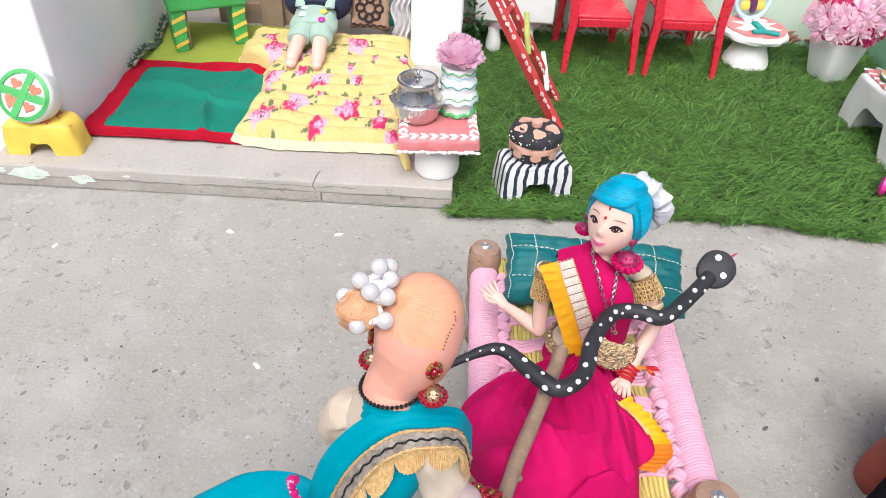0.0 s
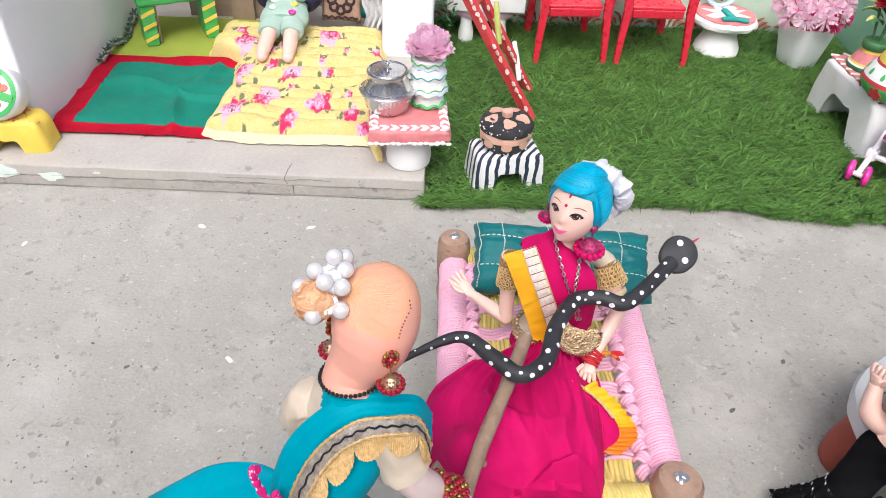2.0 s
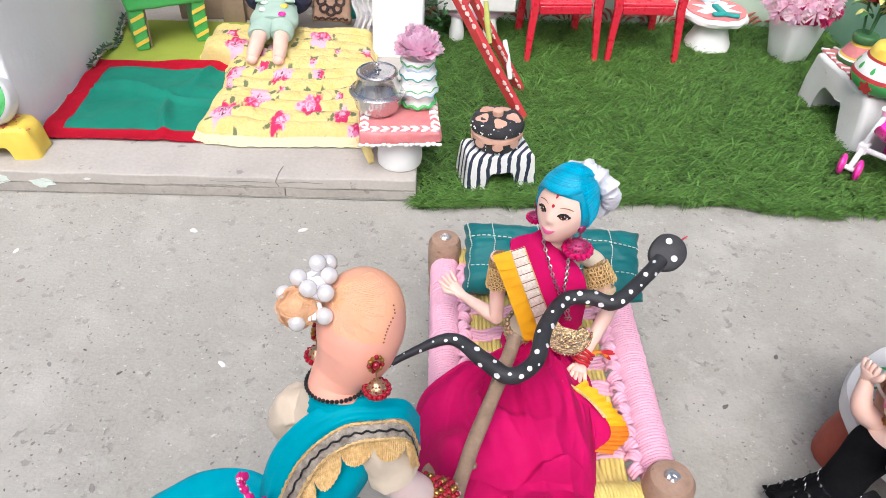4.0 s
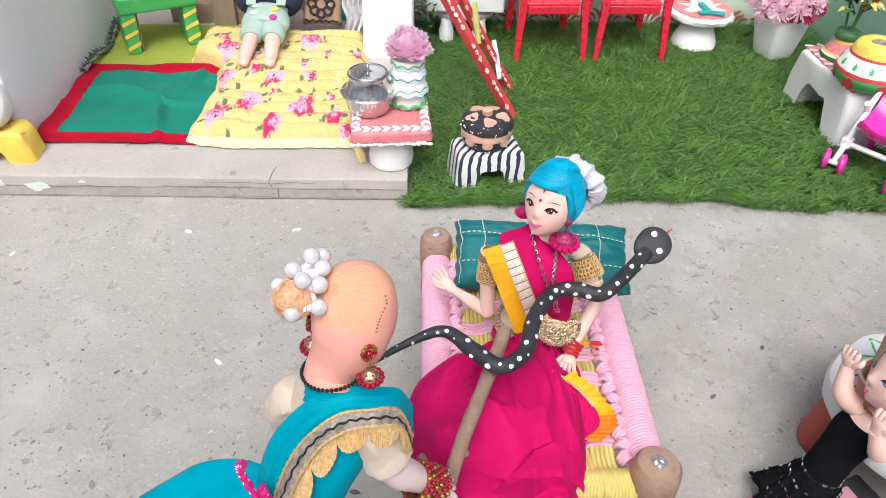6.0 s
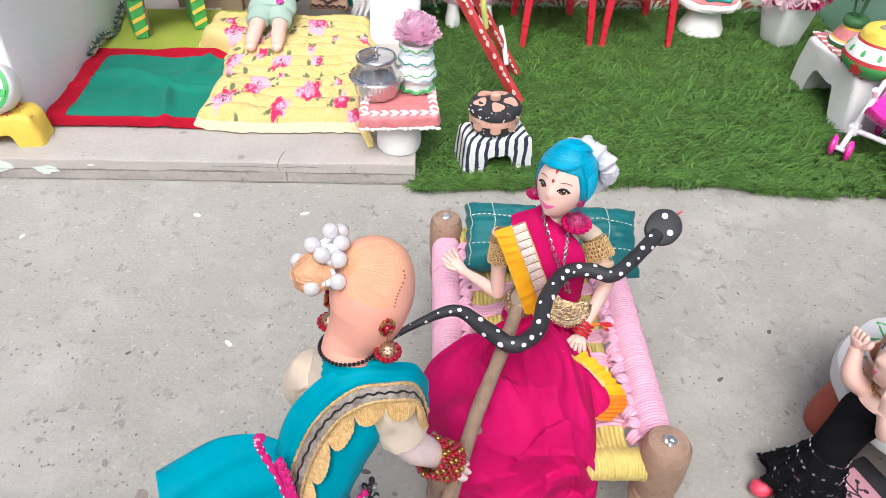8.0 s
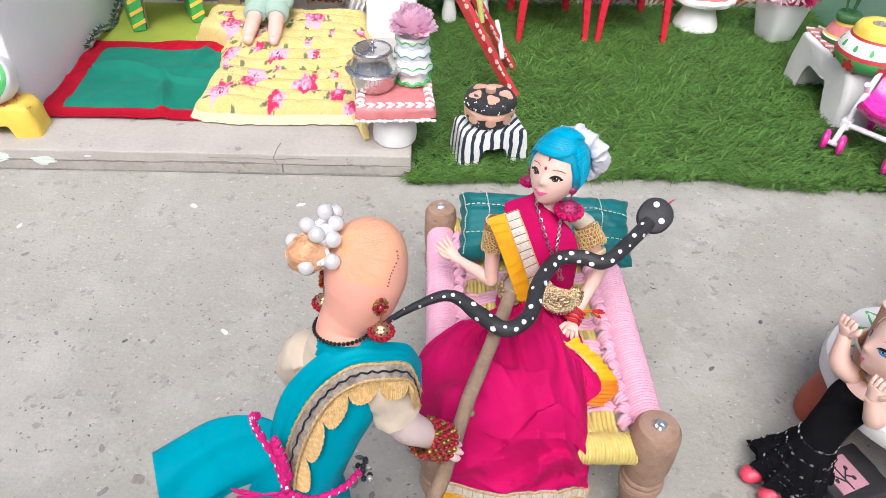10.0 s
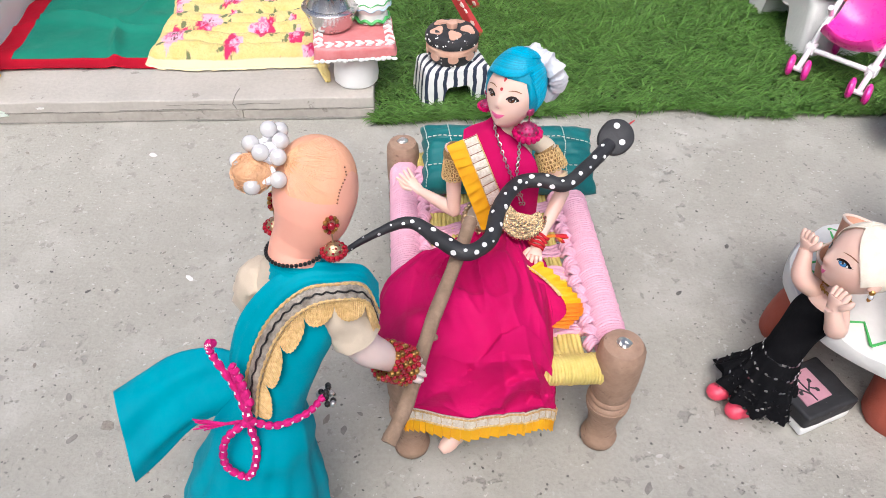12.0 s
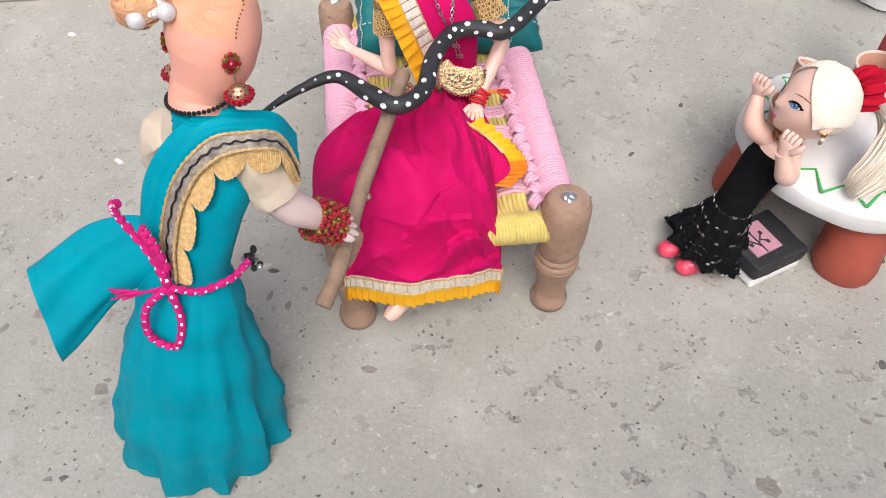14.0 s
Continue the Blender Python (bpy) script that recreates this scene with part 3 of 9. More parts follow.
for x, z, w, h, mt in [(-0.455, 0.017, 0.045, 0.011, flake_mint), (-0.485, 0.019, 0.008, 0.005, flake_mint), (-0.400, 0.013, 0.024, 0.008, flake_mint), (-0.35, 0.019, 0.008, 0.002, flake_white)]:
    out = [(w * math.cos(q) * random.uniform(0.6, 1.1) / 1.6, h * math.sin(q) * random.uniform(0.6, 1.1) / 1.3) for q in (2 * math.pi * k / 14 for k in range(14))]
    part("paint_flake", Geo().patch(out, 0.0012, m=frame_on((x, 0.0006, z), (0, -1, 0)), back=0.002), mt, step, "peeling pale mint paint")

for k, (x0, x1, z) in enumerate(((-0.40, -0.29, 0.0135), (-0.27, -0.17, 0.0150), (-0.12, -0.015, 0.0132), (-0.22, -0.10, 0.0205), (-0.485, -0.43, 0.0130))):
    pts = [(lerp(x0, x1, t), -0.0004, z + 0.0016 * noise.noise((t * 7, k * 3.1, 0))) for t in span_(0, 1, 24)]
    part("crack", Geo().tube(pts, [0.0002 + 0.0006 * abs(noise.noise((t * 5, k, 2))) for t in span_(0, 1, 24)], 5), pit_grey, step, "dark crack in the cement")
# dark strip added along the foot: the gap's shade put into its colour
base = span_(-0.497, 0.0, 90)
part("joint", Geo().tube([(x, 0.0002, 0.0010 + 0.0004 * noise.noise((x * 40, 1, 1))) for x in base], [0.0006 + 0.0007 * noise.noise((x * 22, 3, 1)) + 0.0005 * (x > -0.2) for x in base], 6), pit_grey, step, "solid dark strip standing for the shaded gap at the step's foot")
part("crack", Geo().tube([(-0.148, -0.0004, 0.0265), (-0.150, -0.0004, 0.021), (-0.147, -0.0004, 0.015)], 0.0006, 5), pit_grey, step, "dark crack in the cement")
part("crack", Geo().tube([(-0.148, 0.0, 0.0262), (-0.1475, 0.010, 0.0264), (-0.145, 0.022, 0.0262)], 0.0005, 5), pit_grey, step, "dark crack in the cement")

# ---- white house walls ----
def wall(name, lo, hi, material, label, n=10):
    return thing(name, Geo().box(lo, hi, 0.004, n).lump(0.0012, 30), material, label, "wall", kind="structure")


wall("wall_west", (-0.545, 0.062, STEP_TOP - 0.03), (-0.433, 0.60, 0.62), whitewash, "whitewashed plaster side wall of the toy house")
wall("pillar", (-0.068, 0.300, STEP_TOP - 0.002), (0.001, 0.372, 0.42), whitewash, "white plastered pillar beside the artificial turf")
wall("wall_back", (-0.433, 0.47, STEP_TOP - 0.03), (0.001, 0.52, 0.42), taupe_plaster, "taupe plaster back wall inside the toy house")
wall("wall_north", (-0.02, 0.492, -0.01), (0.70, 0.55, 0.36), mint_wall, "mint green painted wall with red leaf motifs")
wall("wall_east", (0.640, 0.03, -0.01), (0.70, 0.492, 0.30), green_wall, "green painted side wall behind the turf")
# added out of view behind the camera, to shade the near floor
wall("wall_south", (-2.2, -1.32, -0.01), (2.2, -1.25, 0.78), whitewash, "unseen pale wall added behind the camera to shade the floor", 4)
wall("wall_outer", (-1.3, 0.40, -0.01), (-0.56, 0.45, 0.7), cement, "dull brown plastered wall beyond the house")

# red leaf motifs low on the mint wall
motifs = bpy.data.objects["wall_north"]
for x in [0.03 + 0.068 * i for i in range(9)]:
    g = Geo()
    for side in (-1, 1):
        for k in range(3):
            pts = smooth_path([(x + side * (0.004 + 0.007 * k), 0.4905, 0.010), (x + side * (0.008 + 0.008 * k), 0.4905, 0.024 - 0.004 * k), (x + side * (0.018 + 0.007 * k), 0.4905, 0.030 - 0.007 * k)], 6)
            g.tube(pts, [0.0008, 0.0018, 0.0022, 0.0022, 0.0016, 0.0006], 6)
    part("leaf_motif", g, motif_red, motifs, "painted red leaf motif")

# ---- artificial turf ----
def turf_front(x):
    return -0.006 + 0.010 * math.sin(x * 9 - 1.2) + 0.006 * noise.noise((x * 9, 0, 0)) + (-0.012 if 0.37 < x < 0.46 else 0)


g = Geo()
xs = [lerp(0.004, 0.638, i / 40) for i in range(41)]
g.grid([[(x, lerp(turf_front(x) + 0.006, 0.49, j / 30), 0.003 + 0.0012 * noise.noise((x * 20, j * 0.6, 0))) for x in xs] for j in range(31)])
thing("turf_mat", g, turf_base, "green backing of the artificial turf, darkened as shade between blades", "turf", kind="structure")


def blades(name, count, material, length, width, seed, label, flat=0.5):
    """Curved blades of four triangles each, built in one go."""
    rng = np.random.default_rng(seed)
    x = rng.uniform(0.002, 0.638, count)
    edge = np.array([turf_front(q) for q in np.linspace(0, 0.64, 400)])
    front = np.interp(x, np.linspace(0, 0.64, 400), edge)
    y = front + (0.492 - front) * rng.uniform(0, 1, count)
    near = rng.uniform(0, 1, count) < 0.10
    y = np.where(near, front + rng.uniform(-0.002, 0.012, count), y)
    # whorls: neighbouring blades lean alike
    turn = np.array([noise.noise((p * 18, q * 18, seed)) for p, q in zip(x, y)]) * 1.1 + rng.normal(0, 0.5, count) + np.where(rng.uniform(0, 1, count) < 0.5, math.pi, 0.0)
    ln_, wd = length * rng.uniform(0.6, 1.25, count), width * rng.uniform(0.7, 1.2, count)
    lean = np.clip(rng.normal(flat, 0.25, count), 0.05, 1.3)
    dx, dy = np.cos(turn), np.sin(turn)
    v = np.zeros((count, 7, 3))
    px_, py_ = -dy, dx
    for k, (u, w) in enumerate(((0, 1.0), (0.4, 1.0), (0.75, 0.75))):
        out = ln_ * u * np.sin(lean * (0.5 + 0.6 * u))
        up = 0.002 + ln_ * u * np.cos(lean * (0.5 + 0.6 * u))
        for s in (0, 1):
            o = (s - 0.5) * wd * w
            v[:, 2 * k + s] = np.stack([x + dx * out + px_ * o, y + dy * out + py_ * o, up], 1)
    out, up = ln_ * np.sin(lean * 1.25), 0.002 + ln_ * np.cos(lean * 1.15) * 0.95
    v[:, 6] = np.stack([x + dx * out, y + dy * out, np.maximum(up, 0.003)], 1)
    base = (np.arange(count) * 7)[:, None]
    quads = np.concatenate([base + [0, 1, 3, 2], base + [2, 3, 5, 4]])
    tris = base + [4, 5, 6]
    me = bpy.data.meshes.new(name)
    me.from_pydata(v.reshape(-1, 3), [], quads.tolist() + tris.tolist())
    me.materials.append(material)
    me.update()
    return tagged(new(name, me), label, "turf", kind="stuff")


blades("turf_blades", 62000, blade, 0.0165, 0.0016, 1, "bright green artificial grass blades of the turf mat", 1.12)
blades("turf_thatch", 12000, thatch, 0.0100, 0.0008, 2, "curled olive fibres between the turf blades", 1.05)

# ---- the string bed ----
BX0, BX1, BY0, BY1, BZ = 0.0285, 0.1600, -0.4105, -0.1930, 0.082
bed = empty("string_bed", "small wooden charpai bed strung with pink and yellow cord", "bed", pose((BX0 + BX1) / 2, (BY0 + BY1) / 2, 0))
binv = pose(-(BX0 + BX1) / 2, -(BY0 + BY1) / 2, 0)
PROFILE = [(0.0078, 0.0), (0.0092, 0.0015), (0.0098, 0.006), (0.0094, 0.0085), (0.0080, 0.011), (0.0076, 0.020), (0.0086, 0.032), (0.0105, 0.040), (0.0112, 0.044), (0.0112, 0.0455),
           (0.0101, 0.0460), (0.0112, 0.0472), (0.0112, 0.0490), (0.0100, 0.0505), (0.0106, 0.0520), (0.0106, 0.0545), (0.0097, 0.0558), (0.0104, 0.060), (0.0112, 0.066), (0.0116, 0.074), (0.0116, 0.093), (0.0112, 0.099), (0.0095, 0.1030), (0.0060, 0.1042)]
post_mesh = mesh_of("post", Geo().revolve(PROFILE, 28), wood)
cap = Geo().revolve([(0.0036, 0.1036), (0.0035, 0.1050), (0.0028, 0.1057), (0.0018, 0.1060), (0.0008, 0.1061)], 22).lump(0.0010, 600)
cap_mesh = mesh_of("foil_cap", cap, foil, sharp=25)
for px_, py_ in ((BX0, BY0), (BX1, BY0), (BX0, BY1), (BX1, BY1)):
    p = new("post", post_mesh)
    fat = 1.30 if py_ == BY0 else 1.15
    p.parent, p.matrix_basis = bed, binv @ pose(px_, py_, 0, 0, 0, 40 * px_ * 100) @ Matrix.Diagonal((fat, fat, 1, 1))
    c = new("foil_cap", cap_mesh)
    c.parent, c["label"] = p, "crumpled bright foil cap"


def wound_rail(p0, p1, r, pitch, material, name):
    """A rod wound closely with one cord from end to end."""
    p0, p1 = Vector(p0), Vector(p1)
    d = (p1 - p0)
    turns = int(d.length / pitch)
    d.normalize()
    side = d.cross(Vector((0, 0, 1)))
    pts = []
    for i in range(turns * 14 + 1):
        q = 2 * math.pi * i / 14
        rr = r * (1 + 0.07 * noise.noise((i / 14 * 0.7, 3, 1)) + 0.02 * noise.noise((i / 14 * 3.1, 1, 1)))
        pts.append(p0 + d * pitch * (i / 14 + 0.9 * math.cos(q)) + (side * math.cos(q) + Vector((0, 0, 1)) * math.sin(q)) * rr)
    return part(name, Geo().tube(pts, pitch * 0.56, 6).move(binv), material, bed, weld=False, sharp=0)


wound_rail((BX0, BY0 + 0.011, BZ), (BX0, BY1 - 0.011, BZ), 0.0103, 0.0023, pink_cord, "side_rail")
wound_rail((BX1, BY0 + 0.011, BZ), (BX1, BY1 - 0.011, BZ), 0.0103, 0.0023, pink_cord, "side_rail")
wound_rail((BX0 + 0.011, BY0, BZ - 0.002), (BX1 - 0.011, BY0, BZ - 0.002), 0.0092, 0.0021, yellow_cord, "end_rail")
wound_rail((BX0 + 0.011, BY1, BZ - 0.002), (BX1 - 0.011, BY1, BZ - 0.002), 0.0092, 0.0021, yellow_cord, "end_rail")
# yellow warp cords run lengthwise in bundles, pink weft bundles cross over and under
nw, nl = 6, 7
xw = [lerp(BX0 + 0.019, BX1 - 0.019, (i + 0.5) / nw) for i in range(nw)]
yl = [lerp(BY0 + 0.020, BY1 - 0.022, (j + 0.5) / nl) for j in range(nl)]
for i, xc in enumerate(xw):
    g = Geo()
    for s in range(5):
        x = xc + (s - 2) * 0.0031
        pts = []
        for k in range(nl * 6 + 1):
            y = lerp(BY0 + 0.006, BY1 - 0.006, k / (nl * 6))
            ph = (y - yl[0]) / (yl[1] - yl[0]) * math.pi
            edge_up = 0.006 * math.exp(-((y - BY0) / 0.012) ** 2)
            pts.append((x, y, BZ - 0.002 + edge_up + 0.0017 * math.cos(ph) * (1 if i % 2 else -1)))
        g.tube(pts, 0.0017, 6)
    part("warp_band", g.move(binv), yellow_cord, bed, "yellow cord band", weld=False, sharp=0)
for j, yc in enumerate(yl):
    g = Geo()
    for s in range(4):
        y = yc + (s - 1.5) * 0.0031
        pts = []
        for k in range(nw * 6 + 1):
            x = lerp(BX0 + 0.004, BX1 - 0.004, k / (nw * 6))
            ph = (x - xw[0]) / (xw[1] - xw[0]) * math.pi
            pts.append((x, y, BZ - 0.0005 + 0.0024 * math.cos(ph) * (1 if j % 2 else -1) * (1 if xw[0] - 0.008 < x < xw[-1] + 0.008 else 0.3)))
        g.tube(pts, 0.0017, 6)
    part("weft_band", g.move(binv), pink_cord, bed, "pink cord band", weld=False, sharp=0)
# a chain of plaited loops along each side rail
for sgn, xc in ((1, BX0 + 0.0140), (-1, BX1 - 0.0140)):
    g = Geo()
    for k in range(21):
        y = lerp(BY0 + 0.016, BY1 - 0.018, k / 20)
        w = 0.8 * noise.noise((k * 1.7, xc * 90, 0))
        m = pose(xc + 0.0006 * w, y, BZ + 0.0046 + 0.0007 * w, 10, 0, (38 if k % 2 else -30) * sgn + 12 * w)
        for s in (-1, 0, 1):
            g.tube(smooth_path([m @ Vector((-0.0040, s * 0.0022 - 0.0008, -0.0040)), m @ Vector((-0.0029, s * 0.0023, 0.0006)), m @ Vector((0, s * 0.0024 + 0.0002, 0.0024)), m @ Vector((0.0029, s * 0.0023, 0.0006)), m @ Vector((0.0040, s * 0.0022 + 0.0008, -0.0040))], 9), 0.0016, 6)
    part("plaited_edge", g.move(binv), pink_cord, bed, "plaited pink cord", weld=False, sharp=0)


# ---- pillow ----
def cushion(name, size, thick, m, material, label, n=64):
    g = Geo()
    for s in (1, -1):
        g.grid([[m @ cushion_point(2 * i / n - 1, 2 * j / n - 1, size, thick, s) for j in range(n + 1)] for i in range(n + 1)])
    return thing(name, g, material, label, "cushion", sharp=0)


def cushion_point(u, v, size, thick, s, lift=0.0):
    """A stuffed pillow, puckered along its seams."""
    h = (max(1 - u ** 6, 0) * max(1 - v ** 4, 0)) ** 0.5
    wr = 0.12 * noise.noise((u * 3, v * 2, s)) + 0.10 * noise.noise((u * 8, v * 5, s + 4))
    pu = abs(u) ** 5 * math.sin(v * 15 + 1.0) + abs(v) ** 5 * math.sin(u * 26)
    rim = 0.025 * (1 - abs(0.8 - max(abs(u), abs(v))) / 0.2) * math.sin((u if abs(v) > abs(u) else v) * 30) if max(abs(u), abs(v)) > 0.6 else 0
    quilt = 0.10 * math.exp(-((abs(v - 0.39) if v > 0 else abs(v + 0.36)) / 0.06) ** 2)
    return Vector((u * size[0] / 2 * (1 - 0.03 * (1 - v * v) * abs(u) ** 3) + 0.0007 * pu * (1 if u > 0 else -1) * abs(u) ** 4, v * size[1] / 2 * (1 - 0.04 * (1 - u * u) * abs(v) ** 3) + 0.0006 * pu, s * thick / 2 * h * (1 + wr + rim - quilt) + lift))


PILLOW, PSIZE, PTHICK = pose(0.1115, -0.2190, 0.1025, 26, 1.5, -1), (0.139, 0.058), 0.034
pil = cushion("pillow", PSIZE, PTHICK, PILLOW, pillow_cloth, "teal green pillow with pale running stitches on the bed")
for axis, offs in (("x", (-0.0655, -0.047, -0.012, 0.043)), ("y", (-0.012, 0.013))):
    for o in offs:
        g = Geo()
        for k in range(34):
            t = (k + 0.2) / 34 * 2 - 1
            u, v = (o / 0.069, t) if axis == "x" else (t, o / 0.03)
            if abs(u) > 0.98 or abs(v) > 0.98 or (axis == "x" and k % 2 and k > 33):
                continue
            seg = []
            for q in (0, 0.5, 1):
                tt = t + q * 0.036
                uu, vv = (u + 0.01 * math.sin(tt * 6), min(tt, 0.99)) if axis == "x" else (min(tt, 0.99), v + 0.03 * math.sin(tt * 5))
                seg.append(PILLOW @ cushion_point(uu, vv, PSIZE, PTHICK, 1, 0.0004))
            g.tube(seg, 0.00045, 5)
        part("running_stitch", g, stitch, pil, "pale running stitch", weld=False)


# ---- cloths on the step ----
def cloth(name, xs, ys, height, mats, label, slot_of=None, thick=0.0012, category="rug"):
    """A thin cloth over a grid of plan positions, with an underside."""
    g = Geo()
    top = [[(x, y, height(x, y)) for x in xs] for y in ys]
    low = [[(x, y, height(x, y) - thick) for x in xs] for y in ys]
    g.grid(top, slot_of=slot_of)
    g.grid([r[::-1] for r in low], slot_of=lambda i, j: slot_of(i, len(xs) - 2 - j) if slot_of else 0)
    for a_, b_ in ((top[0], low[0]), (low[-1], top[-1]), ([r[0] for r in low], [r[0] for r in top]), ([r[-1] for r in top], [r[-1] for r in low])):
        g.grid([b_, a_], len(mats) - 1 if isinstance(mats, list) else 0)
    return thing(name, g, mats, label, category)


def span(a_, b_, n):
    return [lerp(a_, b_, i / n) for i in range(n + 1)]


cloth("green_mat", span(-0.431, -0.25, 30), span(0.225, 0.40, 30), lambda x, y: STEP_TOP + 0.0018 + 0.0010 * noise.noise((x * 25, y * 25, 2)), lime_cloth, "flat lime green cloth mat on the step", category="mat")

RX0, RX1, RY0, RY1 = -0.4285, -0.215, 0.064, 0.262


def rug_height(x, y):
    w = 0.0018 * math.sin(y * 70 + 2 * noise.noise((x * 12, y * 12, 0)) * 2) + 0.0022 * max(0, noise.noise((x * 26, y * 18, 5)))
    ridge = 0.0085 * math.exp(-((y - 0.165 - 0.02 * math.sin(x * 30)) / 0.006) ** 2) * (1 if x > -0.40 else 0.3)
    ridge += 0.0090 * math.exp(-((x + 0.30 + (y - 0.13) * 0.2) / 0.006) ** 2) * math.exp(-((y - 0.12) / 0.045) ** 2)
    ridge += 0.0090 * math.exp(-((x + 0.285 - (y - 0.2) * 0.3) / 0.007) ** 2) * math.exp(-((y - 0.22) / 0.03) ** 2)
    return STEP_TOP + 0.0048 + w + ridge


cloth("rug", span(RX0, RX1, 74), span(RY0, RY1, 66), rug_height, [teal_cloth, red_cloth],
      "teal green cloth rug with a red border, slightly wrinkled",
      lambda i, j: 1 if (i < 7 or i > 57 or j < 8 or j > 70) else 0)

# ---- floral blanket folded as a bed ----
QX0, QX1, QY0, QY1 = -0.254, -0.052, 0.050, 0.345


def quilt_front(x):
    return 0.064 - 0.055 * max(0.0, x + 0.17) - 0.004 * math.sin((x + 0.25) * 26) + 0.014 * max(0.0, (-0.225 - x) / 0.035) ** 2 * (x < -0.225)


def quilt_xy(u, v):
    x = lerp(QX0, QX1, u)
    x += (0.006 * math.exp(-((v - 0.38) / 0.2) ** 2) - 0.042 * max(0.0, min(1.0, (v - 0.66) / 0.06)) + 0.004 * noise.noise((v * 9, 1, 1))) * (1 - u) + (-0.014 * v) * u
    return x, lerp(quilt_front(lerp(QX0, QX1, u)), QY1, v)


def quilt_point(u, v, lift=0.0):
    x, y = quilt_xy(u, v)
    edge = 1 - math.exp(-max(min(v * 0.29, u * 0.21, (1 - u) * 0.21), 0) / 0.006)
    ph = y * 230 + 4.5 * noise.noise((x * 9, y * 6, 3)) + x * 8
    folds = 0.0044 * (2 * abs(math.sin(ph / 2)) ** 0.55 - 1) * (0.4 + 0.6 * noise.noise((x * 14, y * 9, 5)) + 0.3)
    lumps = 0.0042 * noise.noise((x * 22, y * 22, 8)) + 0.0016 * noise.noise((x * 95, y * 95, 2)) + 0.0008 * noise.noise((x * 260, y * 260, 4))
    roll = 0.012 * math.exp(-((v - 0.78) / 0.07) ** 2) * max(0, min(1, (0.35 - u) / 0.2))
    return Vector((x, y, STEP_TOP + 0.004 + edge * (0.016 + lumps + folds + roll) + lift))


ROSES = [(-0.261, 0.315, 0.0075, 1), (-0.244, 0.268, 0.0110, 0), (-0.208, 0.256, 0.0049, 0), (-0.200, 0.277, 0.0049, 0), (-0.139, 0.306, 0.0127, 0), (-0.111, 0.267, 0.0037, 0), (-0.074, 0.273, 0.0062, 1), (-0.201, 0.216, 0.0070, 1),
         (-0.233, 0.200, 0.0104, 0), (-0.172, 0.194, 0.0115, 0), (-0.128, 0.201, 0.0070, 0), (-0.139, 0.231, 0.0043, 0), (-0.191, 0.136, 0.0131, 0), (-0.127, 0.122, 0.0127, 1), (-0.225, 0.102, 0.0128, 0), (-0.158, 0.085, 0.0100, 1),
         (-0.088, 0.102, 0.0086, 1), (-0.072, 0.067, 0.0073, 0), (-0.167, 0.159, 0.0040, 0), (-0.222, 0.054, 0.0030, 0), (-0.096, 0.143, 0.0045, 0), (-0.102, 0.055, 0.0051, 0), (-0.232, 0.167, 0.0045, 0)]
random.seed(11)
LEAVES = []
for x, y, r_, deep in ROSES:
    for k in range(3 if r_ > 0.006 else 2):
        q = random.uniform(0, 6.28)
        LEAVES.append((x + 1.25 * r_ * math.cos(q), y + 2.0 * r_ * math.sin(q), q + random.uniform(-0.6, 0.6), random.uniform(0.0048, 0.0075)))
for k in range(16):
    LEAVES.append((random.uniform(-0.25, -0.07), random.uniform(0.06, 0.33), random.uniform(0, 6.28), random.uniform(0.0035, 0.006)))
PALE, PINK, DEEP, LEAF, DARK = (0.68, 0.40, 0.50), (0.60, 0.17, 0.32), (0.52, 0.02, 0.10), (0.085, 0.12, 0.05), (0.14, 0.05, 0.07)


def printed(x, y):
    """Colour and strength of the rose print at a place on the blanket."""
    col, cover = PALE, 0.0
    wob = noise.noise((x * 420, y * 260, 1))
    for lx, ly, q, r_ in LEAVES:
        dx, dy = x - lx, (y - ly) / 1.5
        if abs(dx) < 0.012 and abs(dy) < 0.012:
            a_, b_ = dx * math.cos(q) + dy * math.sin(q), -dx * math.sin(q) + dy * math.cos(q)
            d = math.hypot(a_ / r_, b_ / (0.5 * r_)) + 0.45 * wob
            if d < 1.1:
                col, cover = LEAF, max(cover, min(1.0, (1.1 - d) / 0.3) * 0.9)
    for k, (rx, ry, r_, deep) in enumerate(ROSES):
        dx, dy = x - rx, (y - ry) / 1.9
        if abs(dx) < 1.5 * r_ and abs(dy) < 1.5 * r_:
            q = math.atan2(dy, dx)
            rad = math.hypot(dx, dy) / r_
            d = rad * (1 + 0.16 * math.sin(5 * q + k) + 0.10 * math.sin(3 * q + 2 * k)) + 0.22 * wob
            if d < 1.08:
                tone = math.cos(q - k * 1.9) * rad * 0.8 + 0.7 * noise.noise((x * 300 + k, y * 190, 6)) + (0.60 if deep else 0.0)
                if rad < 0.45 and deep:
                    tone -= 0.7
                c_ = DEEP if tone > 0.42 else PINK if tone > 0.05 else PALE
                if 0.10 < rad < 0.34 and noise.noise((x * 380, y * 240, 4 + k)) > 0.12:
                    c_ = DARK if not deep else PINK
                col, cover = c_, min(1.0, (1.08 - d) / 0.14)
    return col, cover


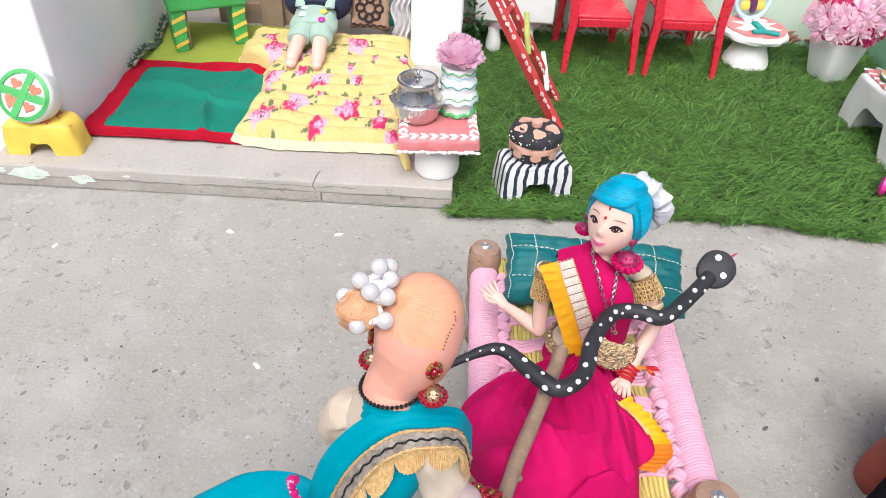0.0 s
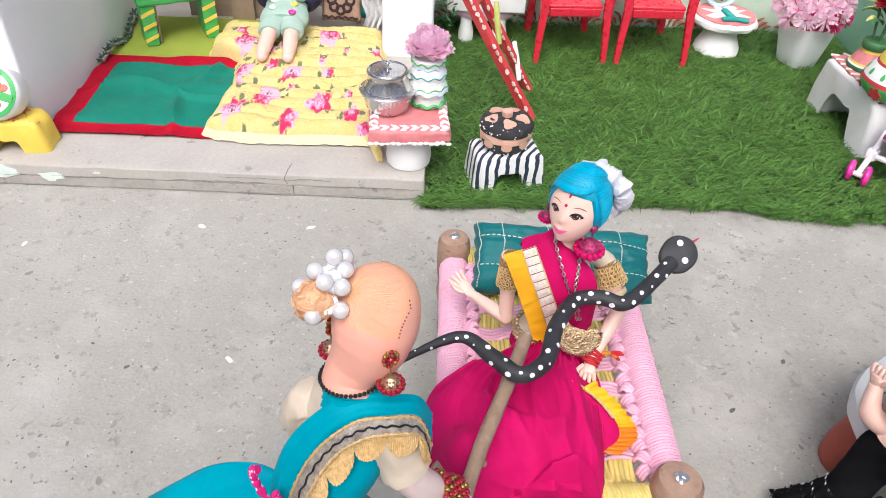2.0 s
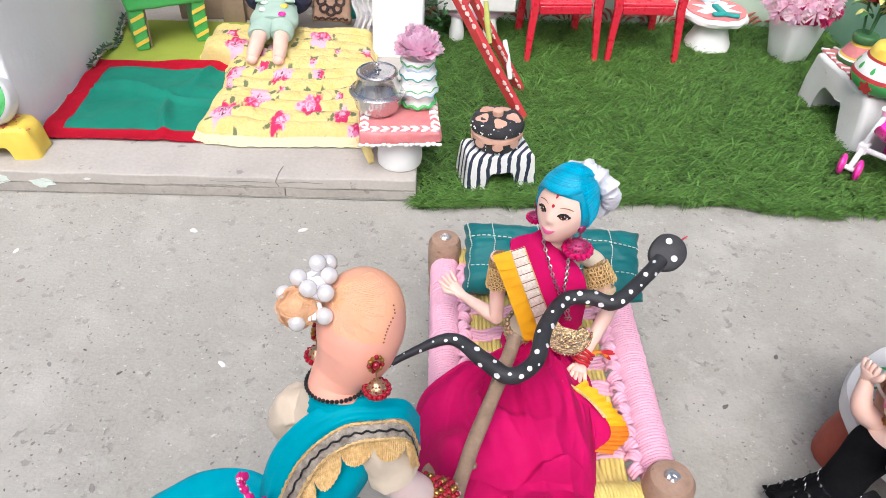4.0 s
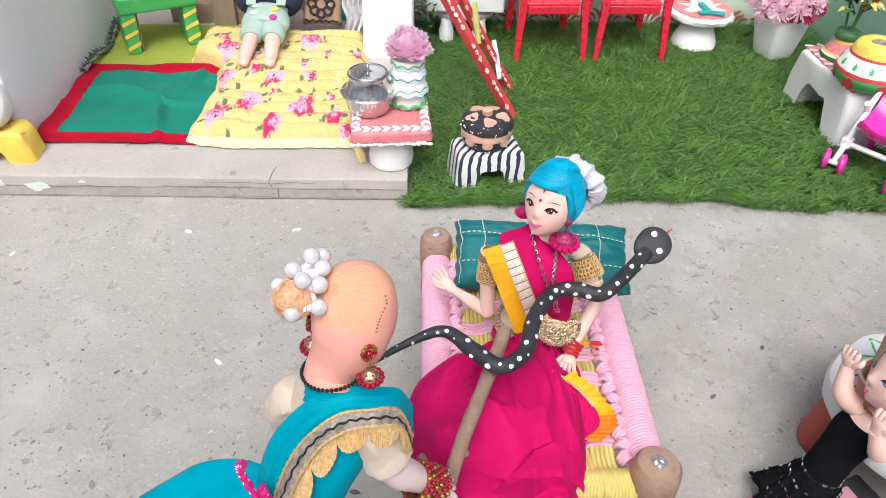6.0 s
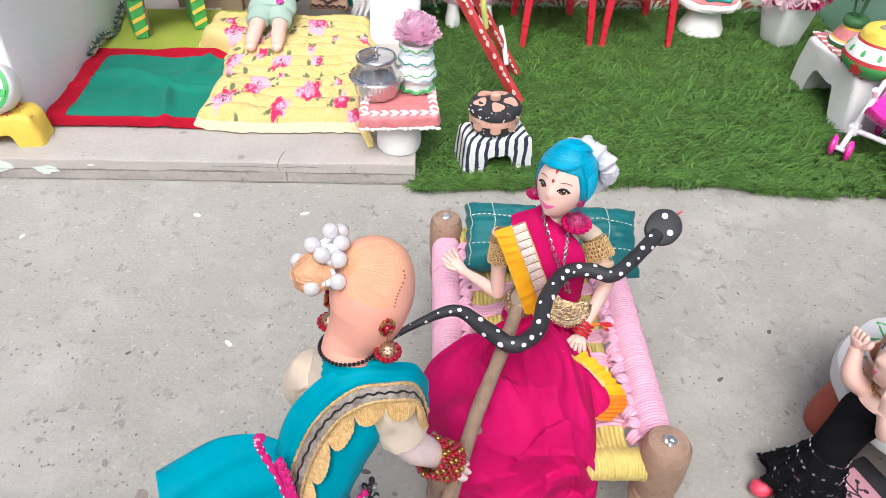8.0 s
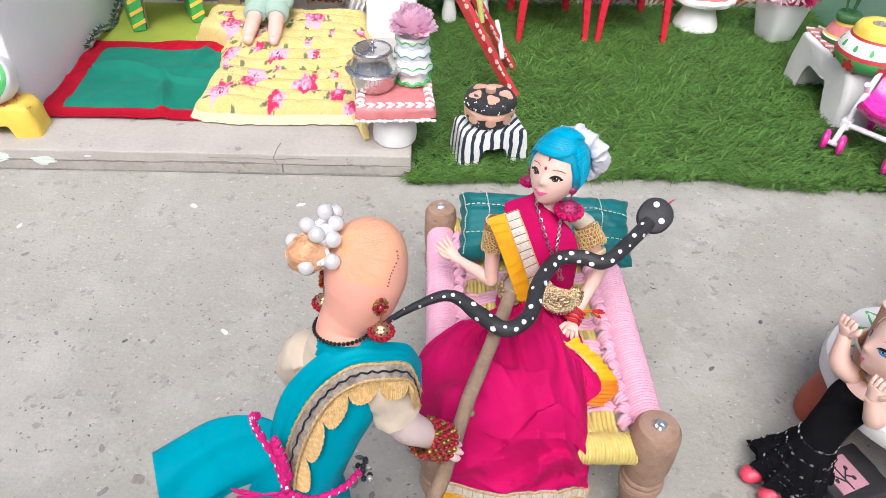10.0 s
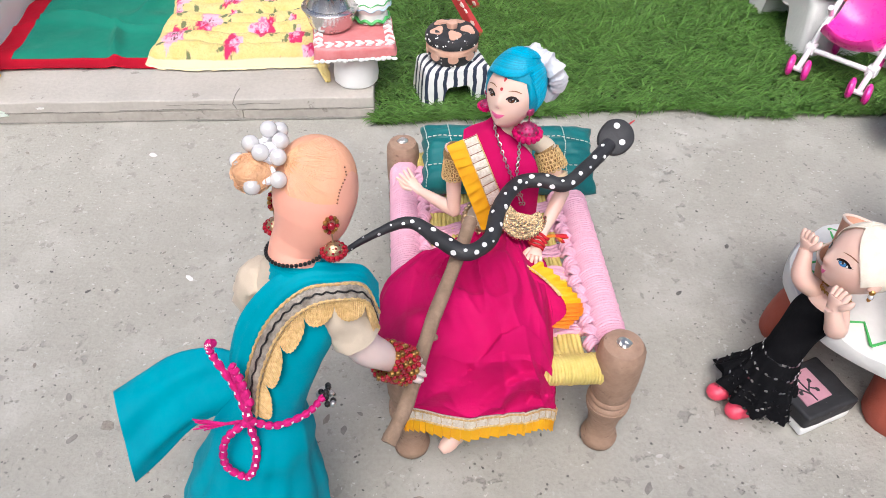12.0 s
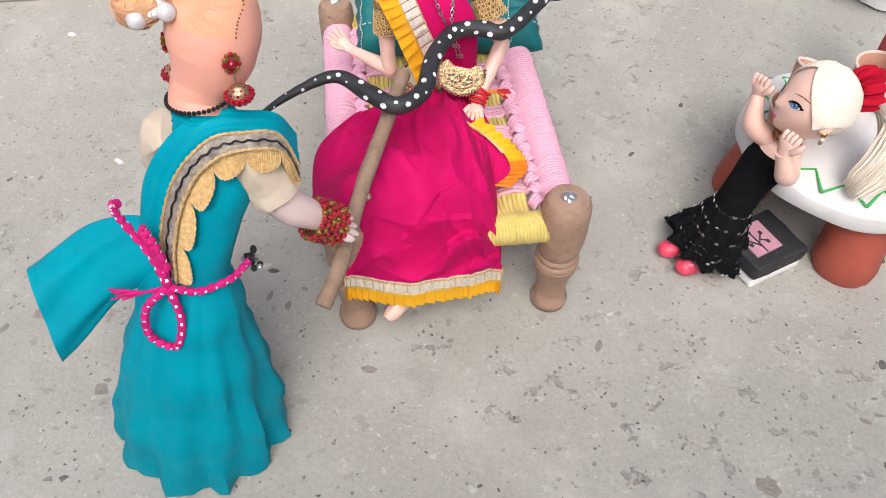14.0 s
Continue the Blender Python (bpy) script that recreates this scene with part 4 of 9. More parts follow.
g = Geo()
NU, NV = 200, 270
g.grid([[quilt_point(u / NU, v / NV) for u in range(NU + 1)] for v in range(NV + 1)])
rim = [quilt_point(u / NU, 0) for u in range(NU + 1)] + [quilt_point(1, v / NV) for v in range(1, NV + 1)] + [quilt_point(u / NU, 1) for u in range(NU - 1, -1, -1)] + [quilt_point(0, v / NV) for v in range(NV - 1, 0, -1)]
qc = Vector((-0.155, 0.20, 0))
rows = []
for k in range(6):
    t = k / 5
    ring = []
    for p in rim:
        out = Vector((p.x - qc.x, (p.y - qc.y) * 0.8, 0)).normalized()
        puff = 0.0030 * math.sin(math.pi * min(1, t * 1.15)) * (1 + 1.4 * noise.noise((p.x * 90, p.y * 90, t * 2))) + 0.0012 * noise.noise((p.x * 240, p.y * 240, t * 5))
        ring.append(Vector((p.x, p.y, lerp(p.z, STEP_TOP + 0.0012, t))) + out * puff)
    rows.append(ring)
g.grid(rows, closed=True)
quilt = thing("blanket", g, yellow_terry, "yellow terry blanket with pink roses, folded on the step", "blanket")
dye = quilt.data.attributes.new("dye", "FLOAT_COLOR", "POINT")
for v_ in quilt.data.vertices:
    c_, k_ = printed(v_.co.x, v_.co.y)
    if v_.co.y < quilt_front(v_.co.x) + 0.0035 or (k_ <= 0 and v_.co.z < STEP_TOP + 0.0075 and v_.co.y < 0.1):
        c_, k_ = (0.78, 0.70, 0.46), 0.8
    dye.data[v_.index].color = (*c_, k_)
tip = Geo().tube(smooth_path([(-0.062, 0.062, 0.040), (-0.055, 0.044, 0.036), (-0.050, 0.030, 0.0285)], 8), [0.008, 0.007, 0.006, 0.006, 0.005, 0.005, 0.004, 0.003], 10, flat=0.5)
part("blanket_corner", tip.lump(0.001, 200), yellow_plain, quilt)

# ---- yellow clay stool with a painted round box leaning on it ----
def clay_stool(name, size, leg, arch, m, mats, label, r=0.008, lump=0.0012, bev=0.0022, splay=0.0):
    """A hand-made stool of one lump: a top and two wide end legs with a rounded gap between."""
    w, d, h = size
    prof = []
    n = 14
    for k in range(n + 1):
        prof.append((-w / 2 + leg + (w - 2 * leg) * k / n, (h - arch) * min(1, 2.0 * math.sin(math.pi * k / n)) ** 0.48))
    outline = [(-w / 2 - 0.003, 0), *prof, (w / 2 + 0.003, 0), (w / 2 + 0.001, h * 0.5), (w / 2 - 0.001, h - r)]
    outline += [(w / 2 - 0.001 - r * (1 - math.cos(q)), h - r + r * math.sin(q)) for q in (math.pi / 2 * k / 4 for k in range(1, 5))]
    outline += [(lerp(w / 2 - r, -w / 2 + r, k / 8), h) for k in range(1, 8)]
    outline += [(-w / 2 + 0.001 + r * (1 - math.sin(q)), h - r + r * math.cos(q)) for q in (math.pi / 2 * k / 4 for k in range(0, 5))]
    outline += [(-w / 2 - 0.001, h * 0.5)]
    g = Geo()
    ring = lambda y, s: [(x * s * (1 + splay * (1 - z / h)), y, z * (1 - (1 - s) * 0.45 * w / h)) for x, z in outline]
    bow = lambda y0, k: ring(y0, 1 - 1.8 * bev / w * (1 - math.sin(math.pi / 2 * k / 4)))
    rows = [bow(-d / 2 + bev * (1 - math.cos(math.pi / 2 * k / 4)), k) for k in range(5)] + [ring(lerp(-d / 2 + bev, d / 2 - bev, k / 8), 1.0) for k in range(1, 8)]
    rows += [bow(d / 2 - bev * (1 - math.cos(math.pi / 2 * k / 4)), k) for k in (4, 3, 2, 1, 0)]
    g.grid(rows, closed=True)
    for rw in (rows[0], rows[-1]):
        g.add(rw, [tuple(range(len(rw)))])
    g.lump(lump, 70)
    ob = thing(name, g, mats, label, "stool", at=m, sharp=50)
    return ob


def flower_outline(r, petals=5, dip=0.45, n=40):
    return [(r * (1 - dip * (0.5 - 0.5 * math.cos(petals * q))) * math.cos(q), r * (1 - dip * (0.5 - 0.5 * math.cos(petals * q))) * math.sin(q)) for q in (2 * math.pi * k / n for k in range(n))]


ystool = clay_stool("clay_stool", (0.076, 0.036, 0.037), 0.023, 0.020, pose(-0.4480, 0.0395, STEP_TOP, 0, 0, 3), yellow_paint, "yellow painted clay stool with orange flowers on the step", 0.010, 0.0022, 0.006)
for x, y, r in ((-0.012, -0.008, 0.006), (0.010, -0.010, 0.006), (0.014, 0.008, 0.007), (-0.002, 0.002, 0.007), (0.026, -0.002, 0.008), (0.030, -0.009, 0.006), (-0.026, 0.006, 0.006)):
    part("painted_flower", Geo().patch(flower_outline(r), 0.0010, m=pose(x, y, 0.0366 - (0.003 if x > 0.024 else 0), 0, 26 if x > 0.024 else 0, x * 900), back=0.003), orange_paint, ystool, "orange painted flower")

DRUM = frame_on((-0.4510, 0.030, 0.0935), (0.02, -0.86, 0.48)) @ Matrix.Rotation(radians(-36), 4, "Z")
drum = empty("round_box", "round white clay box with painted green cross and red hearts", "box", DRUM)
part("body", Geo().revolve([(0.024, -0.026), (0.0275, -0.024), (0.029, -0.014), (0.0292, -0.004), (0.0285, 0.0), (0.0262, 0.0022), (0.012, 0.003)], 36, wob=0.015), white_paint, drum)
part("painted_ring", Geo().add([(r * math.cos(q), r * math.sin(q), z) for q in (2 * math.pi * k / 40 for k in range(40)) for r, z in ((0.0272, 0.0024), (0.0226, 0.0040))],
                             [(2 * k, 2 * ((k + 1) % 40), 2 * ((k + 1) % 40) + 1, 2 * k + 1) for k in range(40)]), green_paint, drum, "green painted ring")
for ang, w in ((20, 0.0042), (100, 0.0036)):
    g = Geo().patch([(-0.0245, -w), (0.0245, -w), (0.0245, w), (-0.0245, w)], 0.0043 + (ang > 50) * 0.0003, m=pose(0, 0, 0, 0, 0, ang), back=-0.0025)
    part("painted_bar", g, green_paint, drum, "green painted bar")
heart = [(0.5 * 16 * math.sin(q) ** 3 / 16, 0.5 * (13 * math.cos(q) - 5 * math.cos(2 * q) - 2 * math.cos(3 * q) - math.cos(4 * q)) / 16) for q in (2 * math.pi * k / 26 for k in range(26))]
for ang, s in ((55, 0.013), (150, 0.012), (240, 0.016), (325, 0.012)):
    m = pose(0.0135 * math.cos(radians(ang + 4)), 0.0135 * math.sin(radians(ang + 4)), 0.0036, 0, 0, 10)
    part("painted_heart", Geo().patch([(x * s, y * s) for x, y in heart], 0.0008, m=m, back=0.001), orange_paint, drum, "coral red painted heart")

# ---- green arched bench with yellow bands ----
arch = empty("arched_bench", "green painted cardboard bench with yellow slanting bands", "bench", pose(-0.3445, 0.318, STEP_TOP + 0.003, 0, 0, 26))
for x in (-0.040, 0.040):
    g = Geo().box((x - 0.009, -0.006, 0), (x + 0.009, 0.052, 0.060), 0.002, 6)
    leg = part("leg", g.lump(0.0012, 60), green_paint, arch)
    for k in range(3):
        b = Geo().patch([(-0.009, -0.003), (0.009, 0.004), (0.009, 0.009), (-0.009, 0.002)], 0.0012, m=frame_on((x, -0.0058, 0.008 + 0.017 * k), (0, -1, 0)), back=0.001)
        part("yellow_band", b, yellow_paint, leg, "yellow painted band")
part("seat", Geo().box((-0.052, -0.010, 0.055), (0.052, 0.056, 0.078), 0.004, 8).lump(0.0015, 50), green_paint, arch)
part("inner_panel", Geo().box((-0.0305, 0.0, 0.0), (-0.0275, 0.050, 0.056), 0.0008, 4), cardboard, arch, "bare brown cardboard")
thing("cardboard_strip", Geo().box((-0.36, 0.412, STEP_TOP + 0.0005), (-0.22, 0.424, STEP_TOP + 0.030), 0.001, 6).lump(0.002, 40), cardboard, "frayed brown cardboard strip on the step", "cardboard")
thing("wooden_board", Geo().box((-0.295, 0.40, STEP_TOP + 0.0005), (-0.262, 0.41, STEP_TOP + 0.16), 0.001, 6).lump(0.0008, 40), cardboard, "pale brown upright board behind the bench", "board")

# ---- dark beaded garland lying along the side wall ----
g = Geo()
random.seed(7)
for k in range(46):
    t = k / 45
    p = Vector((-0.426 + 0.004 * math.sin(t * 5), lerp(0.235, 0.40, t), STEP_TOP + 0.008 + 0.006 * math.sin(t * 9)))
    for s in range(3):
        d = Vector((random.uniform(-1, 1), random.uniform(-1, 1), random.uniform(-0.4, 1))).normalized()
        g.tube([p, p + d * 0.004, p + d * 0.008], [0.0012, 0.0014, 0.0004], 5)
gar = thing("garland", g, garland_green, "dark green tinsel garland along the wall", "garland", weld=False)
part("cord", Geo().tube([(-0.424 + 0.004 * math.sin(t * 5), lerp(0.235, 0.40, t), STEP_TOP + 0.008 + 0.006 * math.sin(t * 9)) for t in span(0, 1, 20)], 0.0022, 8), grey_lace, gar, "silvery cord")


# ---- cushions at the back of the blanket ----
CRO = pose(-0.128, 0.362, 0.078, 68, 0, -4)
cro = cushion("crochet_cushion", (0.056, 0.056), 0.016, CRO, brown_cloth, "brown crochet cushion with a dark flower", n=16)
for k in range(8):
    q = 2 * math.pi * k / 8
    ring = [(0.013 * math.cos(q) + 0.0056 * math.cos(w), 0.013 * math.sin(q) + 0.0056 * math.sin(w), 0.0090) for w in (2 * math.pi * i / 12 for i in range(13))]
    part("crochet_petal", Geo().tube([CRO @ Vector(p) for p in ring], 0.0019, 6, caps=False), dark_crochet, cro)
for y in (-0.023, 0.023):
    part("crochet_edge", Geo().tube([CRO @ Vector((lerp(-0.024, 0.024, i / 20), y + 0.0012 * math.sin(i * 1.6), 0.0062)) for i in range(21)], 0.0016, 6), dark_crochet, cro)
cushion("teal_cushion", (0.050, 0.05), 0.018, pose(-0.098, 0.385, 0.070, 60, 0, 5), teal_paint, "dark teal cushion behind the crochet cushion", n=14)
g = Geo()
g.grid([[(lerp(-0.096, -0.070, i / 20) + 0.003 * math.sin(j * 0.9), 0.352 - 0.006 * math.sin(i * 1.1 + j * 0.2) - 0.004 * j / 14, lerp(0.115, 0.034, j / 14) + 0.002 * math.sin(i * 1.4)) for i in range(21)] for j in range(15)])
thing("lace_cloth", g, white_cloth, "crumpled white lace cloth hanging beside the pillar", "cloth")
cushion("yellow_cushion", (0.045, 0.05), 0.02, pose(-0.085, 0.395, 0.125, 60, 0, 0), yellow_paint, "bright yellow cushion at the back of the house", n=14)

# ---- doll lying on the blanket: legs, mint shorts, dark shirt ----
g = Geo()
for x0, x1 in ((-0.2150, -0.2120), (-0.1820, -0.1850)):
    g.tube(smooth_path([(x0, 0.226, 0.0545), (x0, 0.236, 0.0575), (lerp(x0, x1, 0.5), 0.26, 0.063), (x1, 0.290, 0.068), (x1, 0.31, 0.072)], 14), [0.0066, 0.0074, 0.0080, 0.0086, 0.0090, 0.0093, 0.0096, 0.0099, 0.010, 0.0102, 0.0104, 0.0104, 0.0104, 0.0104], 16, 0)
    g.ball((x0, 0.2250, 0.0535), (0.0074, 0.0082, 0.0066), 16, 0)
g.tube(smooth_path([(-0.198, 0.290, 0.071), (-0.198, 0.305, 0.073), (-0.199, 0.325, 0.078), (-0.200, 0.345, 0.085), (-0.200, 0.352, 0.09)], 14), [0.0270, 0.0310, 0.0325, 0.0325, 0.032, 0.031, 0.0285, 0.028, 0.0275, 0.027, 0.0265, 0.026, 0.024, 0.020], 24, 1, flat=0.5)
for x_ in (-0.2130, -0.1840):
    g.tube(smooth_path([(x_, 0.270, 0.0655), (x_, 0.280, 0.068), (x_ * 0.6 - 0.0792, 0.300, 0.072)], 8), [0.0140, 0.0148, 0.0152, 0.0155, 0.0158, 0.016, 0.016, 0.015], 20, 1, flat=0.8)
g.tube(smooth_path([(-0.199, 0.332, 0.080), (-0.199, 0.350, 0.090), (-0.199, 0.372, 0.115), (-0.199, 0.388, 0.16)], 10), [0.034, 0.042, 0.046, 0.047, 0.046, 0.044, 0.041, 0.036, 0.030, 0.016], 28, 2, flat=0.62)
for x_ in (-0.218, -0.178):
    g.tube(smooth_path([(x_, 0.318, 0.092), (x_, 0.334, 0.106), (x_, 0.345, 0.135), (x_, 0.362, 0.165)], 12), 0.0065, 12, 1, flat=0.35)
    g.ball((x_, 0.3285, 0.1075), (0.0040, 0.0030, 0.0040), 10, 4)
g.tube(smooth_path([(-0.226, 0.385, 0.14), (-0.236, 0.362, 0.115), (-0.232, 0.346, 0.092)], 8), [0.011, 0.011, 0.011, 0.0105, 0.010, 0.010, 0.009, 0.007], 12, 2)
g.tube(smooth_path([(-0.172, 0.385, 0.14), (-0.158, 0.362, 0.12), (-0.162, 0.343, 0.10)], 8), [0.011, 0.011, 0.011, 0.010, 0.008, 0.007, 0.0065, 0.005], 12, slot_of=lambda i, j: 2 if i < 4 else 0)
g.ball((-0.200, 0.392, 0.185), (0.024, 0.025, 0.027), 20, 0)
for x, y, z, s in ((-0.1850, 0.2925, 0.0865, 4), (-0.1850, 0.3120, 0.0895, 3), (-0.2120, 0.3020, 0.0880, 5), (-0.2130, 0.3200, 0.0905, 5)):
    g.ball((x, y, z), (0.0052, 0.0060, 0.0026), 12, s)
thing("lying_doll", g, [skin_pale, mint_cloth, navy_cloth, yellow_paint, pink_plastic, flake_mint], "small doll in mint spotted shorts resting on the blanket", "doll")

# ---- pink mushroom table ----
table = empty("mushroom_table", "small pink clay table with white chevrons and round white foot", "table", pose(-0.019, 0.037, STEP_TOP, 0, 0, 4))
part("foot", Geo().revolve([(0.020, 0.0), (0.0235, 0.002), (0.0245, 0.010), (0.0235, 0.022), (0.0215, 0.032), (0.020, 0.0445)], 32, wob=0.02).lump(0.0008, 80), white_paint, table, "white painted clay foot")
slab = part("tabletop", Geo().box((-0.0425, -0.036, 0.043), (0.0425, 0.036, 0.058), 0.0040, 16).lump(0.0022, 70), coral_paint, table)
for k in range(15):
    part("paint_drip", Geo().ball((lerp(-0.040, 0.040, k / 14), -0.0355, 0.0440 + 0.0006 * math.sin(k * 2.1)), (0.0034, 0.0022, 0.0022 + 0.0006 * math.sin(k * 1.7)), 10), white_paint, slab, "white paint along the lower edge")
chev = [(-0.0035, 0.0032), (0.0005, 0.0032), (0.0040, 0.0), (0.0005, -0.0032), (-0.0035, -0.0032), (0.0002, 0.0)]
ch_mesh = mesh_of("chevron", Geo().patch(chev, 0.0012, back=0.001), white_paint)
spots = [(lerp(-0.036, 0.036, k / 7), -0.0285, 0) for k in range(8)] + [(s * 0.0365, lerp(-0.018, 0.028, k / 4), 90) for k in range(5) for s in (-1, 1)]
for x, y, q in spots:
    c = new("chevron", ch_mesh)
    c.parent, c.matrix_basis = slab, pose(x, y, 0.0580, 0, 0, q + 10 * math.sin(x * 900 + y * 700)) @ Matrix.Diagonal((1.3, 1.45, 1.2, 1))

# steel pot
pot = empty("steel_pot", "shiny steel cooking pot with domed lid on the pink table", "pot", pose(-0.042, 0.049, 0.0845))
part("body", Geo().revolve([(0.017, 0.0), (0.0205, 0.0008), (0.0235, 0.005), (0.0252, 0.012), (0.0258, 0.0195), (0.0262, 0.0210), (0.0296, 0.0216), (0.0300, 0.0228), (0.0285, 0.0242), (0.0250, 0.0252), (0.0228, 0.0300), (0.0206, 0.0362), (0.0200, 0.0395), (0.0204, 0.0410), (0.0218, 0.0418), (0.0218, 0.0430), (0.0204, 0.0434)], 48), steel, pot)
lid = part("lid", Geo().revolve([(0.0204, 0.0432), (0.0208, 0.0444), (0.0200, 0.0450), (0.0190, 0.0446), (0.0182, 0.0440), (0.0120, 0.0446), (0.0060, 0.0454), (0.0030, 0.0458)], 48), steel, pot)
part("knob", Geo().revolve([(0.0050, 0.0456), (0.0022, 0.0464), (0.0014, 0.0480), (0.0014, 0.0500), (0.0022, 0.0508), (0.0028, 0.0522), (0.0022, 0.0534), (0.0006, 0.0538)], 20), steel, lid)
part("handle", Geo().tube([(0.0283 * math.cos(q), -0.0283 * abs(math.sin(q)) * 0.75, 0.024 - 0.012 * math.sin(q)) for q in span(-0.1, 3.24, 24)], 0.0008, 8), steel, pot)

# wavy vase with a pink carnation
vase = empty("wavy_vase", "white ribbed vase with green and blue wavy lines, pink carnation", "vase", pose(0.000, 0.063, 0.0845))
VP = [(0.0150, 0.0), (0.0170, 0.001), (0.0180, 0.005), (0.0160, 0.010), (0.0165, 0.0125), (0.0205, 0.0175), (0.0210, 0.022), (0.0180, 0.0275), (0.0172, 0.030), (0.0190, 0.0345), (0.0192, 0.039), (0.0165, 0.043), (0.0160, 0.0455), (0.0178, 0.050), (0.0180, 0.053), (0.0150, 0.0545), (0.0145, 0.050)]
part("body", Geo().revolve(VP, 40, wob=0.01), white_paint, vase)


def vp_radius(h):
    for (r0, h0), (r1, h1) in zip(VP, VP[1:]):
        if h0 <= h <= h1:
            return lerp(r0, r1, (h - h0) / max(h1 - h0, 1e-6))
    return 0.018


for h, mt, r in ((0.0045, green_paint, 0.0020), (0.0185, blue_paint, 0.0009), (0.0235, green_paint, 0.0007), (0.0365, teal_paint, 0.0007), (0.0300, white_paint, 0.0006), (0.0510, green_paint, 0.0008), (0.0458, blue_paint, 0.0009)):
    pts = [((vp_radius(h) + 0.0003) * math.cos(q), (vp_radius(h) + 0.0003) * math.sin(q), h + 0.0014 * math.sin(9 * q)) for q in span(0, 2 * math.pi, 72)]
    part("painted_wave", Geo().tube(pts, r, 5, flat=1.0, caps=False), mt, vase, "painted wavy line")


def carnation(name, parent, c, r, material, layers=5, seed=3, tilt=0.0):
    """A ball of frilled petals that rise from the middle and curl outwards at a toothed edge."""
    random.seed(seed)
    g = Geo()
    for layer in range(layers):
        n = 15 - 2 * layer if layer < layers - 1 else 5
        el = lerp(-0.15, 1.30, layer / (layers - 1))
        for k in range(n):
            q = 2 * math.pi * (k + layer * 0.5) / n + random.uniform(-0.2, 0.2)
            e_ = el + random.uniform(-0.12, 0.12)
            d = Vector((math.cos(e_) * math.cos(q), math.cos(e_) * math.sin(q), math.sin(e_)))
            side = Vector((-math.sin(q), math.cos(q), 0))
            fall = d.cross(side)
            rr, curl, ph = r * random.uniform(0.86, 1.06), random.uniform(0.18, 0.42), random.uniform(0, 6.28)
            rows = []
            for i in range(7):
                t = i / 6
                row = []
                for j in range(13):
                    u = (j / 12 - 0.5) * 2
                    tip = (0.07 if j % 2 else -0.02) if i == 6 else 0
                    out = rr * (t * (1.0 - 0.16 * u * u * t) - 0.22 * curl * t ** 4 + tip)
                    frill = rr * 0.085 * t * t * math.sin(u * 5.5 + ph)
                    row.append(Vector(c) + d * (out + 0.0006) + side * rr * 0.40 * u * t ** 0.75 + fall * (rr * curl * t ** 3 + frill))
                rows.append(row)
            g.grid(rows)
    return part(name, g, material, parent, weld=False, sharp=0)


carnation("carnation", vase, (0, 0, 0.061), 0.0255, petal_pink, 7)

# ---- striped stool with a black and pink clay pot ----
clay_stool("striped_stool", (0.076, 0.046, 0.041), 0.020, 0.020, pose(0.0880, 0.0445, 0.004, 0, 0, 12), striped, "white clay stool with navy stripes on the turf", 0.007, 0.001)
cake = empty("painted_clay_pot", "black painted clay pot with pink blotches on a striped stool", "pot", pose(0.086, 0.048, 0.0445))
part("body", Geo().revolve([(0.017, 0.0), (0.022, 0.001), (0.0255, 0.007), (0.0265, 0.014)], 36, wob=0.02).lump(0.0010, 90), specked_black, cake)
part("middle_band", Geo().revolve([(0.0255, 0.0138), (0.0280, 0.0155), (0.0285, 0.021), (0.0268, 0.0235)], 36, wob=0.02).lump(0.0012, 140), clay_pink, cake, "pale pink clay band")
lid = part("lid", Geo().revolve([(0.0260, 0.0225), (0.0290, 0.0240), (0.0295, 0.0290), (0.0270, 0.0335), (0.0180, 0.0365), (0.0060, 0.0375)], 36, wob=0.02).lump(0.0010, 90), specked_black, cake)
for k in range(5):
    q = 2 * math.pi * k / 5 - 1.5
    part("pink_blotch", Geo().patch(flower_outline(0.0078 + 0.0012 * math.sin(k * 2.3), 3, 0.28), 0.0010, m=frame_on((0.0175 * math.cos(q), 0.0175 * math.sin(q), 0.0360), (0.28 * math.cos(q), 0.28 * math.sin(q), 1)), back=0.003), clay_pink, lid, "pink clay blotch")
for k in range(8):
    q = 2 * math.pi * k / 8
    part("pink_scallop", Geo().patch(flower_outline(0.0058, 2, 0.2), 0.0014, m=frame_on((0.0262 * math.cos(q), 0.0262 * math.sin(q), 0.0125), (math.cos(q), math.sin(q), -0.1)), back=0.003), clay_pink, cake, "pink painted scallop")
part("knob", Geo().revolve([(0.0055, 0.0370), (0.0060, 0.0400), (0.0058, 0.0430), (0.0045, 0.0440)], 18, wob=0.03), clay_pink, lid)

random.seed(44)
for k in range(30):
    q, up_ = random.uniform(3.2, 6.2), random.random()
    rr, zz = (random.uniform(0.021, 0.0285), 0.0352) if up_ < 0.4 else (0.0296, random.uniform(0.0235, 0.0310)) if up_ < 0.75 else (0.0262, random.uniform(0.003, 0.010))
    zz = 0.0366 - 0.0034 * ((rr - 0.018) / 0.009) if up_ < 0.4 else zz
    part("white_speck", Geo().ball((rr * math.cos(q), rr * math.sin(q), zz), random.uniform(0.0006, 0.0012), 6), white_paint, cake)

# ---- red wooden ladder toy with white scalloped edges ----
lad = empty("toy_ladder", "red painted wooden ladder toy with white scallops, leaning on turf", "ladder")


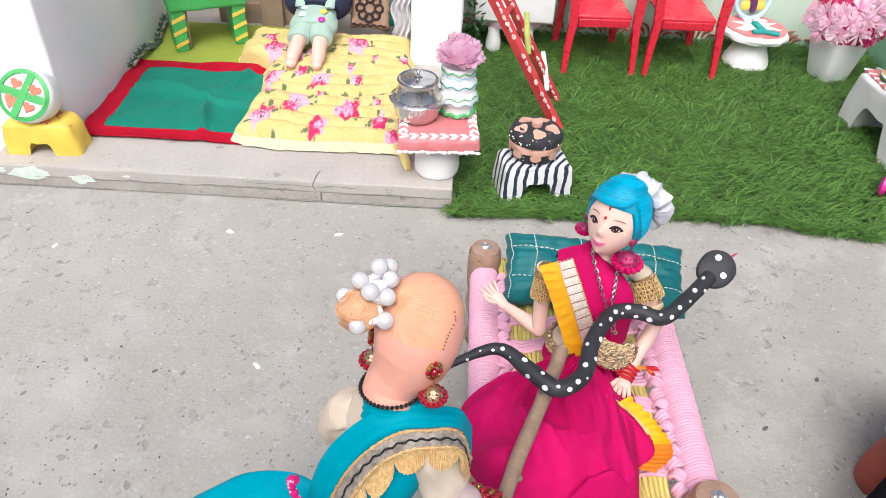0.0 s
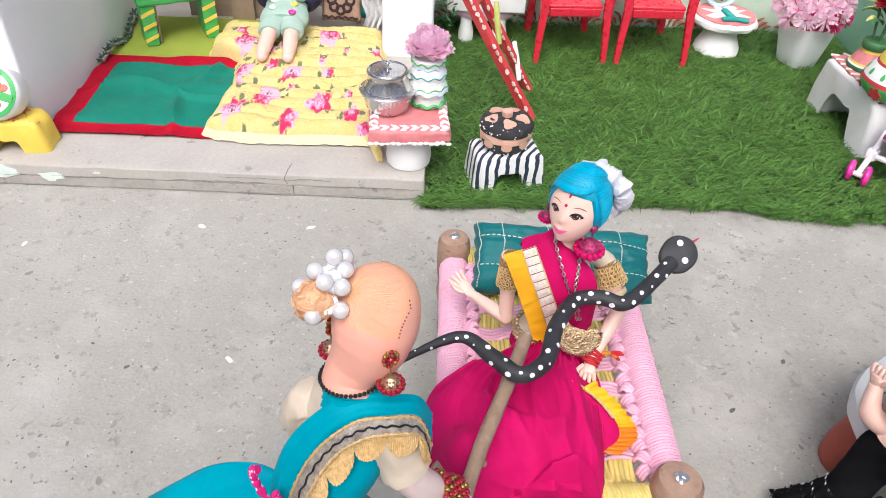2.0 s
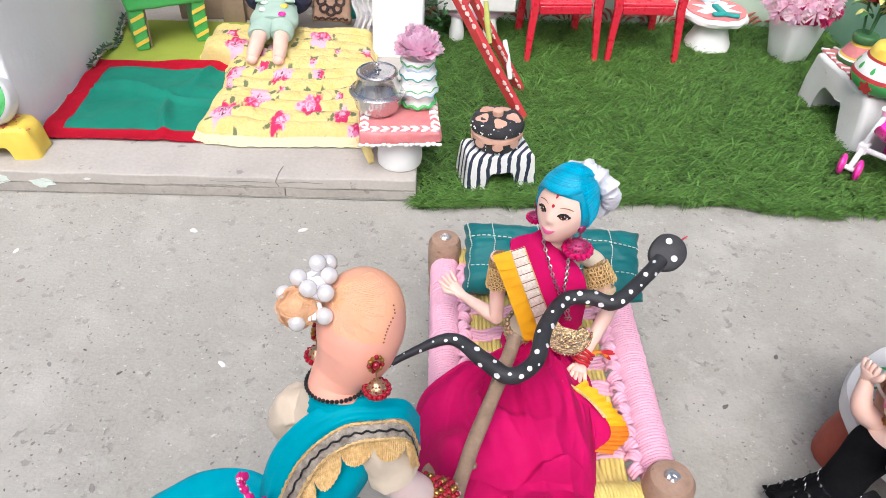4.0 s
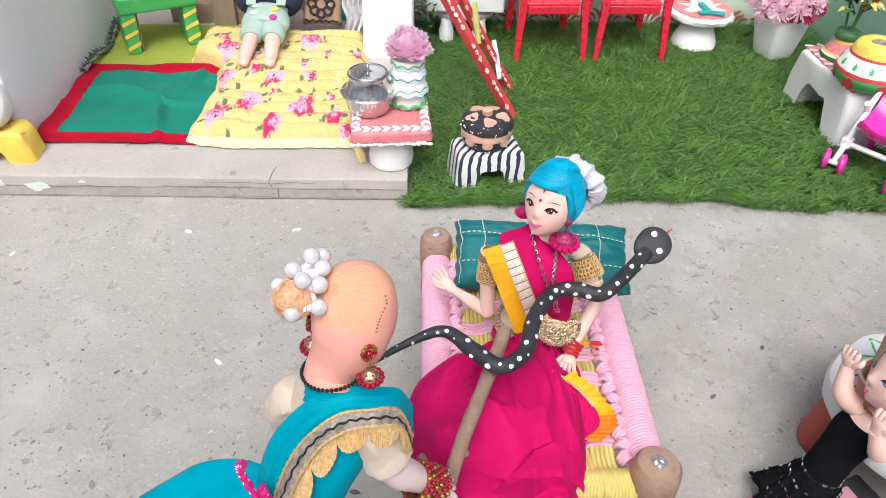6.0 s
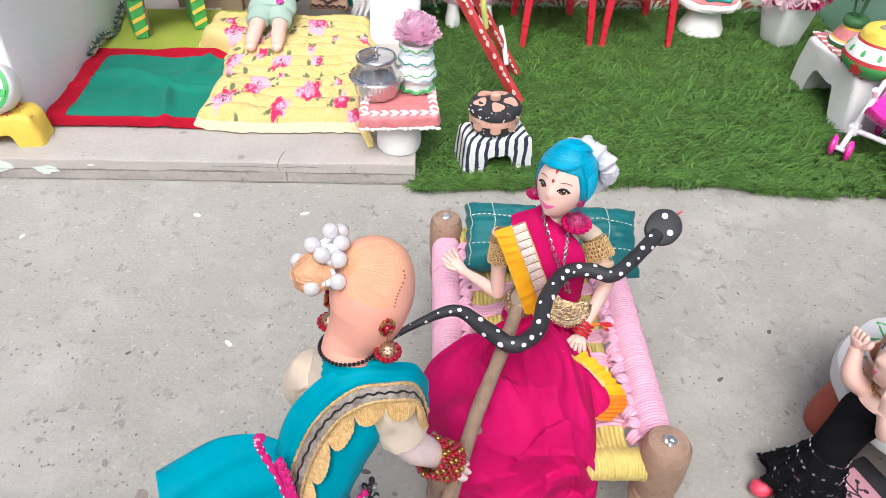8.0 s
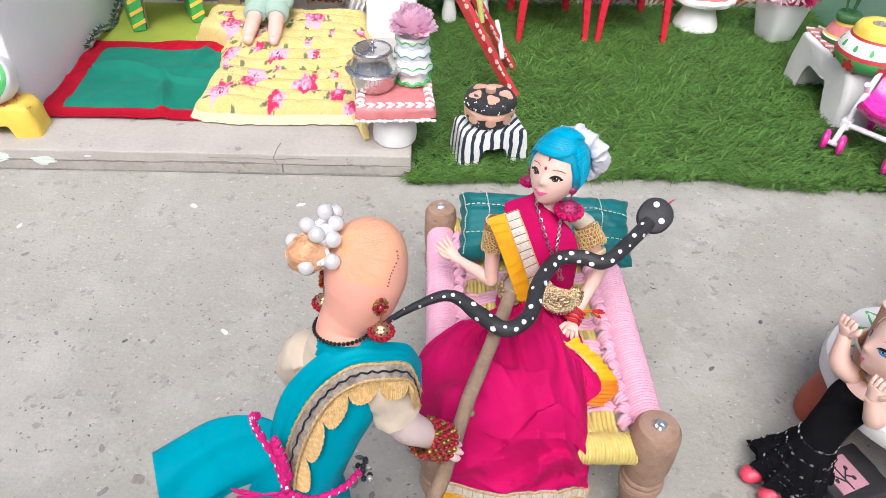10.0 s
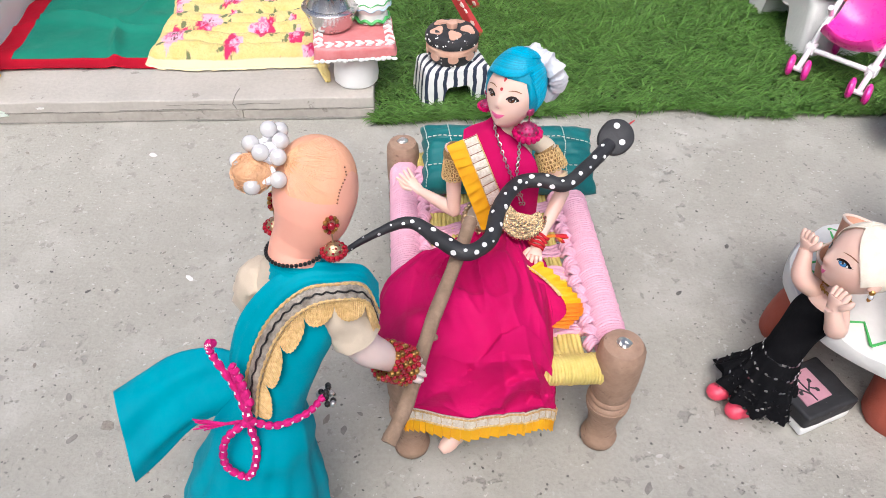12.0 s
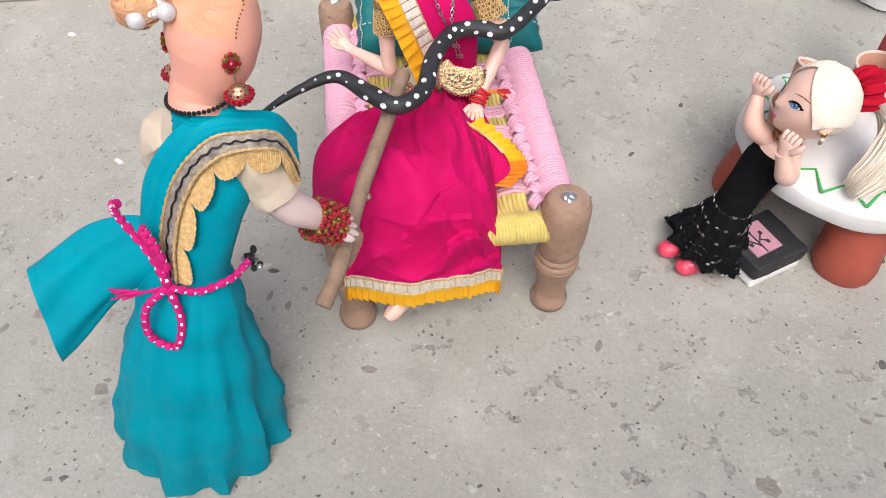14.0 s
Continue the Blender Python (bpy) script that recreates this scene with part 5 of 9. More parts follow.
def rail(p0, p1, w, d, name):
    p0, p1 = Vector(p0), Vector(p1)
    z = (p1 - p0).normalized()
    x = Vector((0.75, -0.6, 0.2))
    x = (x - z * x.dot(z)).normalized()
    m = Matrix((x, z.cross(x), z)).transposed().to_4x4()
    m.translation = p0
    ln_ = (p1 - p0).length
    r = part(name, Geo().box((-w / 2, -d / 2, 0), (w / 2, d / 2, ln_), 0.0015, 8, m=m).lump(0.0006, 80), red_paint, lad)
    n = int(ln_ / 0.0085)
    for k in range(n):
        if random.random() < 0.22:
            continue
        part("white_scallop", Geo().patch([(px * 0.0024 * random.uniform(0.6, 1.3), py * 0.0036 * random.uniform(0.6, 1.3)) for px, py in circle(1, 10)], 0.0007, m=m @ pose(w / 2 * 0.98, -d / 2, 0.010 + k * ln_ / n, 90, 0, random.uniform(-25, 25)), back=0.001), clay_cream, r, "white painted scallop")
    return r


rail((0.1310, 0.177, 0.004), (0.0320, 0.228, 0.158), 0.0125, 0.0095, "rail")
rail((0.1345, 0.255, 0.004), (0.0520, 0.262, 0.146), 0.0115, 0.0085, "rail")
part("rung", Geo().tube([(0.0771, 0.2220, 0.1385), (0.0799, 0.2160, 0.1158), (0.0844, 0.2100, 0.0911)], [0.0030, 0.0038, 0.0034], 10).lump(0.0006, 150), lime_paint, lad, "lime green painted stick")
part("rung", Geo().tube([(0.1090, 0.275, 0.066), (0.1130, 0.258, 0.050), (0.1170, 0.240, 0.028)], [0.0030, 0.0036, 0.0030], 10).lump(0.0006, 150), white_paint, lad, "white painted stick")
part("rung", Geo().tube([(0.0500, 0.218, 0.131), (0.0560, 0.240, 0.133), (0.0630, 0.262, 0.128)], 0.004, 10), red_paint, lad)

# ---- white toy cabinet on a pink base with white feet ----
cab = empty("toy_cabinet", "white toy cabinet on a rounded pink base with white feet", "cabinet", pose(0.075, 0.425, 0.004))
part("body", Geo().box((-0.056, -0.030, 0.052), (0.058, 0.030, 0.20), 0.003, 6).lump(0.0008, 40), white_paint, cab)
part("base", Geo().revolve([(0.030, 0.036), (0.044, 0.039), (0.047, 0.045), (0.044, 0.052)], 28), petal_pink, cab, "rounded pink base").scale = (1.0, 0.62, 1.0)
for x in (-0.026, 0.024):
    part("foot", Geo().revolve([(0.008, 0.0), (0.011, 0.003), (0.011, 0.016), (0.009, 0.028), (0.0085, 0.040)], 18).lump(0.0008, 90), white_paint, cab, at=pose(x, -0.012, 0))
# dark artificial leaves behind the pillar corner
g = Geo()
random.seed(21)
for k in range(130):
    p = Vector((random.uniform(0.006, 0.030), random.uniform(0.36, 0.46), random.uniform(0.004, 0.10)))
    d = Vector((random.uniform(-1, 1), random.uniform(-1, 0.4), random.uniform(-0.3, 1))).normalized() * random.uniform(0.010, 0.018)
    s = d.cross(Vector((0.3, 0.2, 1))).normalized() * 0.0035
    g.add([p, p + d * 0.5 + s, p + d, p + d * 0.5 - s], [(0, 1, 2, 3)])
thing("leafy_fringe", g, leaf_green, "dark green artificial leaves tucked behind the pillar", "plant", kind="stuff", weld=False, sharp=0)


# ---- red plastic chairs ----
def plastic_chair(m):
    ch = empty("toy_chair", "glossy red plastic toy armchair standing on the turf", "chair", m, group="red toy chairs")
    w, d, sh = 0.0425, 0.052, 0.078
    part("seat", Geo().box((-w + 0.004, -d, sh), (w - 0.004, d, sh + 0.007), 0.003, 6), red_plastic, ch)
    part("seat_apron", Geo().box((-w + 0.006, -d - 0.001, sh - 0.010), (w - 0.006, -d + 0.003, sh + 0.002), 0.0015, 5), red_plastic, ch)
    for s in (-1, 1):
        g = Geo().grid([[(s * (w + 0.002 + dx) + s * o, -d - 0.003 - dy + q, z) for o, q in ((-0.0034 - 0.025 * z, -0.0040), (0.0034 + 0.025 * z, -0.0040), (0.0034 + 0.025 * z, 0.0040), (-0.0034 - 0.025 * z, 0.0040))]
                        for z, dx, dy in ((0.0, 0.005, 0.004), (0.04, 0.003, 0.002), (0.078, 0.0, 0.0), (0.098, 0.001, -0.001), (0.122, 0.003, -0.002))], closed=True, caps=True)
        part("front_leg", g, red_plastic, ch, sharp=30)
        g = Geo().grid([[(s * (w - 0.002 + dx) + s * o, d - 0.002 + dy + q, z) for o, q in ((-0.005, -0.0045), (0.005, -0.0045), (0.005, 0.0045), (-0.005, 0.0045))]
                        for z, dx, dy in ((0.0, 0.004, 0.006), (0.04, 0.002, 0.003), (0.078, 0.0, 0.0))], closed=True, caps=True)
        part("back_leg", g, red_plastic, ch, sharp=30)
        pts = smooth_path([(s * (w + 0.005), -d - 0.002, 0.121), (s * (w + 0.006), -d + 0.02, 0.125), (s * (w + 0.004), d - 0.01, 0.127), (s * (w - 0.002), d + 0.010, 0.130)], 12)
        part("armrest", Geo().tube(pts, [0.0055, 0.006, 0.0065] + [0.0065] * 8 + [0.005], 10, flat=0.55), red_plastic, ch)
    rows = []
    for i in range(13):
        t = i / 12
        rows.append([((w - 0.002 - 0.008 * t * t) * u, d + 0.002 + 0.020 * t + 0.010 * (1 - u * u), sh + 0.100 * t) for u in span(-1, 1, 12)])
    back = [[(x, y + 0.004, z) for x, y, z in r] for r in rows]
    g = Geo().grid(rows).grid([r[::-1] for r in back])
    g.grid([[r[0] for r in back], [r[0] for r in rows]]).grid([[r[-1] for r in rows], [r[-1] for r in back]]).grid([rows[-1], back[-1]])
    part("backrest", g, red_plastic, ch)
    return ch


chair = plastic_chair(pose(0.1945, 0.406, 0.004, 0, 0, 4))
copy_thing(chair, pose(0.3140, 0.412, 0.004, 0, 0, 2))

# ---- white mushroom stool with a painted top and small ornaments ----
mus = empty("mushroom_stool", "white clay mushroom stool with red painted star top", "stool", pose(0.435, 0.425, 0.004))
part("foot", Geo().revolve([(0.031, 0.0), (0.034, 0.002), (0.033, 0.009), (0.027, 0.022), (0.0225, 0.036), (0.022, 0.044)], 32, wob=0.03).lump(0.0012, 70), white_paint, mus, at=pose(-0.004, -0.008, 0))
cap_ = part("top", Geo().revolve([(0.022, 0.038), (0.040, 0.040), (0.0475, 0.044), (0.0485, 0.049), (0.046, 0.0530), (0.030, 0.0545), (0.010, 0.055)], 56, wob=0.03).lump(0.0022, 75), white_paint, mus)
part("painted_star", Geo().patch(circle(0.0435, 40), 0.0012, m=pose(0, 0, 0.0541), back=0.003), coral_paint, cap_, "coral red painted top")
part("painted_rays", Geo().patch([((0.036 if k % 2 else 0.016) * math.cos(math.pi * k / 8), (0.036 if k % 2 else 0.016) * math.sin(math.pi * k / 8)) for k in range(16)], 0.0008, m=pose(0, 0, 0.0555), back=0.001), white_paint, cap_, "white painted star")
yy = Geo()
yy.box((-0.0050, -0.014, 0.0), (0.0050, 0.022, 0.0055), 0.0022, 3, m=pose(-0.004, 0, 0.0, 0, 0, 8))
yy.box((-0.0045, 0.0, 0.0), (0.0045, 0.022, 0.0052), 0.0022, 3, m=pose(-0.002, -0.012, 0, 0, 0, -112))
yy.box((-0.0045, 0.0, 0.0), (0.0045, 0.020, 0.0054), 0.0022, 3, m=pose(0.000, -0.012, 0, 0, 0, 100))
thing("turquoise_clip", yy, teal_paint, "small turquoise Y-shaped plastic clip on the mushroom stool", "ornament", at=pose(0.440, 0.410, 0.0595, 0, 0, 0))
orn = empty("round_ornament", "round blue plastic ornament with yellow wings", "ornament", pose(0.433, 0.452, 0.0595, -12, 0, 8))
part("hoop", Geo().tube([(0.026 * math.cos(q), 0, 0.027 + 0.026 * math.sin(q)) for q in span(0, 2 * math.pi, 36)], 0.0035, 10, caps=False), blue_paint, orn)
for s in (-1, 1):
    part("wing", Geo().ball((s * 0.011, -0.002, 0.020), (0.0085, 0.003, 0.0075), 14).ball((s * 0.010, -0.002, 0.032), (0.0075, 0.003, 0.007), 14), yellow_paint, orn, "yellow wing")
part("middle", Geo().ball((0, -0.003, 0.022), (0.006, 0.004, 0.014), 14), mat("plum", (0.10, 0.02, 0.10), 0.5), orn, "plum coloured middle")


# ---- white pot of pink chrysanthemums ----
fp = empty("flower_pot", "white tapered square pot full of pink and white chrysanthemums", "flower pot", pose(0.541, 0.382, 0.004, 0, 0, 20) @ Matrix.Scale(0.80, 4))
rows = []
for z, h in ((0.0, 0.026), (0.002, 0.0275), (0.03, 0.0325), (0.060, 0.038), (0.078, 0.0405), (0.080, 0.0400), (0.080, 0.036), (0.070, 0.034)):
    rows.append([(math.copysign(abs(math.cos(q)) ** 0.42, math.cos(q)) * h, math.copysign(abs(math.sin(q)) ** 0.42, math.sin(q)) * h, z) for q in span(0, 2 * math.pi - 2 * math.pi / 48, 47)])
part("planter", Geo().grid(rows, closed=True, caps=True), white_plastic, fp)
random.seed(31)


def mum(c, r, material, direction, parent, name="chrysanthemum"):
    """A flower head of many narrow forked petals."""
    g, m = Geo(), frame_on(c, direction)
    for k in range(70):
        el = random.uniform(-0.15, 1.5)
        q = random.uniform(0, 6.283)
        rr = r * random.uniform(0.8, 1.08)
        d = Vector((math.cos(el) * math.cos(q), math.cos(el) * math.sin(q), math.sin(el) * 0.75))
        s = Vector((-math.sin(q), math.cos(q), 0)) * r * 0.055
        p1, p2 = d * rr * 0.65, d * rr
        u = Vector((0, 0, 1)).cross(s).normalized() * 0.0
        g.add([m @ x for x in (d * rr * 0.2 - s * 0.5, d * rr * 0.2 + s * 0.5, p1 - s, p1 + s, p2 - s * 1.6, p2 - s * 0.3 - d * 0.002, p2 + s * 1.6, p2 + s * 0.3 - d * 0.002)],
              [(0, 1, 3, 2), (2, 3, 7, 5), (2, 5, 4), (3, 6, 7)], 1 if el < 0.75 else 0)
    return part(name, g, material, parent, weld=False, sharp=0)


for k in range(40):
    z = 1 - 1.15 * (k + 0.5) / 40
    q = k * 2.39996
    d = Vector((math.sqrt(1 - z * z) * math.cos(q), math.sqrt(1 - z * z) * math.sin(q), z))
    mt = (petal_white, petal_hot, petal_white, petal_white, petal_hot)[k % 5]
    mum(Vector((0, 0, 0.100)) + Vector((d.x * 0.056, d.y * 0.056, d.z * 0.050)), 0.023 if mt is not petal_hot else 0.018, [petal_pink if mt is not petal_hot else mt, mt], d, fp)
part("flower_core", Geo().ball((0, 0, 0.102), (0.048, 0.048, 0.044), 24).lump(0.004, 90), petal_hot, fp)
part("stems", Geo().tube([(0, 0, 0.03), (0, 0, 0.10)], 0.022, 12), leaf_green, fp)

# ---- white clay bench with coral top ----
bn = clay_stool("clay_bench", (0.134, 0.085, 0.072), 0.030, 0.028, pose(0.560, 0.190, 0.004, 0, 0, 93), rough_white, "white clay bench with coral painted top on the turf", 0.010, 0.0034, 0.008, 0.13)
part("painted_top", Geo().box((-0.063, -0.038, 0.0700), (0.063, 0.038, 0.0738), 0.001, 10).lump(0.0006, 60), coral_paint, bn, "coral painted top")
for x, y, q in [(lerp(-0.062, 0.062, k / 9), 0.034, 70) for k in range(10)] + [(lerp(-0.06, 0.06, k / 9), -0.033, 70) for k in range(10)] + [(s * 0.063, y, 20) for s in (-1, 1) for y in (-0.018, 0, 0.018)]:
    part("white_dash", Geo().patch([(-0.005, -0.0018), (0.005, -0.0014), (0.005, 0.0018), (-0.005, 0.0014)], 0.0008, m=pose(x, y, 0.0738, 0, 0, q), back=0.001), white_paint, bn, "white painted dash")

rp = empty("painted_round_pot", "round clay pot in yellow, white and green with red bands", "pot", pose(0.548, 0.142, 0.0772))
RP = [(0.022, 0.0), (0.030, 0.001), (0.037, 0.007), (0.0405, 0.015), (0.0410, 0.0185), (0.0405, 0.0205), (0.0395, 0.023), (0.0365, 0.030), (0.0325, 0.0365), (0.0310, 0.0385), (0.0290, 0.041), (0.0285, 0.046), (0.026, 0.0515), (0.020, 0.0545), (0.0135, 0.0545), (0.0115, 0.0525), (0.0105, 0.046)]
SL = [0, 0, 0, 0, 1, 1, 2, 2, 2, 1, 3, 3, 3, 3, 3, 4]
part("body", Geo().revolve(RP, 44, slot_of=lambda i, j: SL[min(i, 15)], wob=0.008).lump(0.0006, 80), [green_paint, red_paint, white_paint, yellow_paint, grey_lace], rp)
for k in range(12):
    q = 2 * math.pi * k / 12
    part("painted_drop", Geo().patch([(0.0022 * math.cos(w) * (1 - 0.5 * math.sin(w)), 0.0042 * math.sin(w)) for w in span(0, 6.0, 11)], 0.0008, m=frame_on((0.0362 * math.cos(q), 0.0362 * math.sin(q), 0.0300), (math.cos(q), math.sin(q), 0.5)), back=0.002), green_paint, rp, "green painted drop")
for k in range(6):
    q = 2 * math.pi * k / 6 + 0.5
    part("painted_blossom", Geo().patch(flower_outline(0.0085, 5, 0.35), 0.0008, m=frame_on((0.0385 * math.cos(q), 0.0385 * math.sin(q), 0.0105), (math.cos(q), math.sin(q), -0.25)), back=0.002), red_paint, rp, "red painted blossom")

bv = empty("bell_vase", "red and green striped bell vase with a red rose", "vase", pose(0.548, 0.216, 0.0772) @ Matrix.Scale(0.85, 4))
BV = [(0.024, 0.0), (0.0275, 0.001), (0.0285, 0.005), (0.0275, 0.0075), (0.0260, 0.010), (0.0245, 0.0125), (0.020, 0.022), (0.0165, 0.027), (0.0165, 0.031), (0.0180, 0.033), (0.0185, 0.040), (0.0165, 0.043), (0.012, 0.043)]
SB = [0, 0, 0, 1, 2, 3, 3, 2, 0, 0, 0, 0]
part("body", Geo().revolve(BV, 36, slot_of=lambda i, j: SB[min(i, 11)], wob=0.02), [leaf_green, white_paint, yellow_paint, coral_paint], bv)
for k, (dx, dy) in enumerate(((0.006, 0.0), (-0.008, 0.004), (0.0, -0.006))):
    part("stem", Geo().tube(smooth_path([(dx * 0.4, dy * 0.4, 0.03), (dx, dy, 0.06), (dx * 1.6, dy * 1.2, 0.088)], 8), 0.0018, 6), leaf_green, bv)
random.seed(44)
for k in range(16):
    q = k * 2.4
    ln_ = random.uniform(0.024, 0.036)
    d = Vector((math.cos(q), math.sin(q), 0))
    s = Vector((-math.sin(q), math.cos(q), 0))
    rows = []
    for i in range(7):
        t = i / 6
        w = 0.006 * math.sin(math.pi * (t * 0.9 + 0.06)) ** 0.8
        c = d * (0.004 + ln_ * t) + Vector((0, 0, 0.066 + 0.022 * (k % 4) / 3 + 0.012 * math.sin(t * 2.6)))
        rows.append([c - s * w + Vector((0, 0, 0.001)), c, c + s * w + Vector((0, 0, 0.001))])
    part("leaf", Geo().grid(rows), leaf_yellow if k % 3 else leaf_green, bv, "yellowing leaf" if k % 3 else "")
carnation("rose", bv, (0.004, 0.0, 0.094), 0.026, petal_red, 5, 9)

# ---- pink and white toy stroller ----
st = empty("toy_stroller", "toy stroller with white plastic frame, pink seat and pink wheels", "stroller", pose(0.554, 0.065, 0.006, 0, 0, 42))


def rod(name, pts, r=0.0026, parent=st):
    return part(name, Geo().tube(pts, r, 10), white_plastic, parent)


wheel_mesh = mesh_of("wheel", Geo().revolve([(0.003, -0.0042), (0.009, -0.0036), (0.0122, -0.0014), (0.0122, 0.0014), (0.009, 0.0036), (0.003, 0.0042)], 28), pink_plastic)
FX, RX, WY = -0.044, 0.042, 0.036
for sx in (FX, RX):
    for sy in (-WY, WY):
        for o in (-0.0095, 0.0095):
            w = new("wheel", wheel_mesh)
            w.parent, w.matrix_basis, w["label"] = st, pose(sx, sy + o, 0.0122, 90, 0, 14), "bright pink plastic wheel"
        rod("axle", [(sx, sy - 0.012, 0.0105), (sx, sy + 0.012, 0.0105)], 0.0030)
for sy in (-WY, WY):
    rod("front_bar", [(FX, sy, 0.0105), (FX + 0.030, sy, 0.045), (RX + 0.018, sy, 0.120)], 0.0034)
    rod("rear_bar", [(RX, sy, 0.0105), (RX - 0.030, sy, 0.050), (RX - 0.050, sy, 0.075)], 0.0034)
    part("joint", Geo().box((FX + 0.014, sy - 0.006, 0.024), (FX + 0.026, sy + 0.006, 0.036), 0.002, 3), white_plastic, st)
rod("cross_bar", [(FX + 0.018, -WY, 0.030), (FX + 0.018, WY, 0.030)], 0.0032)
rod("cross_bar", [(RX - 0.012, -WY, 0.026), (RX - 0.012, WY, 0.026)], 0.0030)
rod("push_bar", [(RX + 0.018, -WY, 0.120), (RX + 0.018, WY, 0.120)], 0.0034)
seat = Geo()
prof = smooth_path([(-0.040, 0, 0.060), (-0.028, 0, 0.048), (0.004, 0, 0.046), (0.026, 0, 0.058), (0.044, 0, 0.094), (0.050, 0, 0.112)], 22)
rows = [[(p.x + 0.002 * (1 - abs(u)), u * (0.033 - 0.008 * (abs(k / 21 * 2 - 1) ** 4)), p.z + 0.010 * u * u) for u in span(-1, 1, 12)] for k, p in enumerate(prof)]
low = [[(x, y, z - 0.004) for x, y, z in r] for r in rows]
seat.grid(rows).grid([r[::-1] for r in low]).grid([[r[0] for r in low], [r[0] for r in rows]]).grid([[r[-1] for r in rows], [r[-1] for r in low]]).grid([low[0], rows[0]][::-1]).grid([rows[-1], low[-1]])
part("seat", seat, pink_plastic, st, "bright pink moulded seat")

# ---- light blue mushroom stool at the edge of the turf ----
bm_ = empty("blue_stool", "pale blue clay stool with a white foot beside the turf", "stool", pose(0.580, -0.078, 0))
part("foot", Geo().revolve([(0.022, 0.0), (0.027, 0.002), (0.028, 0.012), (0.024, 0.026), (0.022, 0.034)], 30, wob=0.02).lump(0.001, 70), white_paint, bm_)
part("top", Geo().revolve([(0.024, 0.032), (0.042, 0.034), (0.050, 0.040), (0.051, 0.047), (0.047, 0.052), (0.010, 0.053)], 36, wob=0.02).lump(0.0014, 60), blue_paint, bm_)

# ---- round clay table with white top and terracotta feet ----
TT = pose(0.388, -0.345, 0)
tab = empty("tripod_table", "round white clay table with green zigzag and terracotta feet", "table", TT)
part("top", Geo().revolve([(0.050, 0.052), (0.070, 0.053), (0.0785, 0.058), (0.0800, 0.064), (0.0780, 0.070), (0.070, 0.0735), (0.050, 0.0745), (0.010, 0.075)], 64, wob=0.012).lump(0.0022, 45), worn_white, tab)
for ang in (155, 262, 30):
    q = radians(ang)
    x, y = 0.052 * math.cos(q), 0.052 * math.sin(q)
    part("foot", Geo().tube(smooth_path([(x * 1.12, y * 1.12, 0.0), (x * 1.14, y * 1.14, 0.006), (x * 1.05, y * 1.05, 0.03), (x * 0.9, y * 0.9, 0.054)], 9), [0.017, 0.0205, 0.022, 0.0225, 0.022, 0.0215, 0.021, 0.0205, 0.020], 18).lump(0.0012, 60), brick_red, tab, "brick red painted clay foot")
zig = Geo()
for k in range(16):
    q0, q1 = 2 * math.pi * k / 16, 2 * math.pi * (k + 0.5) / 16
    q2 = 2 * math.pi * (k + 1) / 16
    pts = [(0.072 * math.cos(q0), 0.072 * math.sin(q0), 0.0736), (0.056 * math.cos(q1), 0.056 * math.sin(q1), 0.0748), (0.072 * math.cos(q2), 0.072 * math.sin(q2), 0.0736)]
    zig.tube(pts, 0.0012, 6, flat=0.6)
part("painted_zigzag", zig, green_paint, tab, "green painted zigzag line")


fired_clay = mat("fired_clay", (0.60, 0.33, 0.22), 0.75, (0.52, 0.27, 0.17), scale=60, bump=0.3, grain=300)
clay_rim = mat("clay_rim", (0.78, 0.64, 0.54), 0.8, (0.70, 0.54, 0.44), scale=120, bump=0.3)


def clay_cup(name, c, r, h, lean, label, material=fired_clay):
    m = pose(*c, *lean)
    prof = [(r * 0.62, 0), (r * 0.70, 0.001), (r * 0.80, h * 0.35), (r * 0.92, h * 0.75), (r * 1.0, h * 0.95), (r * 1.03, h), (r * 0.95, h * 1.01), (r * 0.86, h * 0.9), (r * 0.72, h * 0.3), (r * 0.4, h * 0.12)]
    cup = thing(name, Geo().revolve(prof, 36, wob=0.01), material, label, "cup", at=m)
    part("rim", Geo().tube([(r * 0.985 * math.cos(q), r * 0.985 * math.sin(q), h) for q in span(0, 2 * math.pi, 40)], 0.0011, 8, caps=False), clay_rim, cup, "pale worn rim")
    return cup


clay_cup("clay_cup", (0.3365, -0.3375, 0.0790), 0.0175, 0.043, (-13, 18, 0), "terracotta clay cup leaning in a shallow bowl on the table")
clay_cup("clay_bowl", (0.335, -0.340, 0.0740), 0.0185, 0.025, (0, 0, 0), "shallow terracotta bowl on the round white table")
clay_cup("clay_cup", (0.408, -0.312, 0.0745), 0.0185, 0.030, (0, 0, 0), "terracotta clay cup beside a blue vase")
bvs = empty("blue_vase", "small blue and white vase with a pink flower on the table", "vase", pose(0.425, -0.335, 0.0745))
part("body", Geo().revolve([(0.012, 0.0), (0.015, 0.001), (0.019, 0.010), (0.018, 0.022), (0.014, 0.032), (0.015, 0.036), (0.012, 0.036)], 30), blue_paint, bvs)
carnation("pink_flower", bvs, (0, 0, 0.046), 0.024, petal_pink, 4, 13)
g = Geo()
rows = []
for i in range(15):
    t = i / 14
    rows.append([(0.470 + 0.020 * math.sin(u * 1.2), -0.255 + u * 0.045 + 0.004 * t, 0.0 + 0.145 * t * (1 - 0.12 * u * u)) for u in span(-1, 1, 10)])
back = [[(x + 0.008, y, z) for x, y, z in r] for r in rows]
g.grid(rows).grid([r[::-1] for r in back]).grid([[r[0] for r in back], [r[0] for r in rows]]).grid([[r[-1] for r in rows], [r[-1] for r in back]]).grid([rows[-1], back[-1]])
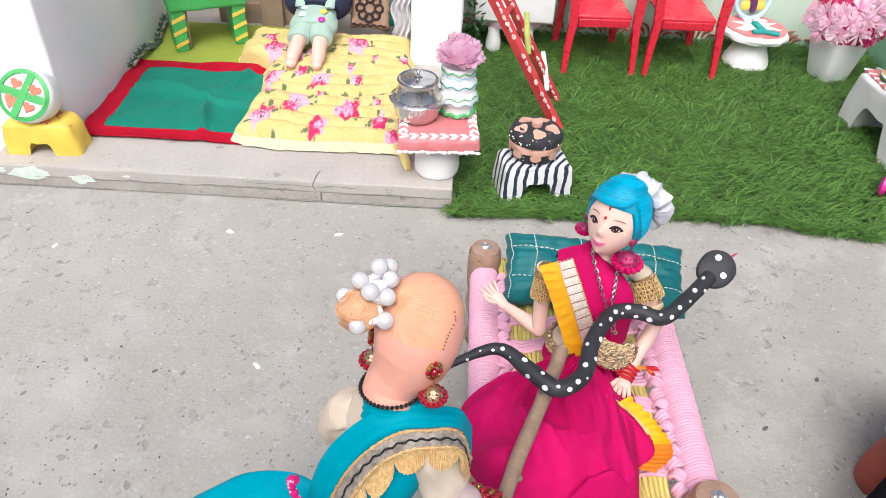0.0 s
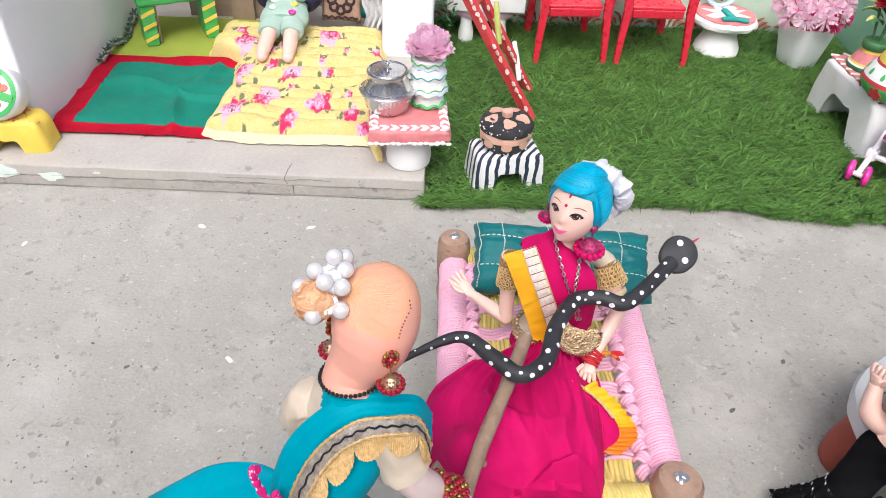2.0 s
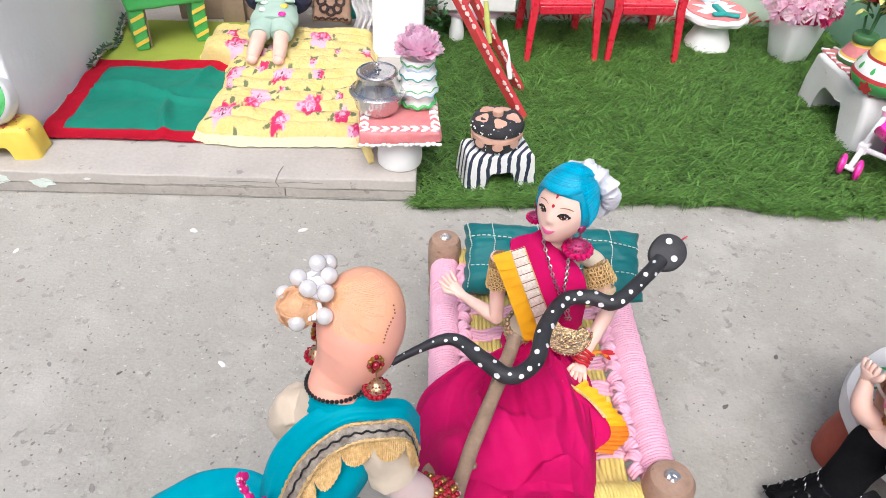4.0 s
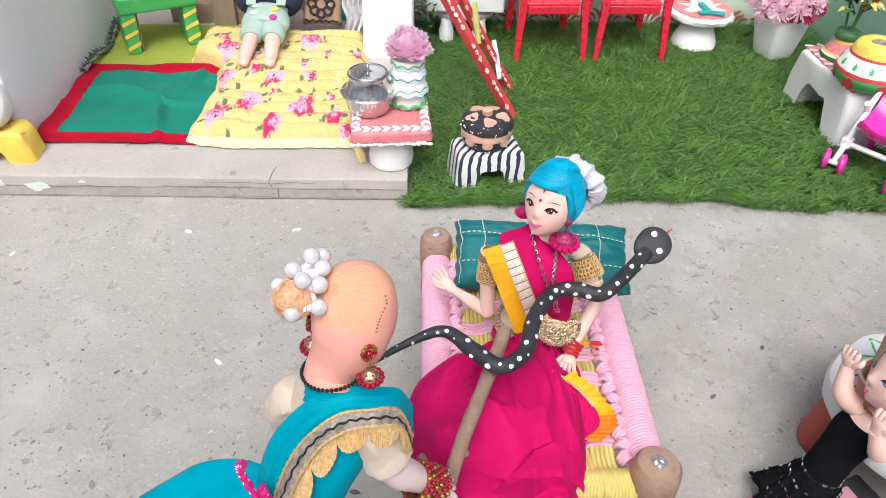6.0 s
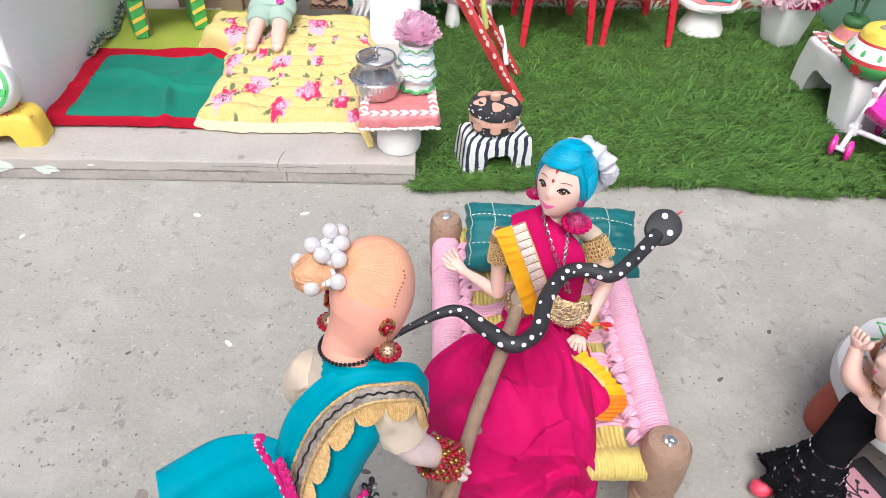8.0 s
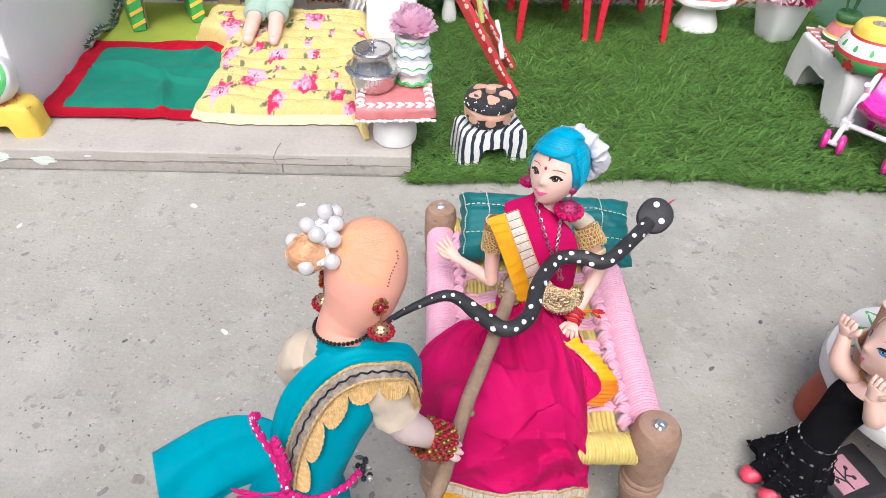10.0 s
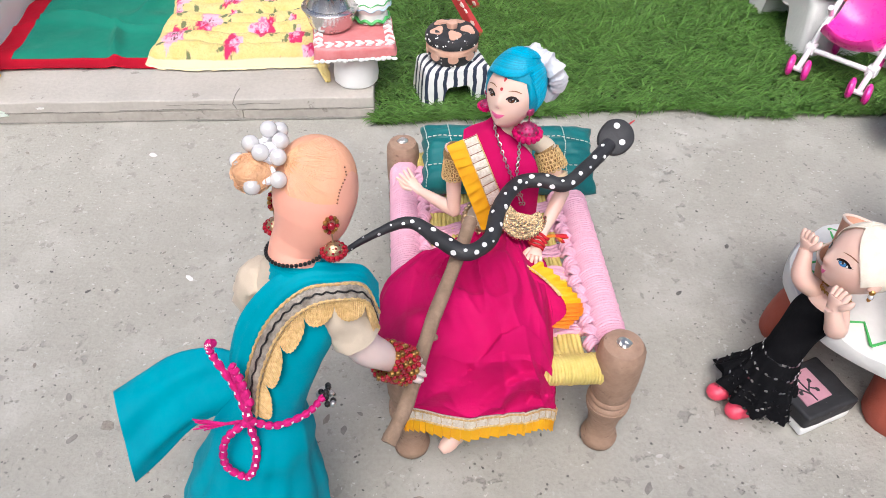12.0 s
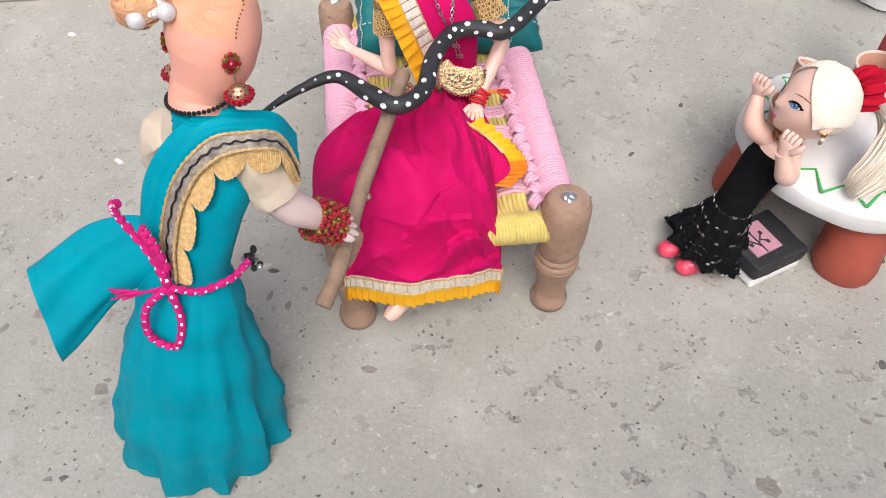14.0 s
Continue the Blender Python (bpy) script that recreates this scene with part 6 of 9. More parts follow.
thing("red_backrest", g.lump(0.0008, 50), red_paint, "red painted clay chair back beside the round table", "chair")

# ---- black clay book ----
bk = empty("clay_book", "black clay book with a pink picture and white pages", "book", pose(0.3190, -0.3900, 0, 0, 0, 20) @ Matrix.Scale(0.84, 4))
part("page_block", Geo().box((-0.0275, -0.0245, 0.0), (0.0275, 0.0245, 0.010), 0.003, 8).lump(0.0008, 80), white_paint, bk, "white painted pages")
cov = part("cover", Geo().box((-0.0285, -0.0255, 0.0102), (0.0285, 0.0255, 0.026), 0.0035, 8).lump(0.0008, 80), black_paint, bk)
part("picture", Geo().patch([(-0.014, -0.016), (0.014, -0.015), (0.014, 0.016), (-0.013, 0.016)], 0.0012, m=pose(-0.006, 0.002, 0.0258), back=0.001), mat("dusty_pink", (0.55, 0.28, 0.34), 0.6), cov, "dusty pink painted picture")
tw = Geo()
for a0, b0 in (((-0.004, -0.013), (-0.005, 0.010)), ((-0.0045, -0.003), (0.004, 0.006)), ((-0.0045, -0.006), (-0.012, 0.004)), ((-0.001, 0.000), (0.004, -0.004)), ((-0.009, 0.0), (-0.012, -0.002))):
    tw.tube([(a0[0] - 0.004, a0[1], 0.0272), (lerp(a0[0], b0[0], 0.5) - 0.004, lerp(a0[1], b0[1], 0.5), 0.0275), (b0[0] - 0.004, b0[1], 0.0272)], 0.0007, 5)
    tw.ball((b0[0] - 0.004, b0[1], 0.0272), (0.0019, 0.0024, 0.0006), 8)
part("painted_twig", tw, black_paint, cov, "black painted twig")


# ---- dolls: each is one plain mesh ----
def head_frame(c, facing, up=(0, 0, 1)):
    """Local -y looks along facing, z is up."""
    f = Vector(facing).normalized()
    z = Vector(up)
    z = (z - f * z.dot(f)).normalized()
    y = -f
    x = y.cross(z)
    m = Matrix((x, y, z)).transposed().to_4x4()
    m.translation = Vector(c)
    return m


def head_point(az, el, a_, b_, c_, grow=1.0, lift=0.0):
    """A point of a doll's head with brow, nose, lips and chin; az from the face, to the head's own left."""
    az = (az + math.pi) % (2 * math.pi) - math.pi
    x, y, z = math.cos(el) * math.sin(az), -math.cos(el) * math.cos(az), math.sin(el)
    low, front = max(0.0, -z), max(0.0, math.cos(az)) ** 0.7
    ce = max(math.cos(el), 1e-4) ** lerp(1.0, 0.44, front if z < 0 else 0.0)
    jaw = lerp(1 - 0.30 * low ** 1.4, 1 - 0.50 * low ** 1.9, front)
    p = Vector((a_ * ce * math.sin(az) * jaw, -b_ * ce * math.cos(az) * (1 - 0.10 * low ** 2) * (1 - 0.12 * max(0.0, y) * low), c_ * z))
    if grow < 1.02 and front > 0.2:
        d = math.degrees(el)
        nose = 0.13 * math.exp(-(az / lerp(0.10, 0.17, min(1, max(0, -d / 22)))) ** 2) * (math.exp(-((d + 21) / 14) ** 2) if d > -21 else math.exp(-((d + 21) / 5) ** 2))
        socket = -0.035 * math.exp(-((abs(az) - 0.46) / 0.20) ** 2) * math.exp(-((d + 1) / 9) ** 2)
        lips = 0.045 * math.exp(-(az / 0.30) ** 2) * (math.exp(-((d + 39) / 3.2) ** 2) + math.exp(-((d + 46) / 3.5) ** 2))
        chin = 0.08 * math.exp(-(az / 0.34) ** 2) * math.exp(-((d + 66) / 10) ** 2)
        p.y -= b_ * (nose + socket + lips + chin)
    return p * grow + Vector((x, y, z)) * lift


def add_head(g, m, dims, skin, grow=1.0):
    n, k = 96, 64
    rows = []
    for i in range(k + 1):
        el = math.pi * (i / k - 0.5) * 0.985
        rows.append([m @ head_point(2 * math.pi * j / n, el, *dims, grow) for j in range(n)])
    g.grid(rows, skin, closed=True, caps=True)


def add_hair(g, m, dims, slot, low_front, low_side, low_back, grow=1.06, grooves=36, depth=0.0005, split=0.0, turn=(0.12, 0.28)):
    n, k, rows = 72, 16, []
    for i in range(k + 1):
        row = []
        for j in range(n):
            az = -math.pi + 2 * math.pi * j / n
            t = abs(az) / math.pi
            k_ = min(1, max(0, (t - turn[0]) / turn[1]))
            low = lerp(low_front, low_side, k_ * k_ * (3 - 2 * k_)) if t < 0.40 else lerp(low_side, low_back, min(1, (t - 0.40) / 0.25))
            el = lerp(radians(low), radians(88), i / k)
            d = depth * math.sin(az * grooves / 2 + 3 * i / k + split * el * 8) + 0.0006 * noise.noise((az * 3, el * 3, 2))
            row.append(m @ head_point(az, el, *dims, grow if i else grow * 0.955, d))
        rows.append(row)
    g.grid(rows, slot, closed=True, caps=True)


def decal(g, m, dims, az, el, outline, slot, lift=0.0003, grow=1.0):
    """A painted shape on the head; outline in degrees round (az, el)."""
    n = len(outline)
    cu, cv = sum(u for u, v in outline) / n, sum(v for u, v in outline) / n
    rows = [[m @ head_point(radians(az + cu + (u - cu) * q), radians(el + cv + (v - cv) * q), *dims, grow, lift) for u, v in outline] for q in (0.02, 0.35, 0.7, 1.0)]
    g.grid(rows, slot, closed=True)


def ell(rx, ry, n=14, turn=0.0):
    c, s = math.cos(turn), math.sin(turn)
    return [(c * rx * math.cos(q) - s * ry * math.sin(q), s * rx * math.cos(q) + c * ry * math.sin(q)) for q in (2 * math.pi * k / n for k in range(n))]


def add_face(g, m, dims, white, iris, dark, brow, lip, skin, size=1.0, eye=(28, -2), mouth=-42, wide=1.0, lash=1.0):
    """Painted eyes with lids and lashes, thin brows, nostrils and smiling lips."""
    for s in (-1, 1):
        az, el = eye[0] * s, eye[1]
        up = [(-12.5, -1.2), (-9, 2.6), (-4, 4.9), (2, 5.6), (8, 4.6), (12.5, 2.0), (15.5, 1.6)]
        low = [(13, -0.6), (8, -3.4), (2, -4.6), (-4, -4.2), (-9, -3.0)]
        fit_ = lambda pts, k=1.0, dv=0.0: [(u * s * size * k, (v * (0.86 if abs(v) < 9 else 1) + dv) * size * k) for u, v in pts]
        decal(g, m, dims, az, el, fit_(up + low, 1.10, 0.3), dark, 0.00012)
        decal(g, m, dims, az, el, fit_(up[:-1] + [(12.8, 0.8)] + low, 0.84, -0.5), white, 0.00022)
        decal(g, m, dims, az - 0.5 * s, el + 0.2, ell(8.3 * size, 5.1 * size, 18), dark, 0.00030)
        decal(g, m, dims, az - 0.5 * s, el - 0.2, ell(7.1 * size, 4.5 * size, 18), iris, 0.00036)
        decal(g, m, dims, az - 0.5 * s, el + 0.3, ell(2.6 * size, 2.3 * size), dark, 0.00042)
        # two white dots painted on the iris as glints
        decal(g, m, dims, az + 1.6, el + 1.9, ell(1.2 * size, 1.0 * size, 8), white, 0.00052)
        decal(g, m, dims, az - 2.2, el - 1.6, ell(0.8 * size, 0.7 * size, 8), white, 0.00052)
        lid = [(u, v + 2.9 * lash * (0.5 + 0.5 * (u + 12) / 28)) for u, v in up]
        decal(g, m, dims, az, el, fit_(lid + [(u, v - 0.9) for u, v in reversed(up)], 1.06), dark, 0.00048)
        for k in range(7):
            u, v = 1.5 + 2.5 * k, 6.0 - 0.16 * (k - 1) ** 2
            decal(g, m, dims, az, el, fit_([(u - 0.5, v), (u + 1.2 + 0.35 * k, v + (3.0 - 0.25 * k) * lash), (u + 0.7, v - 0.3)]), dark, 0.0005)
        arc = [(u, 13.0 + 3.4 * math.sin((u + 14) / 36 * math.pi) + 0.04 * u) for u in (-13, -8, -3, 3, 9, 14, 19)]
        decal(g, m, dims, az, el, fit_(arc + [(u, v - 1.0 + 0.7 * k / 6) for k, (u, v) in enumerate(reversed(arc))][::1]), brow, 0.0002)
        decal(g, m, dims, 2.6 * s, -26.5, ell(1.3, 0.6, 8), lip, 0.00015)
    us = (-19, -14, -8, 0, 8, 14, 19)
    mid = [(u, 0.2 + 0.019 * u * u) for u in us]
    top = [(u, 0.2 + 0.019 * u * u + d) for u, d in zip(us, (0.1, 1.6, 2.9, 2.2, 2.9, 1.6, 0.1))]
    bot = [(u, 0.2 + 0.019 * u * u - d) for u, d in zip(us, (0.1, 2.6, 4.2, 4.9, 4.2, 2.6, 0.1))]
    sc_ = lambda pts: [(u * size * wide, v * size * 1.2) for u, v in pts]
    decal(g, m, dims, 0, mouth, sc_(mid + top[::-1]), lip, 0.0003)
    decal(g, m, dims, 0, mouth, sc_(bot + mid[::-1]), lip, 0.0003)


def strands(g, m, dims, paths, slot, r, grow, n=16):
    """Locks of hair over a head, each from one direction to another; a path is a list of (az, el) in degrees."""
    for path in paths:
        pts = []
        for p in smooth_path([Vector((math.cos(radians(e)) * math.sin(radians(a_)), -math.cos(radians(e)) * math.cos(radians(a_)), math.sin(radians(e)))) for a_, e in path], n):
            p.normalize()
            pts.append(m @ head_point(math.atan2(p.x, -p.y), math.asin(max(-1, min(1, p.z))), *dims, grow))
        g.tube(pts, [r * min(1, 0.35 + 4 * k / n, 0.35 + 4 * (n - 1 - k) / n) for k in range(n)], 7, slot)


def add_hand(g, wrist, to, palm, r, slot, curl=0.25, spread=0.35):
    """A small hand: a flat palm and five fingers."""
    w, d = Vector(wrist), (Vector(to) - Vector(wrist))
    ln_ = d.length
    d.normalize()
    nrm = Vector(palm)
    nrm = (nrm - d * nrm.dot(d)).normalized()
    side = d.cross(nrm)
    mid = w + d * ln_ * 0.45
    g.tube([w - d * 0.001, w + d * ln_ * 0.2, mid, w + d * ln_ * 0.55], [r, r * 1.15, r * 1.45, r * 1.2], 12, slot, flat=0.55, up=nrm)
    for k in range(4):
        o = (k - 1.5) / 1.5
        b = w + d * ln_ * 0.5 + side * r * 1.05 * o
        tip = b + (d * ln_ * (0.52 - 0.06 * abs(o)) + side * ln_ * spread * 0.35 * o + nrm * ln_ * curl * 0.5)
        g.tube(smooth_path([b, lerp(b, tip, 0.5) - nrm * ln_ * 0.03, tip], 5), [r * 0.42, r * 0.42, r * 0.40, r * 0.36, r * 0.22], 8, slot)
    b = w + d * ln_ * 0.25 - side * r * 1.1
    g.tube(smooth_path([b, b + d * ln_ * 0.25 - side * r * 0.9, b + d * ln_ * 0.5 - side * r * 0.9 + nrm * r * 0.4], 5), [r * 0.5, r * 0.48, r * 0.45, r * 0.4, r * 0.22], 8, slot)


def ring_rows(stations, axis, n=48, ahead=-1):
    """Elliptical rings through stations (centre, half width, half depth) with the width along axis; angle 0 is the front."""
    ax = Vector(axis).normalized()
    fr = Vector((0, 0, 1)).cross(ax) * ahead
    rows = []
    for c, rx, ry in stations:
        rows.append([Vector(c) + ax * rx * math.sin(q) + fr * ry * math.cos(q) for q in (2 * math.pi * k / n for k in range(n))])
    return rows


def resample(stations, k):
    out = []
    cs = smooth_path([s[0] for s in stations], k)
    for i in range(k):
        t = i / (k - 1)
        out.append((cs[i], spline([s[1] for s in stations], t), spline([s[2] for s in stations], t)))
    return out


# ---- the seated doll in the magenta sari ----
A_MATS = [skin_pale, magenta_cloth, beige_cloth, gold_lace, silver_lace, ruffle_yellow, blue_hair, eye_white, brow_brown, eye_dark, lip_pink, bindi_red, ruffle_orange, eye_brown, gold_braid]
SK, MG, BG, GL, SL_, RY, HR, EW, BR, ED, LP, BD, RO = range(13)
g = Geo()
A_ST = [((0.0925, -0.294, 0.094), 0.0250, 0.0190), ((0.0920, -0.296, 0.108), 0.0215, 0.0165), ((0.0915, -0.298, 0.122), 0.0160, 0.0130), ((0.0905, -0.301, 0.136), 0.0170, 0.0130),
        ((0.0905, -0.302, 0.153), 0.0195, 0.0140), ((0.0910, -0.299, 0.169), 0.0225, 0.0125), ((0.0925, -0.297, 0.179), 0.0215, 0.0100), ((0.0945, -0.297, 0.185), 0.0110, 0.0080), ((0.0965, -0.297, 0.191), 0.0070, 0.0070), ((0.0995, -0.298, 0.206), 0.0066, 0.0068)]
A_AX = Vector((0.985, 0.17, 0)).normalized()
A_FR = Vector((0, 0, 1)).cross(A_AX) * -1
st_ = resample(A_ST, 90)
rows = ring_rows(st_, A_AX, 80)
g.grid(rows, closed=True, caps=True, slot_of=lambda i, j: SK if st_[i][0].z > 0.1865 else BG if st_[i][0].z > 0.106 else MG)

# the sari laid over the right shoulder: pleated yellow edge, gilt band, plain magenta
EDGE_Y = smooth_path([(0.0578, -0.2960, 0.1738), (0.0641, -0.3030, 0.1613), (0.0705, -0.3090, 0.1465), (0.0778, -0.3110, 0.1270), (0.0850, -0.3095, 0.1050)], 91)
EDGE_L = smooth_path([(0.0666, -0.2990, 0.1804), (0.0712, -0.3070, 0.1705), (0.0763, -0.3135, 0.1598), (0.0825, -0.3155, 0.1437), (0.0925, -0.3135, 0.1130)], 91)
EDGE_R = smooth_path([(0.0743, -0.3010, 0.1858), (0.0792, -0.3090, 0.1766), (0.0838, -0.3160, 0.1665), (0.0899, -0.3180, 0.1517), (0.0995, -0.3150, 0.1215)], 91)
MID = smooth_path([(0.0805, -0.3020, 0.1892), (0.0875, -0.3095, 0.1832), (0.0957, -0.3165, 0.1738), (0.1024, -0.3190, 0.1583), (0.1100, -0.3150, 0.1220)], 91)
RIM = smooth_path([(0.0865, -0.2985, 0.1915), (0.0965, -0.3060, 0.1850), (0.1085, -0.3125, 0.1758), (0.1150, -0.3140, 0.1583), (0.1180, -0.3080, 0.1240)], 91)
rows = []
for k in range(91):
    rows.append([p + A_FR * (0.0007 * noise.noise((p.x * 120, p.z * 60, 3.0)) + 0.0010) for p in smooth_path([EDGE_L[k], EDGE_R[k], MID[k], RIM[k], RIM[k] + Vector((0.0010, 0.004, -0.001))], 30)])
rows.insert(0, [p + Vector((0.001, 0.010, 0.0005)) for p in rows[0]])
rows.insert(0, [p + Vector((0.002, 0.020, -0.014)) for p in rows[1]])
g.grid(rows, MG)
# gilt band in stitched lengths
rows = []
for k in range(91):
    seg = (k / 90 * 10) % 1.0
    lift = 0.0022 + 0.0007 * math.sin(math.pi * min(seg * 1.05, 1)) ** 0.5
    rows.append([lerp(EDGE_L[k], EDGE_R[k], t) + A_FR * (lift - 0.0006 * abs(t - 0.5) * 2 + 0.0002 * math.sin(k * 2.3 + t * 9)) for t in span(-0.02, 1.02, 8)])
g.grid(rows, SL_)
for k in range(0, 91, 9):
    g.tube([lerp(EDGE_L[k], EDGE_R[k], t) + A_FR * 0.0026 for t in span(0, 1, 5)], 0.00028, 5, BR)
g.tube([p + A_FR * 0.0030 for p in EDGE_R], [0.0004 + 0.0002 * math.sin(k * 2.2) for k in range(91)], 5, GL)
g.tube([p + A_FR * 0.0029 for p in EDGE_L], [0.0003 + 0.0002 * math.sin(k * 2.5) for k in range(91)], 5, GL)
# knife pleats, each lapped over the next
for c in range(10):
    rows = []
    for i in range(10):
        u = i / 9
        k = min(90, max(0, (c - 0.18 + 1.18 * u) * 9.0))
        a_ = lerp(EDGE_L[int(k)], EDGE_L[min(90, int(k) + 1)], k % 1)
        kk = min(89.9, max(0, 0.95 * k - 6))
        b_ = lerp(EDGE_Y[int(kk)], EDGE_Y[int(kk) + 1], kk % 1)
        rows.append([lerp(a_, b_, t) + A_FR * (0.0012 + (0.0006 + 0.0030 * max(t, 0) ** 0.6) * u ** 1.2) + Vector((0, 0, -0.0008 * t * u)) for t in (-0.05, 0.2, 0.45, 0.75, 1.0, 1.18)])
    g.grid(rows, RY)
    g.grid([rows[-1], [p - A_FR * 0.0016 + Vector((0, 0, 0.0006)) for p in rows[-1]]], RY)
# lap and skirt
SEC = [(0.0920, -0.298, 0.021, 0.1085, 0.094), (0.0890, -0.314, 0.028, 0.1100, 0.092), (0.0800, -0.332, 0.043, 0.1150, 0.0915), (0.0690, -0.352, 0.056, 0.1215, 0.0890), (0.0655, -0.374, 0.0575, 0.1240, 0.0800), (0.0660, -0.394, 0.0550, 0.1250, 0.0700),
       (0.0700, -0.409, 0.0500, 0.1200, 0.0600), (0.0715, -0.4185, 0.0495, 0.1060, 0.0560), (0.0718, -0.4235, 0.0490, 0.0870, 0.0560), (0.0718, -0.4265, 0.0485, 0.0730, 0.0600), (0.0718, -0.4280, 0.0485, 0.0650, 0.0630)]


SECT = [(p.x, p.y, r.x, r.y, r.z) for p, r in zip(smooth_path([(a_, b_, 0) for a_, b_, *_ in SEC], 221), smooth_path([s[2:] for s in SEC], 221))]
CREASES = [([(0.05, 0.30), (0.16, 0.24), (0.32, 0.20), (0.44, 0.12)], 0.0040), ([(0.04, 0.44), (0.16, 0.36), (0.30, 0.30), (0.42, 0.20)], 0.0036), ([(0.46, 0.08), (0.58, 0.16), (0.70, 0.28), (0.76, 0.42)], 0.0042),
           ([(0.50, 0.22), (0.62, 0.30), (0.68, 0.42), (0.64, 0.52)], 0.0040), ([(0.48, 0.72), (0.60, 0.64), (0.74, 0.62), (0.88, 0.68)], 0.0044), ([(0.52, 0.90), (0.62, 0.80), (0.76, 0.76), (0.90, 0.80)], 0.0036),
           ([(0.20, 0.94), (0.28, 0.84), (0.40, 0.80)], 0.0026), ([(0.84, 0.30), (0.84, 0.46), (0.80, 0.60)], 0.0032), ([(0.34, 0.36), (0.46, 0.44), (0.56, 0.46)], 0.0026), ([(0.70, 0.98), (0.74, 0.90), (0.84, 0.84)], 0.0030), ([(0.30, 0.04), (0.36, 0.12), (0.34, 0.24)], 0.0034), ([(0.60, 0.04), (0.66, 0.12), (0.78, 0.20)], 0.0034)]
CREASES = [([Vector((q.x * 0.11, q.y * 0.15, 0)) for q in smooth_path([(u, v, 0) for u, v in c], 10)], h) for c, h in CREASES]


def creases(f, t):
    """Folds of the cloth: sharp on one side, soft on the other."""
    p, out = Vector((f * 0.11, t * 0.15, 0)), 0.0
    for line, h in CREASES:
        best = None
        for k in range(9):
            a_, d = line[k], line[k + 1] - line[k]
            u = min(1, max(0, (p - a_).dot(d) / d.length_squared))
            r_ = p - a_ - d * u
            if best is None or r_.length < best[0]:
                best = (r_.length, d.x * r_.y - d.y * r_.x, (k + u) / 9)
        w = 0.0023 if best[1] < 0 else 0.0080
        if best[0] < 3 * w:
            out += 1.6 * h * math.exp(-(best[0] / w) ** 2) * math.sin(math.pi * (0.06 + 0.88 * best[2])) ** 0.7
    return out - 0.0022


def skirt(t, f):
    cx, y, w, top, bot = SECT[int(round(t * 220))]
    th = math.pi * f
    x = cx - w * math.cos(th)
    arch = max(math.sin(th), 0) ** 0.55
    z = lerp(bot, top, arch)
    knee = min(1, t * 1.6) * (1 - max(0, (t - 0.75) / 0.25)) * arch
    z += 0.007 * knee * (math.exp(-((x - 0.046) / 0.018) ** 2) + 0.9 * math.exp(-((x - 0.098) / 0.018) ** 2)) - 0.003 * knee
    dz = 0.0011 * noise.noise((x * 40, t * 6, 7.0)) + 0.0010 * t * math.sin(x * 150 + 4 * noise.noise((x * 20, t * 3, 2)))
    dz += creases(f, t)
    # long soft folds drawn from the waist, fewer over the near knee
    ang, far = math.atan2(f - 0.56, t + 0.16), math.hypot(f - 0.56, t + 0.16)
    sway = 0.35 * noise.noise((f * 3, t * 3, 9))
    calm = min(1.0, max(0.35, (f - 0.15) / 0.3))
    dz += calm * (0.0050 * max(0.0, 1 - 2.4 * abs(noise.noise((ang * 3.6 + sway, far * 1.7 + sway, 3)))) ** 2 - 0.0014)
    dz += calm * 0.0016 * max(0.0, 1 - 3.0 * abs(noise.noise((ang * 8 + sway * 3, far * 3.5, 6)))) ** 2
    z += 0.024 * math.exp(-((x - 0.0285) / 0.017) ** 2 - ((y + 0.4105) / 0.015) ** 2)
    y2 = y - 0.004 * math.sin(th) * max(0, t - 0.5) * 2
    return Vector((x, y2 - (dz * 1.0 if t > 0.7 else 0), z + dz * (0.35 if t > 0.8 else 1.0)))


NT, NF = 170, 170
g.grid([[skirt(i / NT, j / NF) for j in range(NF + 1)] for i in range(NT + 1)], MG)
hem = [skirt(1.0, j / 160) for j in range(161)]
g.grid([[p + Vector((0, -0.0008, 0.0006)) for p in hem], [p + Vector((0, -0.0018 - 0.0006 * math.sin(j * 0.9), -0.0045)) for j, p in enumerate(hem)], [p + Vector((0, -0.0016, -0.0098)) for p in hem]], SL_)
rows = []
for r_, dz in enumerate((-0.0085, -0.012, -0.017, -0.0225)):
    rows.append([p + Vector((0, -0.0008 - 0.0018 * ((j / 160 * 24) % 1.0) * (r_ / 3 + 0.3), dz)) for j, p in enumerate(hem)])
g.grid(rows, RY)
for dz in (0.0002, -0.0094):
    g.tube([p + Vector((0, -0.0022, dz)) for p in hem], [0.0006 + 0.0002 * math.sin(j * 2.2) for j in range(161)], 5, GL)
for j in range(4, 160, 8):
    g.tube([hem[j] + Vector((0, -0.0022, 0)), hem[j] + Vector((0.0004, -0.0030, -0.0045)), hem[j] + Vector((0, -0.0022, -0.0092))], 0.00022, 4, GL)
